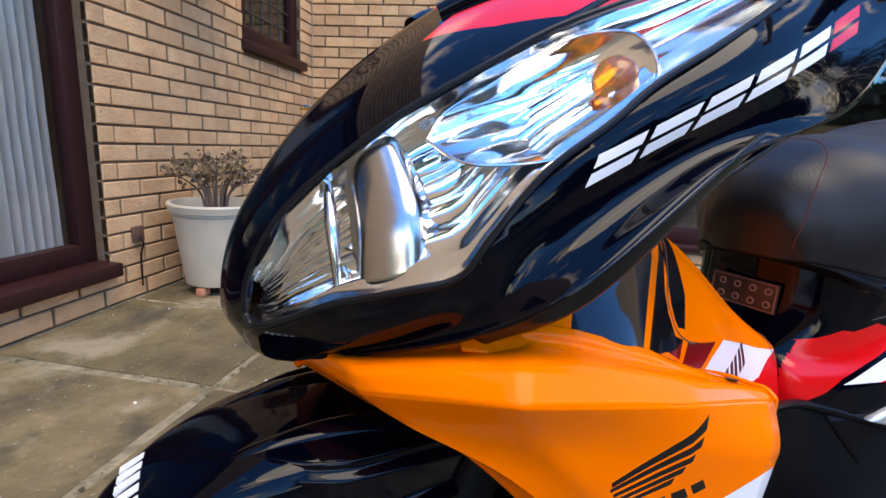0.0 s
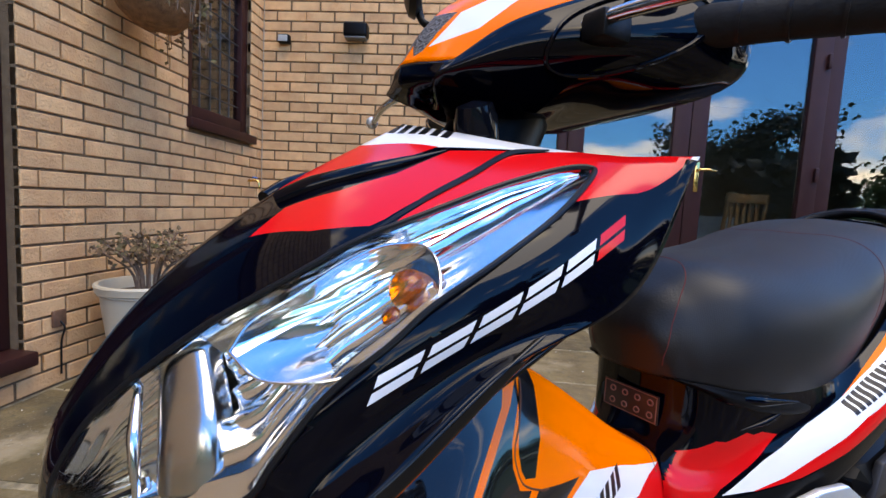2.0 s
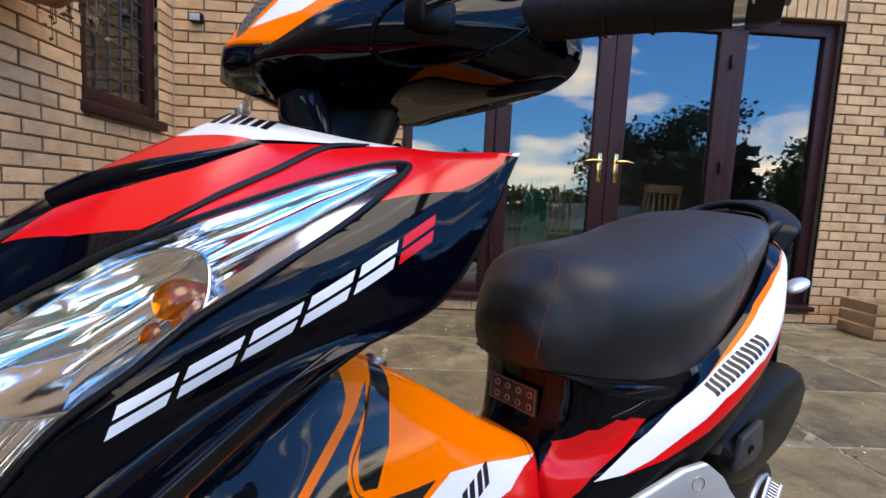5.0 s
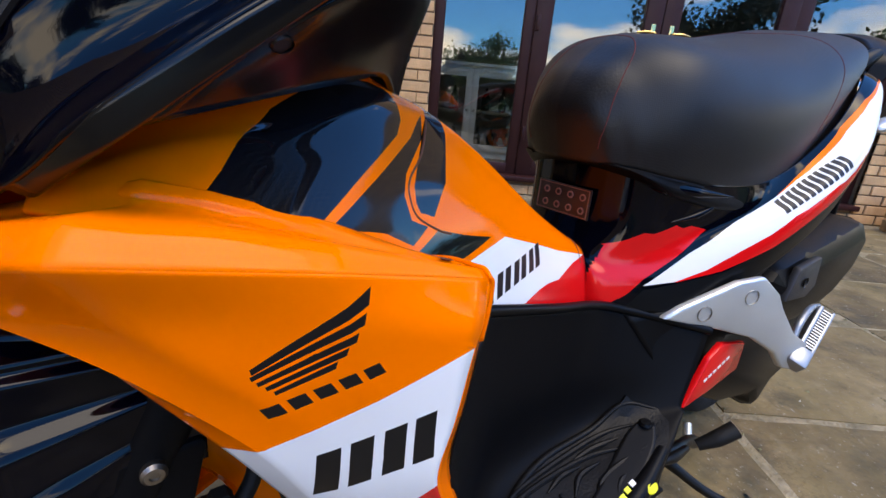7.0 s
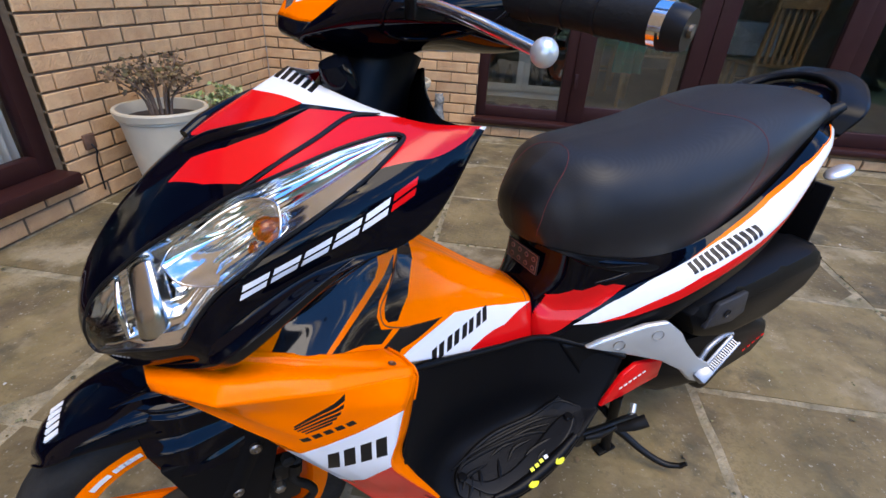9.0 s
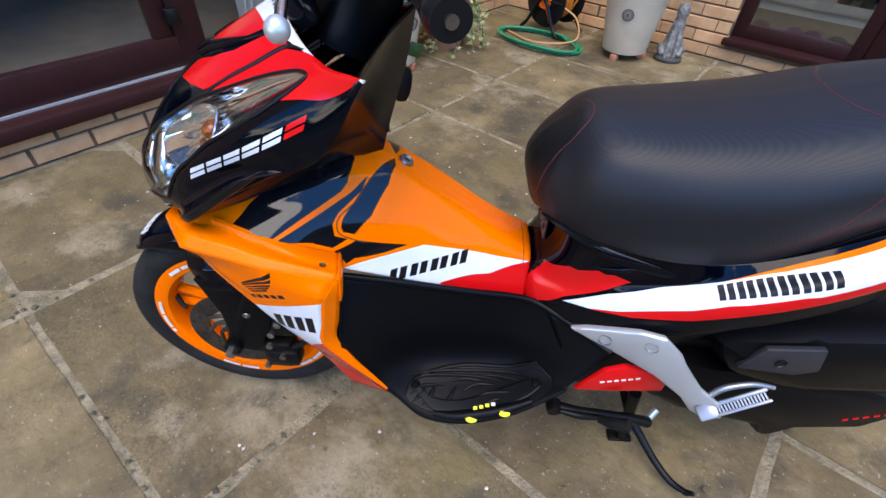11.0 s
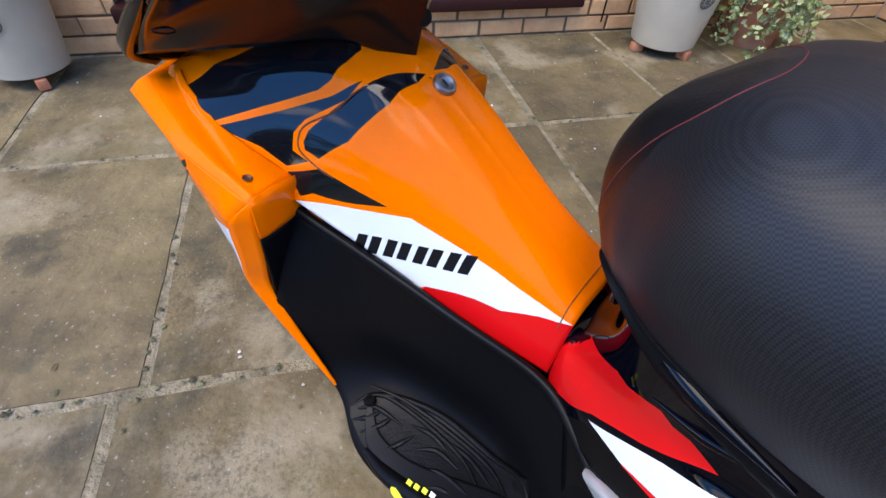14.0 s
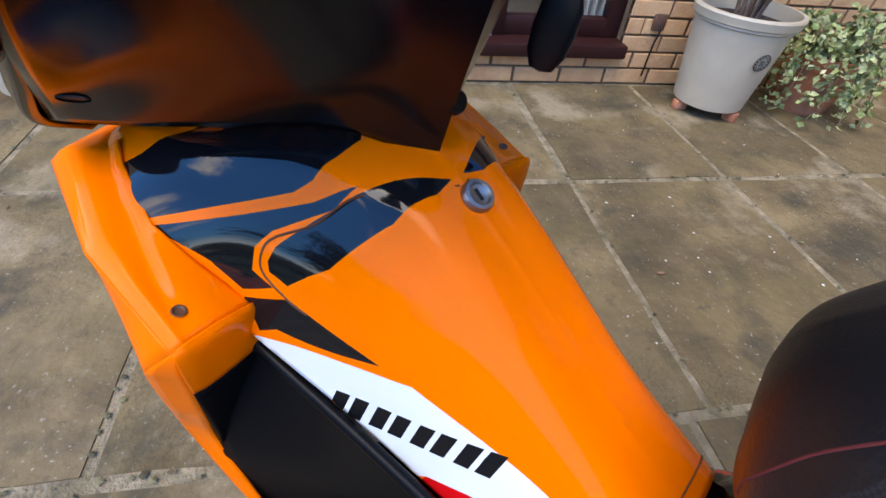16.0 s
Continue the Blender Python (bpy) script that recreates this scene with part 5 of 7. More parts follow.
for s in (-1, 1):
    # rounded end of the shelf, and the return flange down to the foot of the leg shield
    e0 = [(0.303, s * 0.196, 0.588), (0.3035, s * 0.189, 0.592), (0.302, s * 0.181, 0.5915), (0.298, s * 0.160, 0.590), (0.2915, s * 0.133, 0.583)]
    e1 = [(0.3055, s * 0.1965, 0.583), (0.3065, s * 0.189, 0.5845), (0.306, s * 0.181, 0.584), (0.3015, s * 0.159, 0.583), (0.2935, s * 0.132, 0.577)]
    e2 = [(0.305, s * 0.1965, 0.565), (0.306, s * 0.189, 0.565), (0.305, s * 0.181, 0.565), (0.300, s * 0.158, 0.564), (0.292, s * 0.132, 0.560)]
    e3 = [(0.303, s * 0.1955, 0.542), (0.303, s * 0.189, 0.541), (0.302, s * 0.181, 0.540), (0.297, s * 0.158, 0.538), (0.2895, s * 0.133, 0.536)]
    part("fairing_end", sheet([e0, e1, e2, e3], 18, 16, s > 0), ORANGE, scooter, thick=0.003)
    flange = [[(0.303, s * 0.196, 0.588), (0.3055, s * 0.1965, 0.583)], [(0.288, s * 0.212, 0.568), (0.305, s * 0.1965, 0.565)], [(0.281, s * 0.214, 0.550), (0.303, s * 0.1955, 0.542)], [(0.274, s * 0.212, 0.501), (0.297, s * 0.195, 0.497)], [(0.267, s * 0.209, 0.452), (0.289, s * 0.194, 0.446)], [(0.297, s * 0.201, 0.392), (0.310, s * 0.190, 0.389)], [(0.333, s * 0.191, 0.329), (0.341, s * 0.185, 0.328)], [(0.370, s * 0.181, 0.265), (0.373, s * 0.180, 0.264)]]
    part("fairing_inside", sheet([e3, [tuple(Vector((0.290, s * 0.192, 0.440)).lerp(Vector((0.289, s * 0.138, 0.520)), k / 4)) for k in range(5)]], 6, 16, s > 0), PLASTIC, scooter, thick=0.003)
    part("fairing_flange", sheet(flange, 50, 4, s > 0, straight=True), ORANGE, scooter, "orange rear edge of the leg shield", thick=0.003)
    at = Matrix.Translation((0.281, s * 0.1785, 0.5985)) @ pose(0, 0, 0, s * 8, 14, 0)
    part("screw", moved(turned([(0.0, -0.001), (0.0028, -0.0008), (0.0042, 0.0006), (0.0052, 0.0004)], 16), at), mat("rusty screw", (0.16, 0.07, 0.035), 0.5, metal=0.6), scooter)

# black step-through panels
p0 = [(0.290, -0.140, 0.537), (0.390, -0.1225, 0.511), (0.500, -0.1055, 0.482), (0.602, -0.092, 0.458), (0.662, -0.116, 0.444), (0.745, -0.172, 0.425)]
p1 = [(0.288, -0.192, 0.446), (0.400, -0.128, 0.410), (0.500, -0.108, 0.390), (0.590, -0.105, 0.378), (0.650, -0.130, 0.376), (0.720, -0.178, 0.380)]
p2 = [(0.325, -0.186, 0.328), (0.410, -0.124, 0.296), (0.500, -0.112, 0.290), (0.585, -0.118, 0.297), (0.640, -0.145, 0.317), (0.692, -0.184, 0.338)]
p3 = [(0.368, -0.181, 0.264), (0.430, -0.213, 0.253), (0.510, -0.222, 0.259), (0.590, -0.215, 0.281), (0.645, -0.203, 0.306), (0.690, -0.190, 0.330)]
p4 = [(0.380, -0.170, 0.235), (0.440, -0.195, 0.225), (0.510, -0.200, 0.230), (0.590, -0.190, 0.250), (0.645, -0.180, 0.275), (0.690, -0.175, 0.300)]
MAT_RUBBER = mat("moulded mat rubber", (0.0045, 0.0045, 0.005), 0.40, spec=0.16, bump=0.12, bump_scale=300)
MAT_SMOOTH = mat("smooth strap rubber", (0.005, 0.005, 0.0055), 0.42, spec=0.18, fine=0.05, bump=0.04, bump_scale=500)
PANEL = skin([p0, p1, p2, p3, p4])
for s in (-1, 1):
    rows = [[(x, -s * y, z) for x, y, z in r] for r in (p0, p1, p2, p3, p4)]
    panel = part("step_panel", sheet(rows, 40, 50, s < 0), PLASTIC, scooter, "textured black step-through panel", thick=0.003)
    part("panel_rim", tube([(x, y, z + 0.002) for x, y, z in rows[0]], 0.0058, 12, 40), SATIN, panel)
    # moulded foot mat with ribs
    outline = [(0.396, 0.186), (0.400, 0.166), (0.414, 0.150), (0.450, 0.1310), (0.510, 0.1180), (0.590, 0.1225), (0.640, 0.1330), (0.668, 0.165), (0.664, 0.186), (0.645, 0.198), (0.590, 0.209), (0.510, 0.216), (0.440, 0.208), (0.404, 0.194)]
    outline = [(a[0] + (b[0] - a[0]) * j / 5, a[1] + (b[1] - a[1]) * j / 5) for a, b in zip(outline, outline[1:] + outline[:1]) for j in range(5)]
    low = laid(PANEL, [(x, s * y, 1) for x, y in outline], (0, 0, -1), 0.0005)
    bm = bmesh.new()
    mid = bm.verts.new(laid(PANEL, [(0.515, s * 0.168, 1)], (0, 0, -1), 0.005)[0])
    rings = []
    for f in (0.3, 0.55, 0.75, 0.9, 1.0):
        rings.append([bm.verts.new(p) for p in laid(PANEL, [(0.515 + f * (x - 0.515), s * (0.168 + f * (y - 0.168)), 1) for x, y in outline], (0, 0, -1), 0.0045)])
    rings.append([bm.verts.new(p) for p in low])
    for a in range(len(outline)):
        b = (a + 1) % len(outline)
        bm.faces.new((mid, rings[0][a], rings[0][b]))
        for inner_ring, outer_ring in zip(rings, rings[1:]):
            bm.faces.new((inner_ring[a], outer_ring[a], outer_ring[b], inner_ring[b]))
    bmesh.ops.recalc_face_normals(bm, faces=bm.faces[:])
    foot_mat = part("foot_mat", bm, MAT_RUBBER, panel, "black rubber foot mat with raised ribs", angle=25)
    ribs = ([(0.400, 0.165), (0.430, 0.145), (0.50, 0.140), (0.57, 0.150), (0.625, 0.185)], [(0.405, 0.182), (0.425, 0.165), (0.47, 0.160)], [(0.43, 0.20), (0.445, 0.178), (0.452, 0.158)], [(0.465, 0.212), (0.480, 0.185), (0.492, 0.16)], [(0.515, 0.200), (0.545, 0.178), (0.59, 0.178), (0.615, 0.190)], [(0.535, 0.210), (0.56, 0.192), (0.585, 0.190)], [(0.505, 0.172), (0.53, 0.158), (0.565, 0.16)], [(0.40, 0.150), (0.45, 0.134), (0.53, 0.130), (0.60, 0.138), (0.645, 0.165)], [(0.41, 0.195), (0.425, 0.18), (0.435, 0.162)], [(0.53, 0.14), (0.57, 0.142), (0.61, 0.155)], [(0.60, 0.200), (0.61, 0.186), (0.64, 0.186)], [(0.48, 0.152), (0.51, 0.146), (0.54, 0.15)])
    for rib in ribs:
        part("mat_rib", tube(laid(PANEL, [(x, s * y, 1) for x, y in rib], (0, 0, -1), 0.0055), [0.001, 0.0038, 0.0038, 0.001], 8, 20), MAT_RUBBER, foot_mat)
    border = laid(PANEL, [(0.398, s * 0.184, 1), (0.403, s * 0.165, 1), (0.417, s * 0.150, 1), (0.452, s * 0.1315, 1), (0.510, s * 0.1190, 1), (0.590, s * 0.1235, 1), (0.636, s * 0.134, 1), (0.666, s * 0.164, 1)], (0, 0, -1), 0.003)
    part("mat_border", tube(border, [0.002, 0.0045, 0.0045, 0.002], 10, 40), MAT_RUBBER, foot_mat, "raised border of the mat")
    # smooth strap that holds the guard, from stud to stud
    edge_in = [(0.408, 0.158), (0.428, 0.172), (0.455, 0.186), (0.500, 0.188), (0.545, 0.178), (0.585, 0.166), (0.622, 0.158), (0.642, 0.160)]
    edge_out = [(0.412, 0.170), (0.430, 0.190), (0.455, 0.208), (0.505, 0.213), (0.550, 0.210), (0.590, 0.204), (0.628, 0.192), (0.650, 0.176)]
    strap = [laid(PANEL, [(a[0] + (b[0] - a[0]) * j / 4, s * (a[1] + (b[1] - a[1]) * j / 4), 1) for j in range(5)], (0, 0, -1), 0.0085) for a, b in zip(edge_in, edge_out)]
    part("guard_strap", sheet(strap, 30, 8, s > 0), MAT_SMOOTH, foot_mat, "smooth black strap over the mat", thick=0.003)
    for x, y in ((0.412, 0.164), (0.642, 0.168)):
        part("mat_stud", moved(turned([(0.0, 0.004), (0.007, 0.0035), (0.009, 0.0)], 16), Matrix.Translation(laid(PANEL, [(x, s * y, 1)], (0, 0, -1), 0.0088)[0])), SATIN, foot_mat)
    edge = laid(PANEL, [(0.452, s * 0.211, 1), (0.500, s * 0.216, 1), (0.575, s * 0.210, 1), (0.632, s * 0.200, 1)], (0, 0, -1), 0.004)
    slider = part("foot_guard", tube(edge, [0.006, 0.011, 0.012, 0.007], 12, 24), SATIN, panel, "black plastic guard with yellow dots")
    for x, y, z in ((0.522, 0.2265, 0.2715), (0.581, 0.2195, 0.2885)):
        part("guard_dot", moved(turned([(0.0, 0.0018), (0.006, 0.0015), (0.0072, 0.0)], 18), Matrix.Translation((x, s * y, z)) @ pose(0, 0, 0, s * -45, 0, 0) @ Matrix.Diagonal((1.5, 0.9, 1, 1))), YELLOW, slider)
    for k in range(4):
        at = laid(PANEL, [(0.532 + k * 0.011, s * (0.207 - 0.0012 * k), 1)], (0, 0, -1), 0.0175)[0]
        part("guard_mark", moved(box(-0.0036, 0.0036, -0.003, 0.003, -0.001, 0.001), Matrix.Translation(at) @ pose(0, 0, 0, s * -22, -14, 0)), YELLOW if k < 3 else PALE, slider, smooth=False)
part("belly_pan", box(0.31, 0.70, -0.15, 0.15, 0.20, 0.26, 0.03, 4), PLASTIC, scooter, "black belly pan")

# body under the seat and rear side covers: rows from the seat down, each from the front round to the tail
k0 = [(0.625, 0, 0.640), (0.632, -0.050, 0.640), (0.660, -0.100, 0.632), (0.750, -0.135, 0.618), (0.880, -0.150, 0.628), (1.030, -0.155, 0.700), (1.190, -0.130, 0.786), (1.285, -0.085, 0.808)]
k1 = [(0.628, 0, 0.575), (0.634, -0.050, 0.570), (0.660, -0.098, 0.565), (0.750, -0.130, 0.562), (0.880, -0.168, 0.606), (1.030, -0.182, 0.690), (1.190, -0.152, 0.774), (1.288, -0.112, 0.798)]
k2 = [(0.612, 0, 0.528), (0.612, -0.046, 0.520), (0.640, -0.085, 0.515), (0.730, -0.132, 0.532), (0.870, -0.184, 0.590), (1.020, -0.202, 0.674), (1.190, -0.164, 0.757), (1.292, -0.124, 0.778)]
k3 = [(0.606, 0, 0.500), (0.604, -0.062, 0.495), (0.635, -0.095, 0.485), (0.720, -0.140, 0.500), (0.865, -0.192, 0.562), (1.020, -0.206, 0.647), (1.190, -0.164, 0.733), (1.294, -0.124, 0.752)]
k4 = [(0.606, 0, 0.450), (0.603, -0.072, 0.450), (0.640, -0.105, 0.445), (0.730, -0.155, 0.462), (0.860, -0.185, 0.510), (1.020, -0.195, 0.595), (1.190, -0.157, 0.692), (1.290, -0.112, 0.722)]
body = sheet([k0, k1, k2, k3, k4], 40, 90, True)
TOP_LINE = [(0.660, 0.4835), (0.722, 0.526), (0.793, 0.567), (0.860, 0.600), (0.930, 0.636), (1.030, 0.694), (1.120, 0.741), (1.190, 0.772), (1.300, 0.802)]
WHITE_LOW = [(0.700, 0.4905), (0.740, 0.506), (0.790, 0.534), (0.830, 0.555), (0.870, 0.580), (0.890, 0.589), (0.948, 0.621), (0.965, 0.627), (1.029, 0.664), (1.050, 0.671), (1.109, 0.706), (1.180, 0.743), (1.262, 0.776)]
RED_LOW = [(0.700, 0.4895), (0.760, 0.505), (0.835, 0.536), (0.939, 0.592), (1.030, 0.642), (1.120, 0.687), (1.190, 0.722), (1.300, 0.752)]
lined = lambda line, up: [(x, z + up) for x, z in line]  # noqa: E731
body_side = lambda f: f.calc_center_median().y < -0.09  # noqa: E731
region(body, TOP_LINE[3:] + [(x, z + 0.0040 - 0.001 * min(max((x - 0.95) / 0.12, 0), 1)) for x, z in TOP_LINE[:2:-1]][:-1], 3, (0, 2), body_side)
region(body, RED_LOW + WHITE_LOW[::-1], 1, (0, 2), body_side)
region(body, TOP_LINE + WHITE_LOW[::-1], 2, (0, 2), body_side)
RED_K = [(0.600, 0.524), (0.612, 0.524), (0.640, 0.538), (0.660, 0.551), (0.672, 0.550), (0.700, 0.562), (0.712, 0.558), (0.725, 0.561), (0.750, 0.556), (0.703, 0.519), (0.660, 0.491), (0.640, 0.470), (0.600, 0.444)]
region(body, RED_K, 1, (0, 2), lambda f: f.calc_center_median().y < -0.064)
for poly in slanted((0.857, 0.5815), (0.986, 0.6485), 0.0125, 0.004, 6, 0.84):
    region(body, poly, 5, (0, 2), body_side)
BODY_LOW = [(0.62, 0.43), (0.66, 0.478), (0.70, 0.488), (0.76, 0.503), (0.835, 0.534), (0.939, 0.590), (1.03, 0.640), (1.12, 0.685), (1.19, 0.720), (1.33, 0.752), (1.33, 0.60), (1.0, 0.50), (0.75, 0.40)]
region(body, BODY_LOW, 4, (0, 2), body_side)
rear_body = part("rear_body", mirrored(body), [BLACK, RED, WHITE, ORANGE, SATIN, INK], scooter, "glossy black rear body with red, white and orange bands", thick=0.003)
for s in (-1, 1):
    m0 = [(x, -s * y, z) for x, y, z in k4[2:7]]
    m1 = [(0.700, s * 0.170, 0.340), (0.760, s * 0.160, 0.400), (0.880, s * 0.150, 0.450), (1.030, s * 0.140, 0.540), (1.200, s * 0.120, 0.660)]
    part("lower_body", sheet([m0, m1], 8, 40, s < 0), SATIN, scooter, "satin black lower body cover", thick=0.003)
    part("side_scoop", tube([(0.650, s * 0.086, 0.613), (0.672, s * 0.102, 0.611), (0.712, s * 0.121, 0.606), (0.778, s * 0.141, 0.600)], [0.003, 0.0105, 0.0085, 0.001], 16, 28), BLACK, rear_body, "glossy black scoop under the seat")
    part("scoop_edge", tube([(0.690, s * 0.112, 0.566), (0.730, s * 0.125, 0.577), (0.775, s * 0.139, 0.600)], [0.001, 0.005, 0.001], 10, 20), BLACK, rear_body)
LABEL_INK = mat("dull label print", (0.26, 0.13, 0.10), 0.4)
LABEL_GREY = mat("grey label film", (0.03, 0.018, 0.014), 0.3)
lab = part("warning_label", box(0.6255, 0.6285, -0.036, 0.054, 0.553, 0.594, 0.001), LABEL_GREY, scooter, "dark label with pale pictograms", at=Matrix.Translation((-0.0035, 0, 0)))
for y0, y1, z0, z1 in ((-0.034, 0.052, 0.5915, 0.5925), (-0.034, 0.052, 0.5545, 0.5555), (-0.034, -0.033, 0.5545, 0.5925), (0.051, 0.052, 0.5545, 0.5925)):
    part("label_line", box(0.6246, 0.6254, y0, y1, z0, z1), LABEL_INK, lab, smooth=False)
for k in range(8):
    y, z = -0.024 + (k % 4) * 0.0205, 0.582 if k < 4 else 0.564
    part("pictogram", moved(turned([(0.0030, 0.0), (0.0034, 0.0005), (0.0048, 0.0005), (0.0050, -0.001)], 10), Matrix.Translation((0.6245, y, z)) @ pose(0, 0, 0, 0, -90, 0)), LABEL_INK, lab)

# seat: rows from front to back, each from the middle to the lower edge
s0 = [(0.587, 0, 0.632), (0.588, -0.015, 0.632), (0.590, -0.028, 0.632), (0.593, -0.038, 0.632), (0.597, -0.046, 0.632), (0.603, -0.053, 0.632)]
s1 = [(0.573, 0, 0.690), (0.575, -0.022, 0.688), (0.579, -0.040, 0.682), (0.585, -0.052, 0.671), (0.592, -0.060, 0.656), (0.604, -0.066, 0.634)]
s2 = [(0.587, 0, 0.729), (0.588, -0.030, 0.723), (0.592, -0.053, 0.708), (0.598, -0.069, 0.687), (0.606, -0.077, 0.660), (0.616, -0.079, 0.632)]
s3 = [(0.614, 0, 0.757), (0.615, -0.040, 0.750), (0.617, -0.071, 0.730), (0.620, -0.089, 0.696), (0.624, -0.095, 0.662), (0.632, -0.091, 0.630)]
s4 = [(0.668, 0, 0.787), (0.668, -0.060, 0.780), (0.670, -0.104, 0.757), (0.672, -0.126, 0.715), (0.674, -0.128, 0.669), (0.681, -0.116, 0.621)]
s5 = [(0.780, 0, 0.797), (0.780, -0.070, 0.790), (0.780, -0.120, 0.768), (0.780, -0.150, 0.724), (0.782, -0.154, 0.668), (0.788, -0.140, 0.608)]
s6 = [(0.900, 0, 0.813), (0.900, -0.075, 0.805), (0.900, -0.125, 0.784), (0.900, -0.157, 0.742), (0.902, -0.162, 0.688), (0.905, -0.150, 0.626)]
s7 = [(1.020, 0, 0.838), (1.020, -0.075, 0.831), (1.020, -0.120, 0.815), (1.020, -0.150, 0.785), (1.022, -0.156, 0.744), (1.025, -0.148, 0.698)]
s8 = [(1.150, 0, 0.854), (1.150, -0.070, 0.848), (1.150, -0.110, 0.838), (1.150, -0.132, 0.820), (1.150, -0.138, 0.793), (1.150, -0.130, 0.764)]
s9 = [(1.285, 0, 0.852), (1.285, -0.050, 0.848), (1.282, -0.080, 0.842), (1.280, -0.100, 0.832), (1.278, -0.105, 0.818), (1.276, -0.100, 0.803)]
seat_rows = [s0, s1, s2, s3, s4, s5, s6, s7, s8, s9]
cushion = sheet(seat_rows, 80, 36, True)
region(cushion, [(0.560, 0.600), (0.610, 0.600), (0.597, 0.652), (0.600, 0.690), (0.612, 0.734), (0.632, 0.765), (0.651, 0.783), (0.657, 0.800), (0.540, 0.800), (0.540, 0.600)], 1)
seat = part("seat", mirrored(cushion), [SEAT, SEAT_SIDE], scooter, "black grained vinyl seat with red stitching", thick=0.01)
CUSHION = skin(seat_rows, 80, 40)
tray = [[r[-1], (r[-1][0] + 0.012 * k, r[-1][1] * (1 - 0.05 * k), r[-1][2] - 0.032 * k), (r[-1][0] + 0.012 * k, 0, r[-1][2] - 0.036 * k)] for r, k in zip(seat_rows, (0.05, 0.05, 0.1, 0.3, 0.8, 1, 1, 1, 1, 1))]
part("seat_base", mirrored(sheet(tray, 60, 16)), PLASTIC, seat, "black plastic base under the seat cushion", thick=0.002)
seam = [(0.597, -0.052, 0.652), (0.600, -0.054, 0.690), (0.612, -0.056, 0.734), (0.632, -0.050, 0.765), (0.651, -0.028, 0.783), (0.657, 0, 0.786)]
seam = [CUSHION.find_nearest(Vector(p))[0] for p in curve(seam + [(x, -y, z) for x, y, z in seam[-2::-1]], 60)]
part("front_stitching", tube(seam, 0.0007, 6), THREAD, seat, "line of red stitching")
seam = [(0.950, -0.158, 0.690), (0.985, -0.159, 0.745), (1.003, -0.155, 0.786), (1.006, -0.135, 0.826), (0.992, -0.090, 0.846), (0.975, -0.045, 0.826), (0.968, 0, 0.828)]
seam = [CUSHION.find_nearest(Vector(p))[0] for p in curve(seam + [(x, -y, z) for x, y, z in seam[-2::-1]], 60)]
part("rear_stitching", tube(seam, 0.0007, 6), THREAD, seat, "line of red stitching")

# handlebar cover, grips, levers, mirrors
h0 = [(0.224, 0, 0.966), (0.228, -0.020, 0.965), (0.235, -0.040, 0.963), (0.245, -0.055, 0.963)]
h1 = [(0.262, 0, 1.022), (0.266, -0.030, 1.017), (0.275, -0.060, 1.004), (0.285, -0.085, 0.996)]
h2 = [(0.320, 0, 1.060), (0.325, -0.050, 1.052), (0.335, -0.092, 1.036), (0.346, -0.132, 1.022)]
h3 = [(0.390, 0, 1.080), (0.395, -0.062, 1.078), (0.406, -0.122, 1.070), (0.420, -0.176, 1.056)]
h4 = [(0.460, 0, 1.085), (0.455, -0.070, 1.085), (0.450, -0.130, 1.080), (0.446, -0.186, 1.067)]
top = sheet([h0, h1, h2, h3, h4], 40, 30)
region(top, [(0.238, 0.979), (0.264, 1.012), (0.298, 1.032), (0.352, 1.062), (0.380, 1.074), (0.360, 1.058), (0.317, 1.034), (0.291, 1.014), (0.265, 0.991)], 1)
region(top, [(-0.031, 1.013), (0.004, 1.018), (0.004, 0.990), (-0.012, 0.972), (-0.020, 0.976)], 2, (1, 2))
MESH = mat("dark grille mesh", (0.11, 0.10, 0.09), 0.4, metal=0.3, bump=1.0, bump_scale=260)
part("bar_cover_top", mirrored(top), [ORANGE, WHITE, MESH], scooter, "orange handlebar cover with white flash", thick=0.003)
b0 = [r[-1] for r in (h0, h1, h2, h3, h4)]
b1 = [(0.233, -0.046, 0.948), (0.290, -0.102, 0.970), (0.350, -0.152, 0.976), (0.415, -0.186, 0.985), (0.450, -0.190, 1.000)]
b2 = [(0.248, -0.022, 0.936), (0.310, -0.062, 0.930), (0.360, -0.105, 0.945), (0.412, -0.152, 0.946), (0.450, -0.168, 0.952)]
b3 = [(0.262, 0, 0.932), (0.322, 0, 0.920), (0.380, 0, 0.925), (0.430, 0, 0.930), (0.460, 0, 0.940)]
bar_low = part("bar_cover_bottom", mirrored(sheet([b0, b1, b2, b3], 30, 40, True)), BLACK, scooter, "glossy black lower handlebar cover", thick=0.003)
part("bar_cover_rear", mirrored(sheet([[h4[0], h4[1], h4[2], h4[3]], [(0.470, 0, 1.01), (0.468, -0.07, 1.01), (0.462, -0.13, 1.01), (0.452, -0.19, 1.0)], [b3[4], (0.458, -0.08, 0.943), (0.454, -0.13, 0.947), b2[4]]], 12, 16)), SATIN, scooter, "satin black rear of the handlebar cover", thick=0.003)
part("bar_cover_nose", mirrored(sheet([h0, [(0.226, 0, 0.948), (0.229, -0.018, 0.947), (0.232, -0.034, 0.947), (0.233, -0.046, 0.948)], [(0.262, 0, 0.932), (0.257, -0.010, 0.933), (0.252, -0.016, 0.934), (0.248, -0.022, 0.936)]], 12, 12)), BLACK, scooter, "glossy black nose under the handlebar cover", thick=0.003)
part("steering_neck", tube([(0.31, 0, 0.86), (0.330, 0, 0.905), (0.345, 0, 0.94)], [0.062, 0.050, 0.050], 20), SATIN, scooter, "black steering neck")
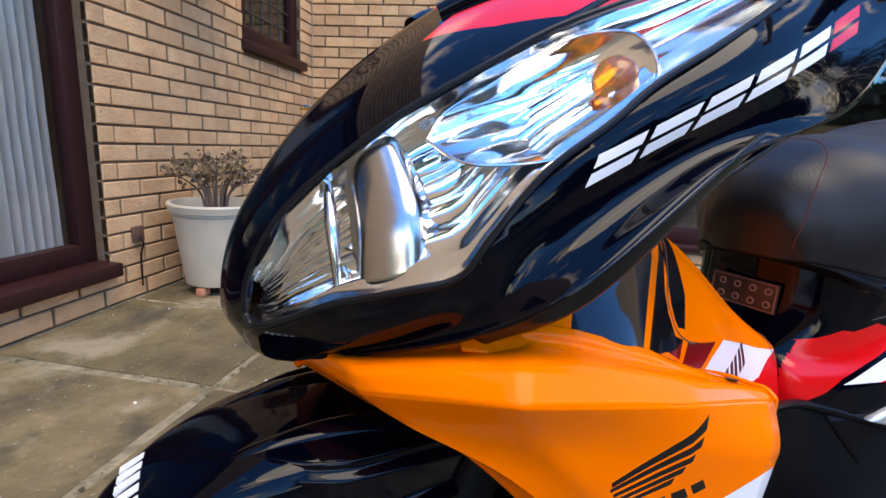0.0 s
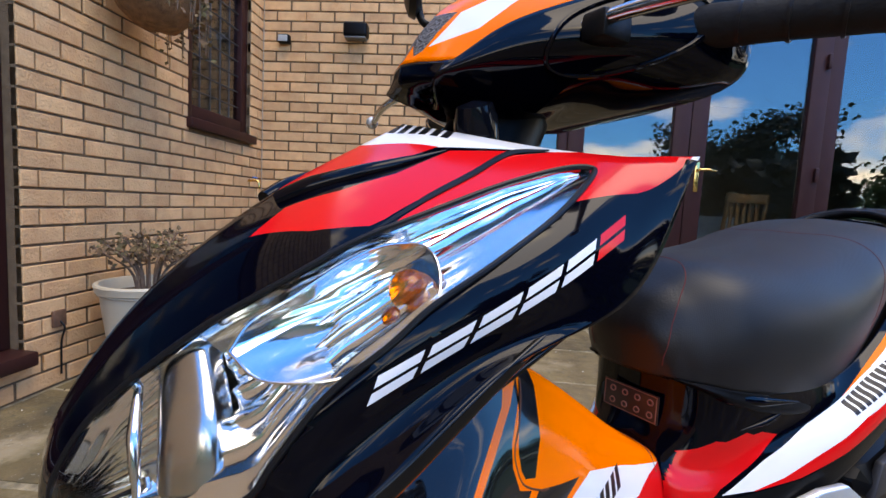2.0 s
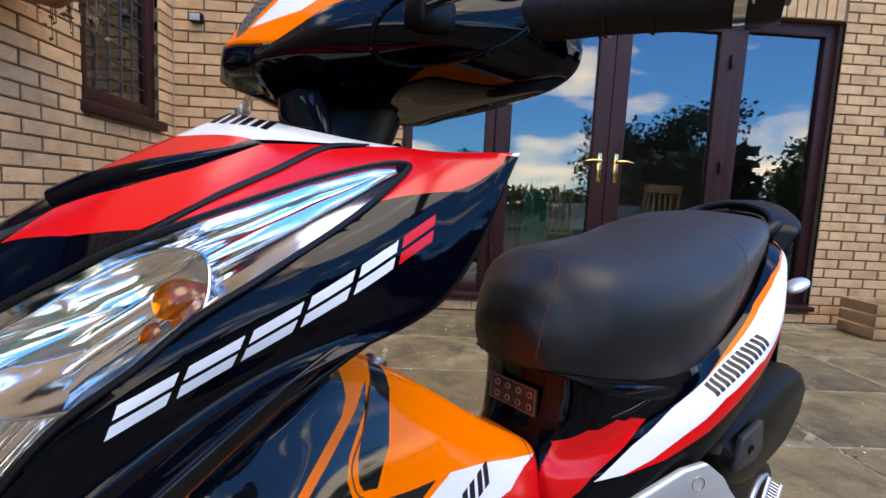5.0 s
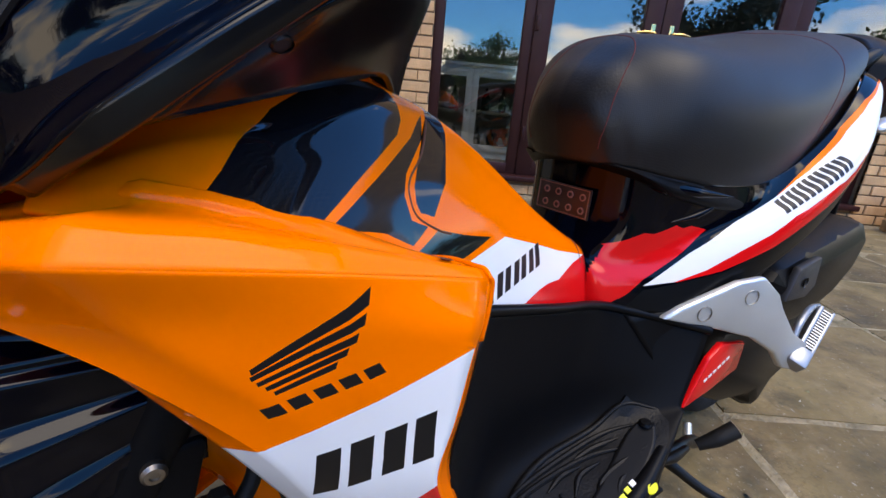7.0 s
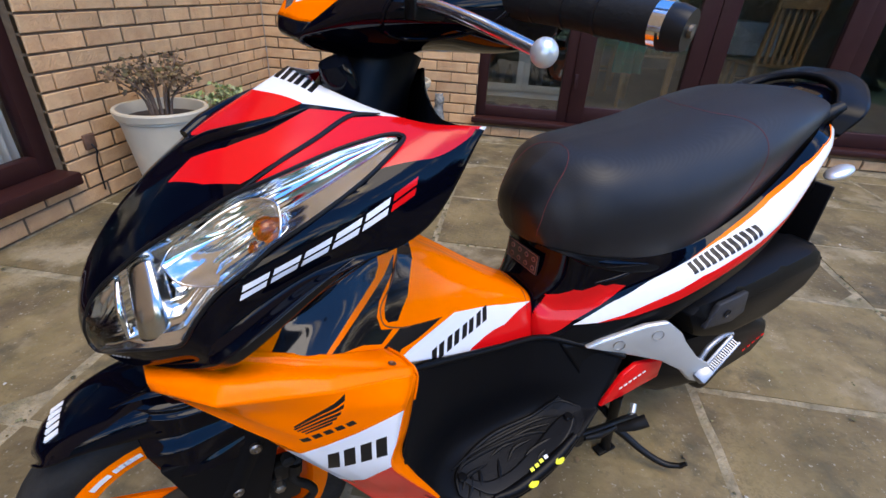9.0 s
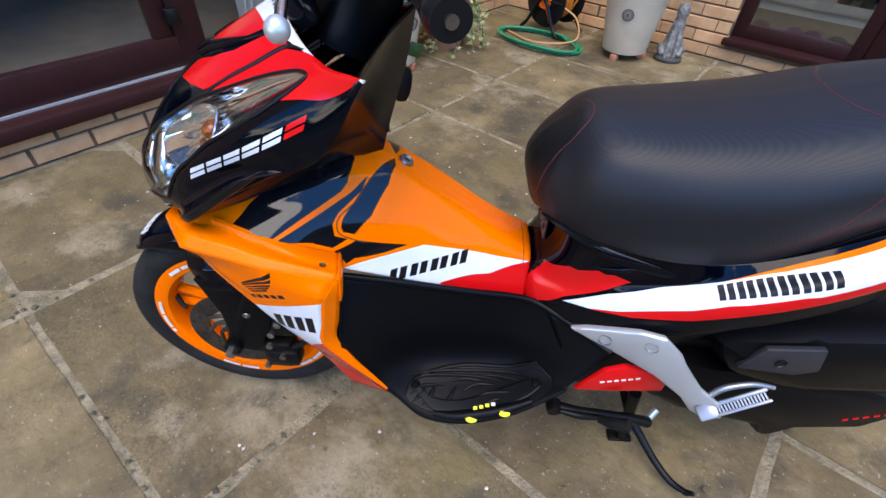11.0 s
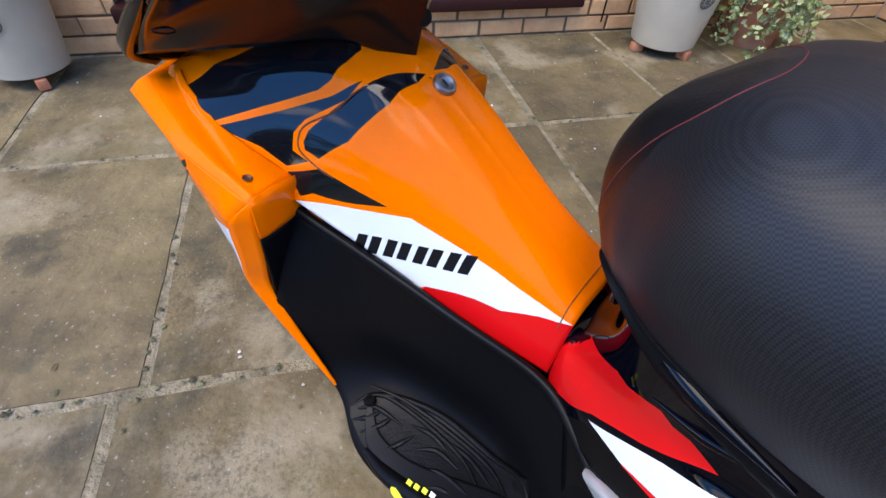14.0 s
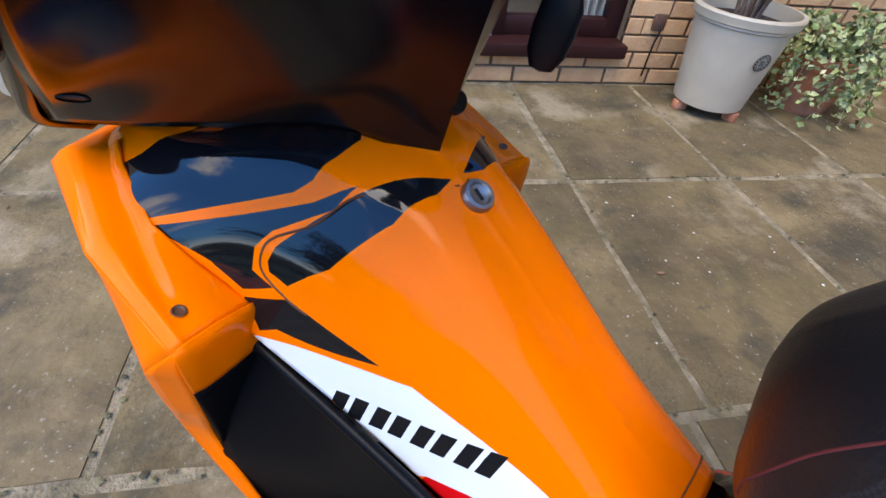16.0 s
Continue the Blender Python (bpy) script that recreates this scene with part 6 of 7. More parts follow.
LEVER = mat("polished alloy", (0.62, 0.62, 0.63), 0.16, metal=1.0, fine=0.08, bump_scale=60, var=0.08, scale=30)
LOWER = skin([b0, b1, b2, b3])
for s in (-1, 1):
    ring = [(0.352 + 0.052 * math.cos(q) + 0.008 * math.sin(q), s * 0.5, 0.986 + 0.031 * math.sin(q) + 0.010 * math.cos(q)) for q in np.linspace(0, 2 * math.pi, 33)]
    edge = laid(LOWER, ring, (0, -s, 0), 0.0005)
    part("lever_recess", tube(edge, 0.0022, 8, None, False), BLACK, bar_low)
    bm = bmesh.new()
    bm.faces.new([bm.verts.new(p) for p in laid(LOWER, ring[:-1], (0, -s, 0), 0.0012)])
    bmesh.ops.triangulate(bm, faces=bm.faces[:])
    part("recess_floor", bm, INK, bar_low, smooth=False)
    clamp = box(0.312, 0.345, -0.012, 0.012, 0.972, 0.994, 0.004)
    part("lever_clamp", moved(clamp, Matrix.Translation((0, s * 0.142, 0))), DARK_METAL, scooter)
    grip = part("grip", tube([(0.405, s * 0.165, 0.995), (0.425, s * 0.23, 0.990), (0.448, s * 0.303, 0.9845)], [0.0175, 0.0155, 0.0165], 24, 24), RUBBER, scooter, "black rubber handlebar grip")
    for k in range(3):
        c = Vector((0.405, s * 0.165, 0.995)).lerp(Vector((0.452, s * 0.315, 0.983)), 0.22 + 0.2 * k)
        d = Vector((0.047, s * 0.15, -0.012)).normalized()
        part("grip_ring", tube([c - 0.0012 * d, c + 0.0012 * d], 0.0170, 24), INK, grip)
    part("bar_end", tube([(0.450, s * 0.309, 0.9835), (0.453, s * 0.318, 0.983), (0.456, s * 0.327, 0.982)], [0.0172, 0.0172, 0.015], 24), INK, grip)
    part("end_screw", tube([(0.4555, s * 0.3265, 0.982), (0.4568, s * 0.3295, 0.9818)], 0.005, 12), STEEL, grip)
    part("bar_ring", tube([(0.4485, s * 0.303, 0.9845), (0.4515, s * 0.313, 0.9838)], 0.0176, 24), CHROME, grip)
    lever = part("lever", tube([(0.318, s * 0.130, 0.987), (0.320, s * 0.18, 0.986), (0.322, s * 0.25, 0.978), (0.333, s * 0.308, 0.966)], [0.0048, 0.0058, 0.0052, 0.0046], 14, 28), LEVER, scooter, "silver brake lever with ball end")
    part("lever_ball", moved(turned([(0.0094 * math.cos(q), 0.0098 * math.sin(q)) for q in np.linspace(-math.pi / 2, math.pi / 2, 15)], 28), Matrix.Translation((0.333, s * 0.313, 0.966))), SILVER, lever)
    boot = part("mirror_boot", tube([(0.412, s * 0.140, 1.066), (0.413, s * 0.141, 1.090), (0.414, s * 0.142, 1.122)], [0.0165, 0.0145, 0.012], 20), RUBBER, scooter, "black rubber mirror boot")
    stalk = [(0.414, s * 0.142, 1.118), (0.412, s * 0.148, 1.128), (0.398, s * 0.190, 1.131), (0.378, s * 0.228, 1.136), (0.370, s * 0.238, 1.152)]
    mirror = part("mirror", moved(turned([(0.0, -0.5), (0.30, -0.42), (0.46, -0.2), (0.5, 0.1), (0.40, 0.36), (0.0, 0.42)], 28), Matrix.Translation((0.362, s * 0.245, 1.168)) @ pose(0, 0, 0, 0, 90, s * -26) @ Matrix.Diagonal((0.105, 0.120, 0.032, 1))), INK, scooter, "black oval mirror housing")
    if s > 0:
        stalk = [(0.414, 0.142, 1.115), (0.405, 0.178, 1.108), (0.388, 0.222, 1.103), (0.375, 0.240, 1.112), (0.368, 0.243, 1.140)]
    part("mirror_stalk", tube(stalk, [0.009, 0.006, 0.0055, 0.0055, 0.0055], 12, 24), DARK_METAL, mirror)
# instrument hood
d0 = [(0.296, 0, 1.045), (0.299, -0.028, 1.043), (0.305, -0.050, 1.036)]
d1 = [(0.330, 0, 1.094), (0.333, -0.034, 1.086), (0.342, -0.060, 1.050)]
d2 = [(0.362, 0, 1.108), (0.366, -0.036, 1.100), (0.375, -0.066, 1.062)]
d3 = [(0.398, 0, 1.098), (0.402, -0.038, 1.092), (0.410, -0.070, 1.070)]
hood = part("instrument_hood", mirrored(sheet([d0, d1, d2, d3], 24, 16)), SMOKE, scooter, "dark glossy instrument hood", thick=0.003)
part("hood_trim", tube([(0.408, -0.071, 1.073), (0.400, -0.038, 1.095), (0.396, 0, 1.101), (0.400, 0.038, 1.095), (0.408, 0.071, 1.073)], 0.004, 10, 30), BLACK, hood)
part("cable_cover", moved(turned([(0.0, 0.02), (0.016, 0.016), (0.020, 0.0), (0.018, -0.02)], 20), Matrix.Translation((0.268, -0.062, 0.912)) @ pose(0, 0, 0, 10, -20, 0)), SMOKE, scooter, "dark moulded cable cover")

# ---- tail, rear wheel, drive ----
rear_wheel = wheel("rear_wheel", (1.285, 0.0, 0.245), 0.245, scooter)
bm = plate([(0.90, 0.462), (0.93, 0.492), (1.05, 0.503), (1.20, 0.516), (1.33, 0.532), (1.385, 0.515), (1.392, 0.470), (1.350, 0.405), (1.25, 0.362), (1.08, 0.352), (0.95, 0.392)], 0.12, 0.036)
airbox = part("air_filter_box", moved(bm, Matrix.Translation((0, -0.125, 0))), SATIN, scooter, "satin black air filter housing")
part("cover_panel", moved(plate([(0.945, 0.435), (0.97, 0.487), (1.06, 0.494), (1.075, 0.440), (1.04, 0.425)], 0.012, 0.003), Matrix.Translation((0, -0.186, 0))), mat("grey plastic", (0.022, 0.022, 0.025), 0.45, bump=0.05, bump_scale=600), airbox, "grey-black cover panel")
part("cover_hole", moved(turned([(0.0, 0.0), (0.008, 0.0), (0.009, 0.002)], 16), Matrix.Translation((1.002, -0.1935, 0.459)) @ LAY), INK, airbox)
bm = plate([(0.84, 0.33), (0.90, 0.372), (1.05, 0.355), (1.25, 0.335), (1.345, 0.300), (1.368, 0.245), (1.320, 0.190), (1.20, 0.170), (1.165, 0.135), (1.135, 0.132), (1.11, 0.175), (0.95, 0.215), (0.85, 0.27)], 0.09, 0.022)
drive = part("drive_case", moved(bm, Matrix.Translation((0, -0.105, 0))), SATIN, scooter, "black belt drive case")
for k in range(5):
    part("case_mark", moved(box(-0.005, 0.005, -0.0008, 0.0008, -0.0022, 0.0022), Matrix.Translation((1.265 + 0.016 * k, -0.1512, 0.232 + 0.007 * k)) @ pose(0, 0, 0, 0, -24, 0)), RED, drive, smooth=False)
part("engine_block", box(0.72, 1.02, -0.10, 0.12, 0.20, 0.40, 0.03, 3), DARK_METAL, scooter, "black engine block")
part("rear_mudguard", sheet([[(1.285 + 0.275 * math.cos(radians(q)), y, 0.245 + 0.275 * math.sin(radians(q))) for y in (-0.055, -0.03, 0, 0.03, 0.055)] for q in (100, 75, 50, 25, 5)], 24, 10), SATIN, scooter, "black rear mudguard", thick=0.003)
spring = [(1.184 + 0.055 * t + 0.020 * math.cos(44 * t), -0.085 + 0.020 * math.sin(44 * t), 0.445 + 0.080 * t) for t in np.linspace(0, 1, 110)]
shock = part("rear_shock", tube([(1.17, -0.085, 0.38), (1.275, -0.085, 0.60)], [0.012, 0.012], 12), DARK_METAL, scooter, "rear shock with red spring")
part("shock_collar", tube([(1.255, -0.085, 0.492), (1.300, -0.085, 0.505)], [0.016, 0.012], 12), BRASS, shock, "tan metal collar on the shock")
part("spring", tube(spring, 0.005, 8), RED, shock)
part("muffler", tube([(1.00, 0.14, 0.27), (1.10, 0.15, 0.30), (1.40, 0.165, 0.38), (1.46, 0.168, 0.40)], [0.03, 0.055, 0.055, 0.04], 20, 20), DARK_METAL, scooter, "black exhaust silencer")
v0 = [(1.270, 0, 0.846), (1.272, -0.060, 0.836), (1.278, -0.098, 0.806)]
v1 = [(1.360, 0, 0.858), (1.362, -0.060, 0.848), (1.365, -0.092, 0.808)]
v2 = [(1.440, 0, 0.850), (1.440, -0.035, 0.842), (1.435, -0.060, 0.812)]
part("tail_cover", mirrored(sheet([v0, v1, v2], 16, 14, True)), BLACK, scooter, "glossy black tail cover", thick=0.003)
part("tail_lamp", box(1.30, 1.42, -0.09, 0.09, 0.735, 0.800, 0.025, 4), TAIL_RED, scooter, "red tail lamp")
part("tail_underside", sheet([[(1.20, -0.145, 0.71), (1.20, 0, 0.68), (1.20, 0.145, 0.71)], [(1.33, -0.10, 0.755), (1.36, 0, 0.70), (1.33, 0.10, 0.755)], [(1.45, -0.06, 0.79), (1.46, 0, 0.75), (1.45, 0.06, 0.79)]], 12, 12), SATIN, scooter, "black tail underside", thick=0.003)
rail = [[(1.275, -0.112, 0.785), (1.280, -0.122, 0.781), (1.285, -0.134, 0.778)], [(1.285, -0.105, 0.825), (1.302, -0.126, 0.829), (1.322, -0.148, 0.828)], [(1.335, -0.075, 0.860), (1.370, -0.088, 0.865), (1.405, -0.098, 0.865)], [(1.360, -0.030, 0.875), (1.395, -0.040, 0.881), (1.430, -0.050, 0.883)], [(1.365, 0, 0.877), (1.400, 0, 0.884), (1.435, 0, 0.886)]]
part("grab_rail", mirrored(sheet(rail, 40, 8)), SATIN, scooter, "satin black passenger grab rail", thick=0.014)
for s in (-1, 1):
    part("rail_strut", tube([(1.255, s * 0.085, 0.790), (1.275, s * 0.100, 0.815), (1.300, s * 0.110, 0.832)], [0.018, 0.016, 0.012], 12, 10), DARK_METAL, scooter)
    bulb = turned([(math.cos(q), math.sin(q)) for q in np.linspace(-math.pi / 2, math.pi / 2, 11)], 18)
    part("rear_indicator", moved(bulb, Matrix.Translation((1.290, s * 0.160, 0.710)) @ pose(0, 0, 0, 0, -20, s * 10) @ Matrix.Diagonal((0.034, 0.020, 0.011, 1))), SILVER, scooter, "clear rear indicator with a bright lens")
part("plate_holder", box(1.50, 1.512, -0.09, 0.09, 0.44, 0.62, 0.004), PLASTIC, scooter, "black number plate holder")
part("plate_arm", sheet([[(1.38, -0.06, 0.72), (1.38, 0.06, 0.72)], [(1.46, -0.055, 0.66), (1.46, 0.055, 0.66)], [(1.505, -0.05, 0.60), (1.505, 0.05, 0.60)]], 12, 4, straight=True), SATIN, scooter, thick=0.02)

# ---- footpeg bracket, stand ----
bracket = [(0.678, 0.444), (0.700, 0.460), (0.772, 0.496), (0.806, 0.503), (0.836, 0.478), (0.850, 0.456), (0.884, 0.416), (0.922, 0.392), (0.928, 0.366), (0.905, 0.352), (0.884, 0.358), (0.862, 0.384), (0.815, 0.412), (0.762, 0.426)]
for s in (-1, 1):
    bm = plate(bracket, 0.012, 0.0035)
    for v in bm.verts:
        v.co.y = s * (abs(0.130 + 0.45 * min(v.co.x - 0.676, 0.15) + 0.38 * max(0, v.co.x - 0.826)) + s * v.co.y + 0.004)
    peg_bracket = part("footpeg_bracket", bm, SILVER, scooter, "silver alloy passenger footpeg bracket")
    for x, y, z in ((0.731, 0.164, 0.452), (0.793, 0.191, 0.475)):
        at = Matrix.Translation((x, s * y, z)) @ pose(0, 0, 0, 0, 0, s * 24) @ pose(0, 0, 0, s * 90, 0, 0)
        part("bolt", moved(turned([(0.0, -0.002), (0.004, -0.002), (0.0055, -0.006), (0.0085, -0.006), (0.0105, -0.004), (0.0105, 0.003)], 18), at @ Matrix.Diagonal((1, 1, -1, 1))), STEEL, peg_bracket)
        part("socket", moved(turned([(0.0, 0.0), (0.0046, 0.0), (0.0048, -0.001)], 6), at @ Matrix.Translation((0, 0, 0.0035))), INK, peg_bracket, smooth=False)
    turn = Matrix.Translation((0.905, s * 0.236, 0.374)) @ pose(0, 0, 0, 0, -36, s * -4) @ pose(0, 0, 0, s * 62, 0, 0)
    alloy = mat("worn alloy", (0.33, 0.34, 0.35), 0.42, metal=0.8, var=0.1, scale=40)
    peg = part("footpeg", moved(box(-0.004, 0.095, -0.013, 0.013, 0.003, 0.010, 0.003), turn), alloy, peg_bracket, "silver folded footpeg with rubber pad")
    part("peg_joint", moved(box(-0.016, 0.016, -0.013, 0.013, -0.014, 0.012, 0.004), turn), alloy, peg)
    part("peg_rail", tube([(0.900, s * 0.226, 0.402), (0.916, s * 0.224, 0.424), (0.955, s * 0.222, 0.437), (0.992, s * 0.222, 0.432)], [0.0050, 0.0055, 0.0048, 0.0040], 10, 16), alloy, peg, "silver upper rail of the footpeg")
    part("peg_pad", moved(box(0.014, 0.090, -0.010, 0.010, -0.008, 0.004, 0.002), turn), RUBBER, peg, "black rubber pad")
    part("peg_edge", moved(box(0.012, 0.094, -0.013, 0.013, -0.013, -0.008, 0.002), turn), alloy, peg)
    for k in range(15):
        part("peg_rib", moved(box(0.017 + k * 0.005, 0.0195 + k * 0.005, -0.0125, 0.0125, -0.0085, 0.0035), turn), alloy, peg, smooth=False)
    bm = plate([(0.704, 0.324), (0.744, 0.388), (0.775, 0.404), (0.800, 0.398), (0.858, 0.384), (0.858, 0.338), (0.780, 0.328)], 0.010, 0.003)
    red = part("lower_trim", moved(bm, Matrix.Translation((0, s * 0.178, 0))), RED, scooter, "red lower trim panel with pale print")
    for k in range(6):
        part("trim_mark", moved(box(-0.0045, 0.003, -0.0006, 0.0006, -0.0016, 0.0016), Matrix.Translation((0.748 + 0.0115 * k, s * 0.1836, 0.356 + 0.0035 * k)) @ pose(0, 0, 0, 0, -17, 0)), PALE, red, smooth=False)
stand = part("side_stand", tube([(0.690, -0.160, 0.222), (0.740, -0.163, 0.216), (0.800, -0.160, 0.205), (0.855, -0.150, 0.180), (0.905, -0.140, 0.150)], [0.013, 0.010, 0.009, 0.010, 0.012], 12, 30), DARK_METAL, scooter, "black steel side stand, folded up along the belly")
part("stand_spring", tube([(0.700, -0.172, 0.228), (0.740, -0.176, 0.222), (0.790, -0.172, 0.212)], [0.005, 0.008, 0.005], 10, 16), DARK_METAL, stand)
part("stand_pivot", moved(turned([(0.0, -0.012), (0.014, -0.012), (0.016, 0.0), (0.014, 0.012), (0.0, 0.012)], 16), Matrix.Translation((0.690, -0.160, 0.222)) @ LAY), DARK_METAL, stand)
part("stand_foot", tube([(0.772, -0.190, 0.240), (0.790, -0.206, 0.256), (0.812, -0.218, 0.271)], [0.008, 0.012, 0.013], 12, 10), RUBBER, stand, "black rubber end of the side stand")
part("stand_tip", tube([(0.908, -0.132, 0.140), (0.928, -0.116, 0.162)], 0.0075, 10), SILVER, stand, "bare metal stand tip")
centre = part("centre_stand", tube([(0.872, -0.105, 0.205), (0.886, -0.100, 0.120), (0.896, -0.098, 0.030), (0.900, -0.098, 0.008)], [0.013, 0.012, 0.012, 0.014], 12, 16), DARK_METAL, scooter, "black steel centre stand, set down on the paving")
part("stand_leg", tube([(0.872, 0.105, 0.205), (0.886, 0.100, 0.120), (0.896, 0.098, 0.030), (0.900, 0.098, 0.008)], [0.013, 0.012, 0.012, 0.014], 12, 16), DARK_METAL, centre)
for s in (-1, 1):
    part("stand_pad", moved(box(-0.030, 0.026, -0.014, 0.014, 0.0, 0.010, 0.004), Matrix.Translation((0.898, s * 0.098, -0.002))), DARK_METAL, centre)
part("stand_brace", tube([(0.884, -0.100, 0.120), (0.880, 0, 0.135), (0.884, 0.100, 0.120)], 0.010, 10, 12), DARK_METAL, centre)
part("stand_tang", tube([(0.900, -0.102, 0.085), (0.918, -0.125, 0.068), (0.948, -0.168, 0.040), (0.978, -0.208, 0.026), (1.006, -0.236, 0.034)], [0.011, 0.0095, 0.0085, 0.008, 0.006], 12, 24), DARK_METAL, centre, "curved foot lever of the centre stand")
part("tang_end", tube([(1.000, -0.230, 0.030), (1.010, -0.240, 0.046)], [0.007, 0.005], 10), DARK_METAL, centre)
fob = new("key_fob", finish("key_fob", moved(turned([(0.0, 0.5), (0.3, 0.46), (0.47, 0.25), (0.5, 0.0), (0.45, -0.28), (0.28, -0.46), (0.0, -0.5)], 28), Matrix.Diagonal((0.030, 0.012, 0.058, 1))), INK, True, 40))
fob.matrix_world = SCOOTER @ Matrix.Translation((0.372, 0.075, 0.765)) @ pose(0, 0, 0, 0, 8, 30)
tagged(fob, "black oval key fob hanging from the ignition key", "key fob")
part("chain", tube([(0, 0, 0.029), (-0.004, 0, 0.045), (-0.010, 0, 0.062)], 0.0022, 8, 10), CHROME, fob)
part("key_tag", moved(box(-0.012, 0.010, -0.0015, 0.0015, 0.045, 0.066, 0.001), pose(0, 0, 0, 0, 15, 0)), mat("green plastic tag", (0.05, 0.11, 0.02), 0.4), fob, "green plastic key tag")

# ---- pots, reel, statue and wall fittings ----
GLAZE = mat("cream glazed pot", (0.51, 0.445, 0.330), 0.42, var=0.10, scale=9, bump=0.05, bump_scale=40, second=(0.48, 0.41, 0.29))
TERRA = mat("terracotta", (0.50, 0.17, 0.075), 0.85, var=0.2, scale=20, bump=0.3, bump_scale=120, second=(0.42, 0.22, 0.14))
SOIL = mat("dark soil", (0.045, 0.03, 0.02), 0.95, var=0.4, scale=30, bump=1.0, bump_scale=80)
CREST = mat("dark crest print", (0.09, 0.085, 0.075), 0.7)
TWIG = mat("woody stem", (0.17, 0.11, 0.075), 0.9, var=0.3, scale=40)
DRY = mat("dry leaves", (0.20, 0.115, 0.062), 0.9, var=0.2, scale=30, island=0.45, second=(0.12, 0.115, 0.04))
IVY = mat("variegated ivy", (0.20, 0.26, 0.075), 0.6, var=0.2, scale=60, island=0.5, second=(0.55, 0.54, 0.30))
FOLIAGE = mat("dark foliage", (0.035, 0.042, 0.024), 0.7, var=0.3, scale=4, island=0.5)
FOLIAGE_B = mat("green foliage", (0.07, 0.12, 0.025), 0.7, var=0.3, scale=4, island=0.5)
COCO = mat("coco fibre", (0.23, 0.11, 0.046), 0.95, var=0.35, scale=40, bump=1.0, bump_scale=150)
STATUE = mat("weathered grey stone", (0.27, 0.265, 0.24), 0.85, var=0.7, scale=34, bump=0.5, bump_scale=110, second=(0.055, 0.052, 0.045))
HOSE = mat("green hose", (0.01, 0.24, 0.10), 0.4, var=0.1, scale=20)
REEL_ORANGE = mat("orange plastic", (0.85, 0.13, 0.01), 0.4, var=0.05, scale=10)


def leaf_bits(rng, places, size, bend=0.3):
    """Many small pointed leaves at the places, joined."""
    verts, faces = [], []
    for p in places:
        p = Vector(p)
        a = Vector((rng.uniform(-1, 1), rng.uniform(-1, 1), rng.uniform(-0.8, 0.8))).normalized()
        b = a.orthogonal().normalized()
        b = (b * math.cos(rng.uniform(0, 6)) + a.cross(b) * math.sin(rng.uniform(0, 6))).normalized()
        c = a.cross(b)
        s = size * rng.uniform(0.6, 1.35)
        k = len(verts)
        verts += [p, p + s * (0.45 * a + 0.36 * b), p + s * a - s * bend * c * 0.5, p + s * (0.45 * a - 0.36 * b)]
        faces += [(k, k + 1, k + 2, k + 3)]
    me = bpy.data.meshes.new("leaves")
    me.from_pydata([tuple(v) for v in verts], [], faces)
    bm = bmesh.new()
    bm.from_mesh(me)
    bpy.data.meshes.remove(me)
    return bm


def pot(at, rim, base, high, label, ring, group="garden pots"):
    """A glazed pot with a banded rim, a printed round crest and terracotta feet."""
    p = thing("plant_pot", label, "plant pot", at, group)
    f = 0.042
    prof = [(0.0, f), (base * 0.9, f), (base, f + 0.006), (base * 1.02, f + 0.02)]
    for k in range(1, 6):
        prof.append((base + (rim - 0.018 - base) * (k / 5) ** 0.9, f + 0.02 + (high - 0.075) * k / 5))
    prof += [(rim - 0.010, f + high - 0.048), (rim - 0.012, f + high - 0.042), (rim - 0.002, f + high - 0.036), (rim, f + high - 0.022), (rim + 0.004, f + high - 0.008), (rim, f + high), (rim - 0.016, f + high), (rim - 0.022, f + high - 0.02), (rim - 0.03, f + high - 0.07)]
    part("pot_body", turned(prof, 56), GLAZE, p)
    part("soil", turned([(0.0, f + high - 0.045), (rim * 0.5, f + high - 0.048), (rim - 0.024, f + high - 0.052)], 24), SOIL, p)
    for k in range(3):
        q = 2 * math.pi * k / 3 + 0.5
        foot = part("foot", moved(box(-0.028, 0.028, -0.02, 0.02, 0.0, f - 0.002, 0.007), Matrix.Translation((base * 0.85 * math.cos(q), base * 0.85 * math.sin(q), 0)) @ pose(0, 0, 0, 0, 0, math.degrees(q))), TERRA, p, "terracotta pot foot")
    if ring is not None:
        q = radians(ring)
        z = f + high * 0.60
        r = base + (rim - 0.018 - base) * 0.62 ** 0.9 + 0.006
        m = Matrix.Translation((r * math.cos(q), r * math.sin(q), z)) @ pose(0, 0, 0, 0, 90 - math.degrees(math.atan((rim - base) / high)) * -1, ring)
        crest = part("crest", moved(turned([(0.030, 0.0), (0.031, 0.002), (0.034, 0.002), (0.035, 0.0)], 32), m), CREST, p, "dark printed round crest")
        part("crest_ring", moved(turned([(0.020, 0.0), (0.0205, 0.002), (0.022, 0.002), (0.0225, 0.0)], 32), m), CREST, crest)
        for k in range(3):
            part("crest_bar", moved(box(-0.008 + 0.008 * k, -0.004 + 0.008 * k, -0.010, 0.010, -0.001, 0.002), m), CREST, crest, smooth=False)
        for k in range(14):
            a = 2 * math.pi * k / 14
            part("crest_dash", moved(box(0.0245, 0.0285, -0.003, 0.003, -0.001, 0.0018), m @ Matrix.Rotation(a, 4, "Z")), CREST, crest, smooth=False)
    return p


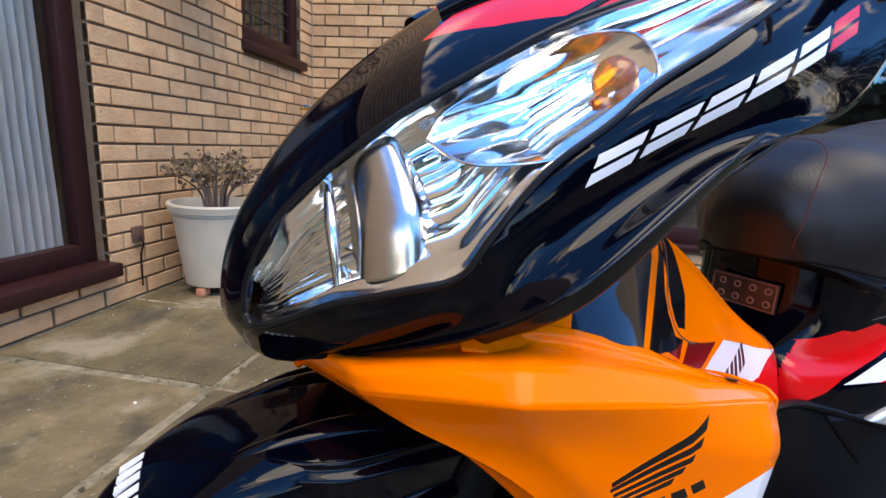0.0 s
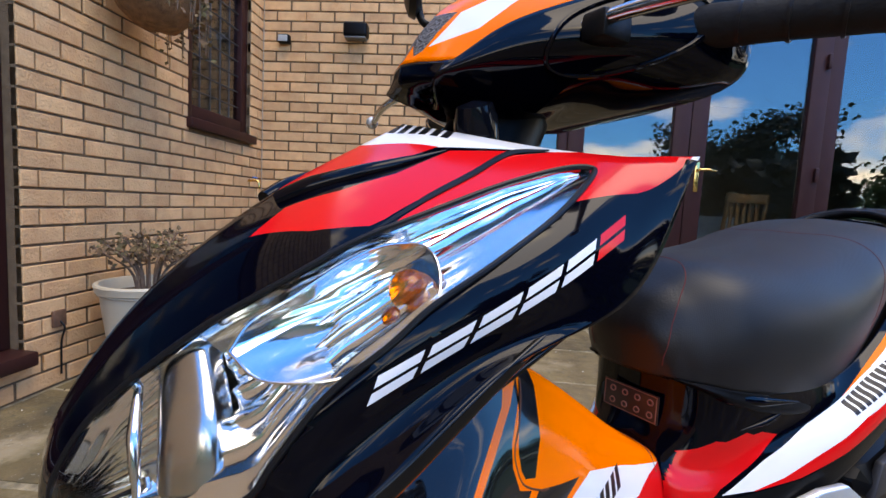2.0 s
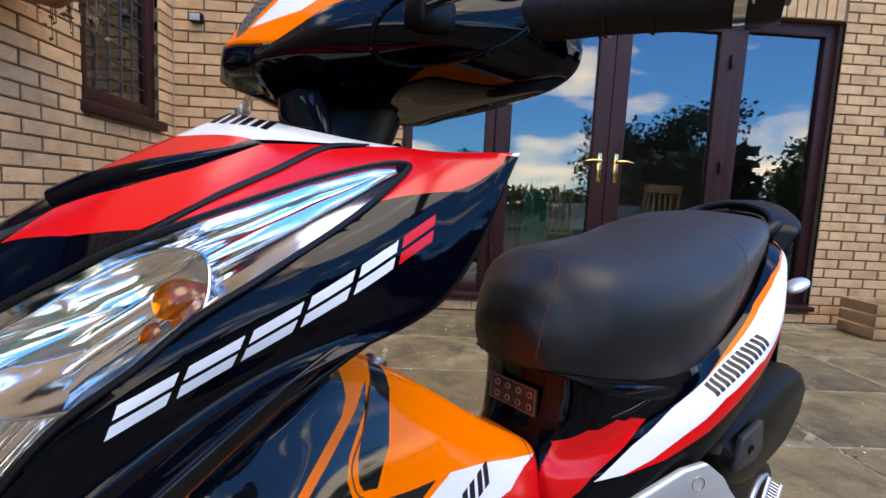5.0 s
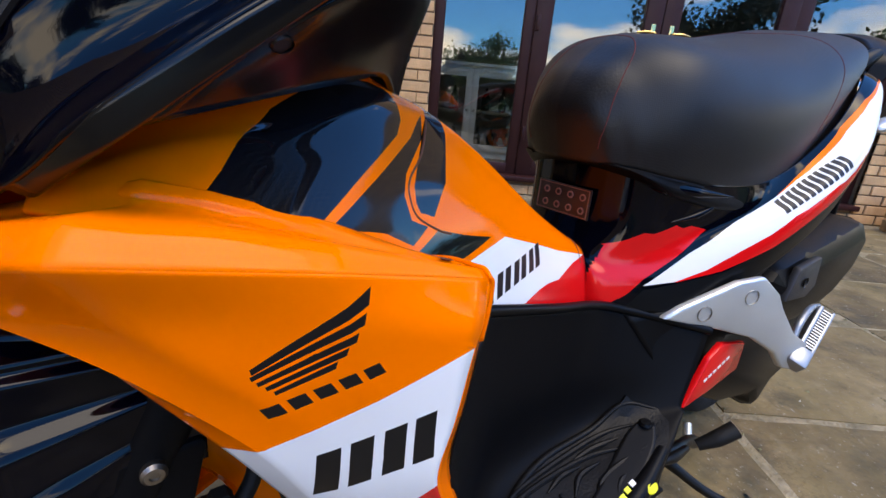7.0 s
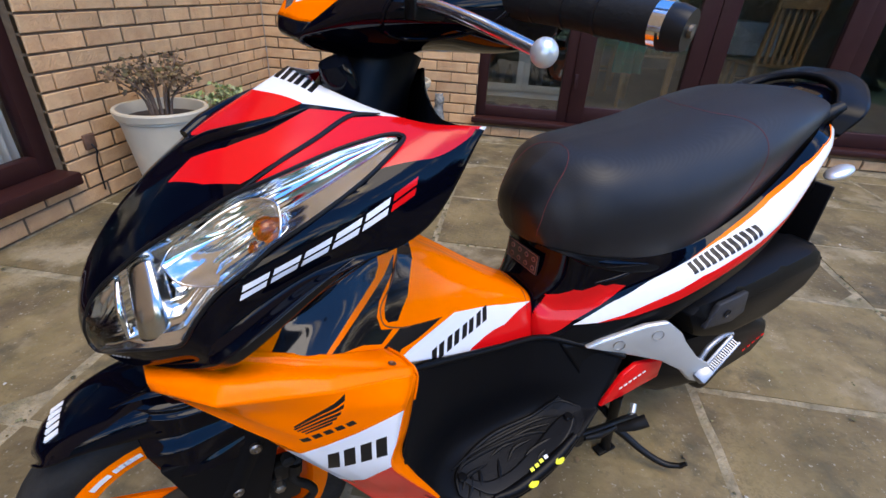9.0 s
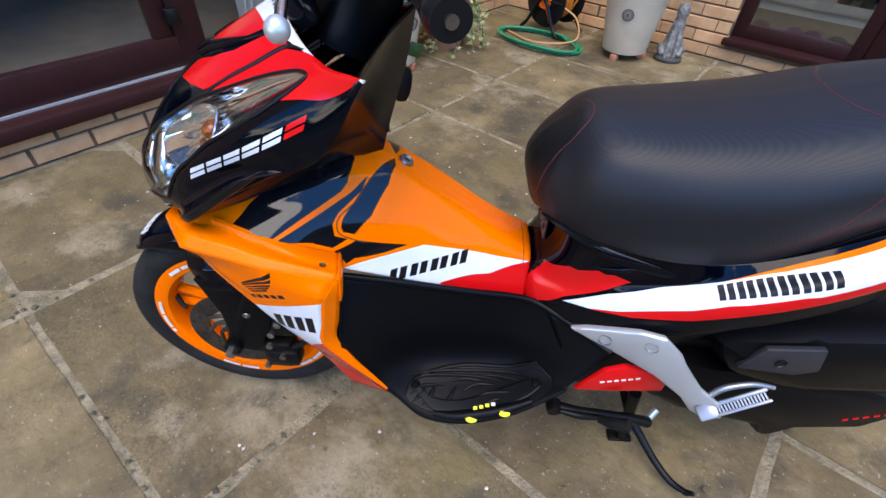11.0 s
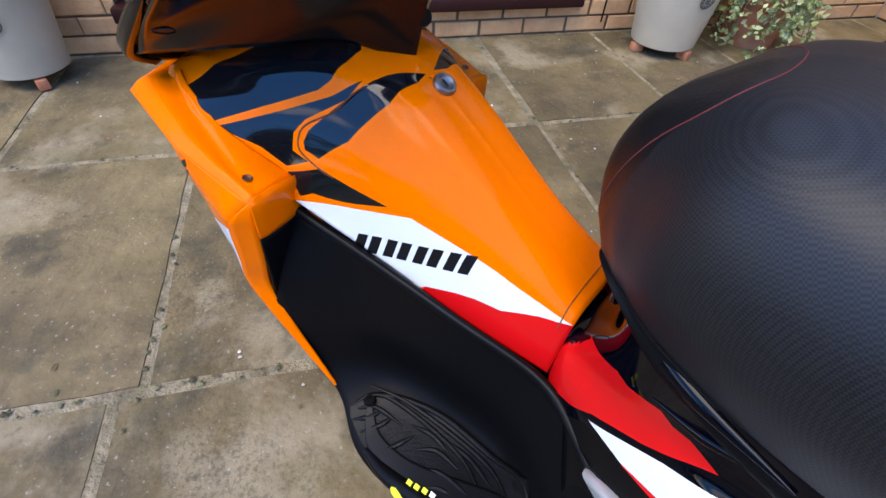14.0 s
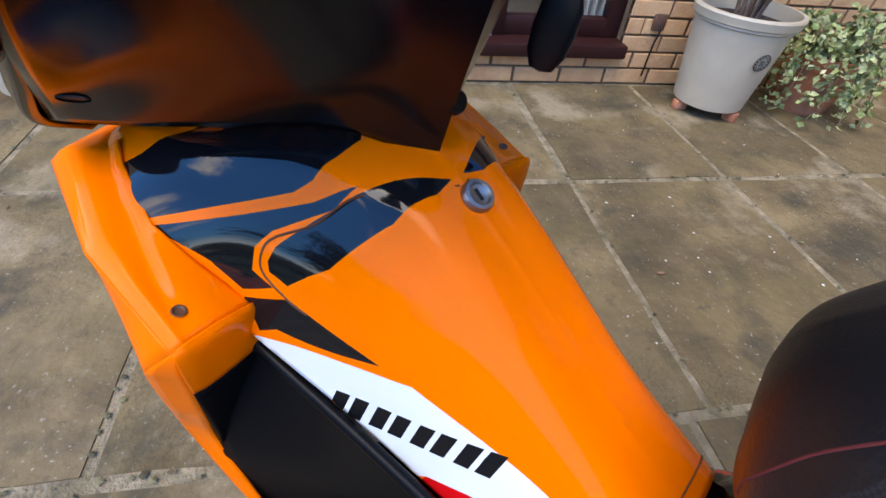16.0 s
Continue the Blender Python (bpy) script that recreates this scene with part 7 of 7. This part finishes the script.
def shrub(at, rng, stems, tall, wide, leaf, leaves, material, label):
    """A small woody plant: branching stems with leaves near the tips."""
    plant = thing("potted_plant", label, "plant", at)
    places = []
    for k in range(stems):
        q, r = rng.uniform(0, 6.28), rng.uniform(0.2, 1.0) * wide
        top = Vector((r * math.cos(q), r * math.sin(q), tall * rng.uniform(0.6, 1.0)))
        mid = Vector((top.x * 0.35, top.y * 0.35, top.z * 0.5))
        bm = tube([(0.2 * top.x, 0.2 * top.y, -0.02), mid, top], [0.007, 0.005, 0.002], 6, 8)
        for j in range(3):
            s = mid.lerp(top, rng.uniform(0.2, 0.8))
            t = s + Vector((rng.uniform(-1, 1), rng.uniform(-1, 1), rng.uniform(0.3, 1.2))) * wide * 0.3
            add(bm, tube([s, s.lerp(t, 0.5) + Vector((0, 0, 0.01)), t], [0.0035, 0.0025, 0.001], 5))
            places += [s.lerp(t, rng.uniform(0.3, 1.05)) + Vector((rng.gauss(0, 0.012), rng.gauss(0, 0.012), rng.gauss(0, 0.012))) for _ in range(leaves // (4 * stems))]
        places += [mid.lerp(top, rng.uniform(0.3, 1.05)) + Vector((rng.gauss(0, 0.014), rng.gauss(0, 0.014), rng.gauss(0, 0.014))) for _ in range(leaves // (4 * stems))]
        part("stem", bm, TWIG, plant)
    part("foliage", leaf_bits(rng, places, leaf), material, plant, smooth=False)
    return plant


rng = random.Random(21)
pot(Matrix.Translation((-1.40, 2.00, 0)), 0.205, 0.145, 0.385, "cream glazed plant pot with round crest on terracotta feet", 4)
shrub(Matrix.Translation((-1.40, 2.00, 0.38)), rng, 15, 0.30, 0.22, 0.026, 620, DRY, "half-dry woody plant with curled brown leaves")
pot(Matrix.Translation((-0.49, 3.20, 0)), 0.200, 0.135, 0.40, "tall cream pot with round crest near the garden doors", -80)
shrub(Matrix.Translation((-0.49, 3.20, 0.40)), rng, 10, 0.22, 0.16, 0.03, 300, DRY, "small half-dry plant in the cream pot")
pot(Matrix.Translation((-1.47, -0.66, 0)), 0.180, 0.128, 0.345, "cream glazed plant pot beside the patio door", 10)
shrub(Matrix.Translation((-1.47, -0.66, 0.34)), rng, 10, 0.25, 0.2, 0.026, 300, DRY, "half-dry woody plant beside the patio door")

# terracotta pot with ivy
tp = thing("terracotta_pot", "terracotta pot holding a trailing ivy", "plant pot", Matrix.Translation((-1.44, 2.52, 0)), "garden pots")
part("pot_body", turned([(0, 0), (0.115, 0), (0.12, 0.01), (0.15, 0.20), (0.162, 0.202), (0.168, 0.255), (0.15, 0.256), (0.145, 0.22)], 40), TERRA, tp)
part("soil", turned([(0, 0.235), (0.146, 0.23)], 20), SOIL, tp)
ivy = thing("ivy", "variegated ivy trailing from the terracotta pot to the paving", "plant", Matrix.Translation((-1.44, 2.52, 0.24)))
places = []
for k in range(34):
    q, r = rng.uniform(-2.6, 2.2), rng.uniform(0.17, 0.30)
    drop = rng.uniform(0.05, 0.24)
    pts = [(0.05 * math.cos(q), 0.05 * math.sin(q), 0), (0.13 * math.cos(q), 0.13 * math.sin(q), rng.uniform(0.04, 0.16)), (r * 0.85 * math.cos(q), r * 0.85 * math.sin(q), 0.0), (r * math.cos(q), r * math.sin(q), -drop * 0.95)]
    part("tendril", tube(pts, 0.0018, 5, 12), TWIG, ivy)
    line = curve(pts, 30)
    places += [p + Vector((rng.gauss(0, 0.014), rng.gauss(0, 0.014), max(rng.gauss(0, 0.014), -0.01))) for p in line for _ in range(2)]
part("foliage", leaf_bits(rng, places, 0.034), IVY, ivy, smooth=False)

# hose reel and hose
reel = thing("hose_reel", "black and orange hose reel standing against the wall", "hose reel", Matrix.Translation((-1.08, 3.30, 0)) @ pose(0, 0, 0, 0, 0, -12))
for s in (-1, 1):
    disc = turned([(0.045, -0.008), (0.06, -0.012), (0.155, -0.008), (0.172, 0.0), (0.155, 0.008), (0.06, 0.012), (0.045, 0.008)], 44)
    part("reel_disc", moved(disc, Matrix.Translation((0, s * 0.10, 0.215)) @ LAY), INK, reel, "black reel disc")
    hub = part("reel_hub", moved(turned([(0.0, -0.02), (0.055, -0.018), (0.062, 0.0), (0.055, 0.018), (0.0, 0.02)], 32), Matrix.Translation((0, s * 0.105, 0.215)) @ LAY), REEL_ORANGE, reel, "orange reel hub")
    for k in range(6):
        q = 2 * math.pi * k / 6
        part("spoke", tube([(0.05 * math.cos(q), s * 0.114, 0.215 + 0.05 * math.sin(q)), (0.15 * math.cos(q), s * 0.111, 0.215 + 0.15 * math.sin(q))], 0.008, 8), REEL_ORANGE if k % 2 else INK, reel)
    part("stand_leg", tube([(-0.17, s * 0.13, 0.012), (-0.12, s * 0.13, 0.06), (0, s * 0.13, 0.23), (0.12, s * 0.13, 0.06), (0.17, s * 0.13, 0.012)], 0.012, 10, 30), INK, reel)
coil = [((0.10 + 0.012 * (k // 60)) * math.cos(2 * math.pi * k / 20), -0.075 + 0.15 * abs(((k / 60) % 2) - 1), 0.215 + (0.10 + 0.012 * (k // 60)) * math.sin(2 * math.pi * k / 20)) for k in range(180)]
part("wound_hose", tube(coil, 0.0075, 8), mat("orange hose", (0.62, 0.24, 0.03), 0.45), reel, "orange hose wound on the reel")
part("crank", tube([(0, -0.12, 0.215), (0.05, -0.15, 0.26), (0.07, -0.15, 0.28), (0.07, -0.20, 0.28)], 0.009, 8, 12), INK, reel)
loops = []
for k in range(110):
    q = 2 * math.pi * k / 34
    loops.append((-1.02 + (0.30 + 0.03 * math.sin(k * 0.21)) * math.cos(q), 3.03 + (0.15 + 0.02 * math.cos(k * 0.17)) * math.sin(q) - 0.0006 * k, 0.0085 + 0.013 * (k // 36)))
solo("garden_hose", tube(loops, 0.0075, 8), HOSE, "green garden hose coiled on the paving", "hose")
solo("loose_hose", tube([(-1.3, 3.05, 0.009), (-1.0, 2.95, 0.02), (-0.78, 3.08, 0.05), (-0.85, 3.2, 0.14), (-0.98, 3.2, 0.2)], 0.006, 8, 40), mat("tan hose", (0.55, 0.30, 0.12), 0.45), "tan hose end lying beside the reel", "hose")

# statue: one plain weathered shape
rings = [(0.0, 0.0, 0.082, 0.078), (0.018, 0.0, 0.086, 0.082), (0.032, 0.0, 0.078, 0.074), (0.038, 0.0, 0.060, 0.058), (0.080, 0.006, 0.063, 0.062), (0.125, 0.010, 0.053, 0.055), (0.185, 0.006, 0.041, 0.044), (0.240, 0.0, 0.033, 0.035), (0.258, -0.003, 0.029, 0.031), (0.282, -0.010, 0.036, 0.040), (0.312, -0.010, 0.034, 0.037), (0.333, -0.006, 0.020, 0.022), (0.339, -0.006, 0.006, 0.006)]
bm, loopsv = bmesh.new(), []
for z, sh, a, b in rings:
    loopsv.append([bm.verts.new((a * math.cos(q), sh + b * math.sin(q), z)) for q in (2 * math.pi * j / 20 for j in range(20))])
for a, b in zip(loopsv, loopsv[1:]):
    for j in range(20):
        bm.faces.new((a[j], a[(j + 1) % 20], b[(j + 1) % 20], b[j]))
bm.faces.new(loopsv[0][::-1])
bm.faces.new(loopsv[-1])
for s in (-1, 1):
    add(bm, tube([(s * 0.020, -0.030, 0.185), (s * 0.022, -0.048, 0.110), (s * 0.023, -0.058, 0.040)], [0.018, 0.014, 0.013], 10, 10))
    add(bm, tube([(s * 0.023, -0.052, 0.042), (s * 0.025, -0.072, 0.040)], [0.013, 0.010], 8))
    add(bm, tube([(s * 0.048, 0.020, 0.050), (s * 0.060, -0.008, 0.075), (s * 0.046, -0.048, 0.044)], [0.022, 0.026, 0.014], 10, 10))
    add(bm, tube([(s * 0.020, 0.0, 0.320), (s * 0.026, 0.004, 0.340)], [0.010, 0.004], 8))
for f in bm.faces:
    f.material_index = 1 if f.calc_center_median().z < 0.037 else 0
solo("garden_statue", bm, [STATUE, mat("dark damp stone", (0.06, 0.057, 0.05), 0.8, var=0.3, scale=30, bump=0.4, bump_scale=90)], "weathered grey stone garden statue by the wall", "statue", at=Matrix.Translation((-0.245, 3.345, 0)) @ pose(0, 0, 0, 0, 0, 20))

# hanging basket on the side wall
bx, by, bz = XW + 0.215, 2.12, 1.76
basket = thing("hanging_basket", "coco-lined hanging basket with dry trailing plant", "hanging basket", Matrix.Translation((bx, by, bz)))
bm = turned([(0.0, -0.19), (0.09, -0.175), (0.15, -0.12), (0.185, -0.05), (0.198, 0.0), (0.190, 0.005), (0.175, -0.02), (0.0, -0.03)], 32)
for v in bm.verts:
    v.co *= 1 + 0.05 * noise.noise(v.co * 18)
part("liner", bm, COCO, basket)
part("rim_wire", tube([(0.199 * math.cos(q), 0.199 * math.sin(q), 0.004) for q in np.linspace(0, 2 * math.pi, 33)], 0.003, 6, None, False), DARK_METAL, basket)
for k in range(4):
    q = 2 * math.pi * k / 4 + 0.4
    part("chain", tube([(0.198 * math.cos(q), 0.198 * math.sin(q), 0.0), (0, 0, 0.36)], 0.002, 5), DARK_METAL, basket)
part("bracket", tube([(-0.21, 0, 0.44), (-0.12, 0, 0.46), (0, 0, 0.44), (0.02, 0, 0.40), (0, 0, 0.36)], 0.007, 8, 20), DARK_METAL, basket)
part("bracket_arm", tube([(-0.21, 0, 0.25), (-0.10, 0, 0.36), (-0.02, 0, 0.45)], 0.006, 8, 12), DARK_METAL, basket)
part("bracket_plate", box(-0.213, -0.205, -0.015, 0.015, 0.20, 0.50, 0.002), DARK_METAL, basket)
trail = thing("trailing_plant", "dry brown plant trailing over the hanging basket", "plant", Matrix.Translation((bx, by, bz)))
places = []
for k in range(40):
    q, r = rng.uniform(-1.2, 2.4), rng.uniform(0.17, 0.25)
    pts = [(0.05 * math.cos(q), 0.05 * math.sin(q), -0.01), (0.12 * math.cos(q), 0.12 * math.sin(q), rng.uniform(0.03, 0.12)), (min(r, 0.19) * math.cos(q), r * math.sin(q), rng.uniform(-0.05, 0.02)), (min(r, 0.19) * math.cos(q), (r + 0.02) * math.sin(q), -rng.uniform(0.05, 0.28))]
    part("tendril", tube(pts, 0.002, 5, 12), TWIG, trail)
    places += [p + Vector((rng.gauss(0, 0.012), rng.gauss(0, 0.012), rng.gauss(0, 0.012))) for p in curve(pts, 16)]
part("foliage", leaf_bits(rng, places, 0.028), DRY, trail, smooth=False)

# fittings on the walls
lamp = thing("wall_lamp", "dark grey wall lamp with a rounded hood", "wall lamp", Matrix.Translation((-0.92, YB, 2.10)))
bm = box(-0.09, 0.09, -0.10, -0.002, -0.055, 0.05, 0.02, 4)
part("hood", bm, SATIN, lamp)
part("diffuser", box(-0.078, 0.078, -0.092, -0.012, -0.066, -0.052, 0.004), mat("frosted plastic", (0.12, 0.12, 0.115), 0.4), lamp, "frosted underside")
sensor = thing("sensor_light", "small dark sensor light fixed to the brick wall", "security light", Matrix.Translation((-1.48, YB, 2.03)))
part("housing", box(-0.045, 0.045, -0.06, -0.002, -0.03, 0.035, 0.012, 3), SATIN, sensor)
part("face", box(-0.036, 0.036, -0.0645, -0.058, -0.022, 0.024, 0.002), mat("pale lens", (0.4, 0.4, 0.38), 0.2), sensor)
solo("cable", tube([(XW + 0.012, YB - 0.012, 0.0), (XW + 0.012, YB - 0.014, 0.9), (XW + 0.011, YB - 0.012, 1.8), (XW + 0.012, YB - 0.013, 3.2)], 0.004, 8), mat("pale cable", (0.36, 0.29, 0.21), 0.6), "pale cable running up the wall corner", "cable")
tap = thing("garden_tap", "small blue garden tap on the brick wall", "tap", Matrix.Translation((XW, 3.40, 0.95)))
BLUE = mat("blue plastic", (0.03, 0.16, 0.50), 0.4)
part("pipe", tube([(0.0, 0, 0), (0.07, 0, 0), (0.085, 0, -0.03), (0.085, 0, -0.06)], 0.009, 10, 12), BRASS, tap)
part("tap_handle", box(0.045, 0.060, -0.03, 0.03, 0.018, 0.030, 0.004), BLUE, tap, "blue tap handle")
part("spindle", tube([(0.052, 0, 0), (0.052, 0, 0.022)], 0.006, 8), BRASS, tap)
vent = thing("wall_outlet", "small brown outlet with a cable on the brick wall", "outlet", Matrix.Translation((XW, 1.80, 0.285)))
part("plate", box(0.001, 0.016, -0.03, 0.03, -0.035, 0.035, 0.004), mat("rusty plate", (0.12, 0.06, 0.035), 0.7, var=0.3, scale=40), vent)
part("cable", tube([(0.014, 0, -0.01), (0.03, 0.004, -0.04), (0.012, 0.006, -0.10), (0.010, 0.004, -0.24)], 0.004, 8, 20), INK, vent)

crate = thing("crate", "low brown wooden crate standing on the paving", "crate", Matrix.Translation((3.62, 3.30, 0)))
for x0, x1, y0, y1 in ((-0.2, 0.2, -0.15, -0.135), (-0.2, 0.2, 0.135, 0.15), (-0.2, -0.185, -0.133, 0.133), (0.185, 0.2, -0.133, 0.133)):
    for z in (0.0, 0.09, 0.18):
        part("slat", box(x0, x1, y0, y1, z + 0.004, z + 0.08, 0.003), PINE, crate)
part("base", box(-0.185, 0.185, -0.134, 0.134, 0.0, 0.012), PINE, crate, smooth=False)

# grit, crumbs and dry leaves on the paving
verts, faces = [], []
def crumb(x, y, r, tall):
    k, n = len(verts), rng.randint(5, 7)
    verts.extend([(x + r * rng.uniform(0.6, 1.2) * math.cos(2 * math.pi * j / n), y + r * rng.uniform(0.6, 1.2) * math.sin(2 * math.pi * j / n), 0.0005) for j in range(n)])
    verts.append((x, y, tall))
    faces.extend([(k + j, k + (j + 1) % n, k + n) for j in range(n)])
for _ in range(230):
    crumb(rng.uniform(XW, 2.5), rng.uniform(-0.6, YB), rng.uniform(0.002, 0.006), rng.uniform(0.003, 0.006))
me = bpy.data.meshes.new("grit")
me.from_pydata(verts, [], faces)
me.materials.append(mat("pale grit", (0.55, 0.52, 0.46), 0.9, var=0.1, island=0.35))
tagged(new("grit", me), "pale crumbs of grit scattered on the paving", "grit", kind="stuff")
bm = leaf_bits(rng, [(rng.uniform(XW, 2.5), rng.uniform(-0.6, YB), 0.006) for _ in range(90)], 0.022)
for v in bm.verts:
    v.co.z = 0.004 + 0.25 * abs(v.co.z - 0.006)
solo("leaf_litter", bm, DRY, "small dry leaves scattered on the paving", "leaves", kind="stuff", smooth=False)
verts, faces = [], []
for _ in range(900):
    # moss and crumbled sand in the joints
    if rng.random() < 0.5:
        crumb(rng.choice(XS[1:6]) + rng.gauss(0, 0.010), rng.uniform(-0.6, YB), rng.uniform(0.003, 0.009), rng.uniform(0.002, 0.006))
    else:
        crumb(rng.uniform(XW, 3), rng.choice(YS[6:]) + rng.gauss(0, 0.010), rng.uniform(0.003, 0.009), rng.uniform(0.002, 0.006))
me = bpy.data.meshes.new("joint_moss")
me.from_pydata(verts, [], faces)
me.materials.append(mat("moss and sand", (0.13, 0.12, 0.06), 0.95, var=0.2, island=0.6))
tagged(new("joint_moss", me), "moss and crumbled sand along the paving joints", "moss", kind="stuff")


# ---- garden behind the camera, seen in the glass and the paint, with one added hedge ----
def tree(at, tall, wide, leaves, material, label, seed):
    r = random.Random(seed)
    t = thing("tree", label, "tree", at, "garden trees")
    bm = tube([(0, 0, -0.05), (0.05, 0.02, tall * 0.25), (0.0, 0.06, tall * 0.6)], [0.14, 0.11, 0.05], 10, 10)
    tips = []
    for k in range(11):
        q = 2.4 * k
        s = Vector((0.03, 0.04, tall * (0.18 + 0.035 * k)))
        e = Vector((wide * 0.42 * math.cos(q) * r.uniform(0.6, 1), wide * 0.42 * math.sin(q) * r.uniform(0.6, 1), s.z + tall * r.uniform(0.08, 0.33)))
        add(bm, tube([s, s.lerp(e, 0.5) + Vector((0, 0, 0.1)), e], [0.05, 0.03, 0.012], 7, 8))
        tips += [e, s.lerp(e, 0.6)]
    part("trunk", bm, TWIG, t)
    tips += [Vector((r.gauss(0, wide * 0.16), r.gauss(0, wide * 0.16), tall * r.uniform(0.45, 0.9))) for _ in range(14)]
    places = []
    for _ in range(leaves):
        c = r.choice(tips)
        places.append(c + Vector((r.gauss(0, wide * 0.075), r.gauss(0, wide * 0.075), r.gauss(0, tall * 0.06))))
    part("crown", leaf_bits(r, places, 0.13), material, t, smooth=False)
    return t


tree(Matrix.Translation((7.2, -7.2, 0)), 4.0, 4.4, 20000, FOLIAGE, "dark purple-leaved garden tree behind the court", 1)
tree(Matrix.Translation((10.5, -4.6, 0)), 2.9, 3.0, 7000, FOLIAGE_B, "green garden tree beyond the lawn", 2)
tree(Matrix.Translation((12.5, 1.5, 0)), 5.2, 5.0, 8000, FOLIAGE, "dark garden tree to the side of the lawn", 3)
tree(Matrix.Translation((1.5, -15.0, 0)), 3.4, 4.0, 6000, FOLIAGE_B, "green garden tree at the end of the lawn", 4)
tree(Matrix.Translation((-6.0, -13.0, 0)), 4.6, 4.5, 6000, FOLIAGE, "dark garden tree behind the fence", 5)


def hedge(x0, x1, y0, y1, tall, label, seed, count, leaf=None):
    r = random.Random(seed)
    places = [(r.uniform(x0, x1), r.uniform(y0, y1), tall * r.random() ** 0.6 * (0.9 + 0.1 * math.sin(r.uniform(0, 6)))) for _ in range(count)]
    solo("hedge", leaf_bits(r, places, 0.26), leaf or FOLIAGE_B, label, "hedge", kind="stuff", smooth=False)


hedge(-10, 16, -17.6, -16.4, 1.7, "green garden hedge along the far end of the lawn", 6, 9000)
hedge(14.5, 15.6, -16, 12, 1.7, "green garden hedge along the side of the lawn", 7, 8000)
# unseen hedge, added so the black cowl mirrors something dark
hedge(5.2, 6.1, -5.3, -0.8, 1.95, "unseen dark-leaved hedge beside the paving, added to darken cowl reflections", 9, 9000, FOLIAGE)
fence = thing("fence", "low dark metal garden fence beyond the paving", "fence", Matrix.Translation((-3, -5.6, 0)))
for z in (0.12, 0.95):
    part("rail", box(0, 14, -0.012, 0.012, z, z + 0.03), DARK_METAL, fence, smooth=False)
rod = finish("baluster", box(-0.007, 0.007, -0.007, 0.007, 0, 1.0), DARK_METAL, smooth=False)
for k in range(100):
    o = new("baluster", rod)
    o.parent = fence
    o.location = (k * 0.14, 0, 0)

# ---- pieces of walls and pavement ----
def slab_mesh(w, d, seed):
    """A riven slab: an uneven edge and a slightly rough top."""
    bm, n, m = bmesh.new(), 8, 6
    r = random.Random(seed)
    top = [[None] * (m + 1) for _ in range(n + 1)]
    for i in range(n + 1):
        for j in range(m + 1):
            rim = i in (0, n) or j in (0, m)
            dx = r.uniform(-0.003, 0.003) if i in (0, n) else 0
            dy = r.uniform(-0.003, 0.003) if j in (0, m) else 0
            z = -0.004 if rim else noise.noise(Vector((i * 0.5 + seed, j * 0.5, 0))) * 0.0022
            top[i][j] = bm.verts.new((w * i / n + dx, d * j / m + dy, z))
    for i in range(n):
        for j in range(m):
            bm.faces.new((top[i][j], top[i + 1][j], top[i + 1][j + 1], top[i][j + 1]))
    low = bmesh.ops.extrude_edge_only(bm, edges=[e for e in bm.edges if e.is_boundary])
    for v in [g for g in low["geom"] if isinstance(g, bmesh.types.BMVert)]:
        v.co.z = -0.03
    return bm


for k, (x0, x1, y0, y1, z) in enumerate(slab_pieces):
    bm = slab_mesh(x1 - x0, y1 - y0, k)
    bmesh.ops.recalc_face_normals(bm, faces=bm.faces[:])
    ob = new("slab", finish("slab", bm, SLAB, True, 30))
    ob.parent = pavement
    ob.location = (x0, y0, z)
for me, wall, place in brick_pieces:
    ob = new("brick", me)
    ob.parent = wall
    ob.location = place
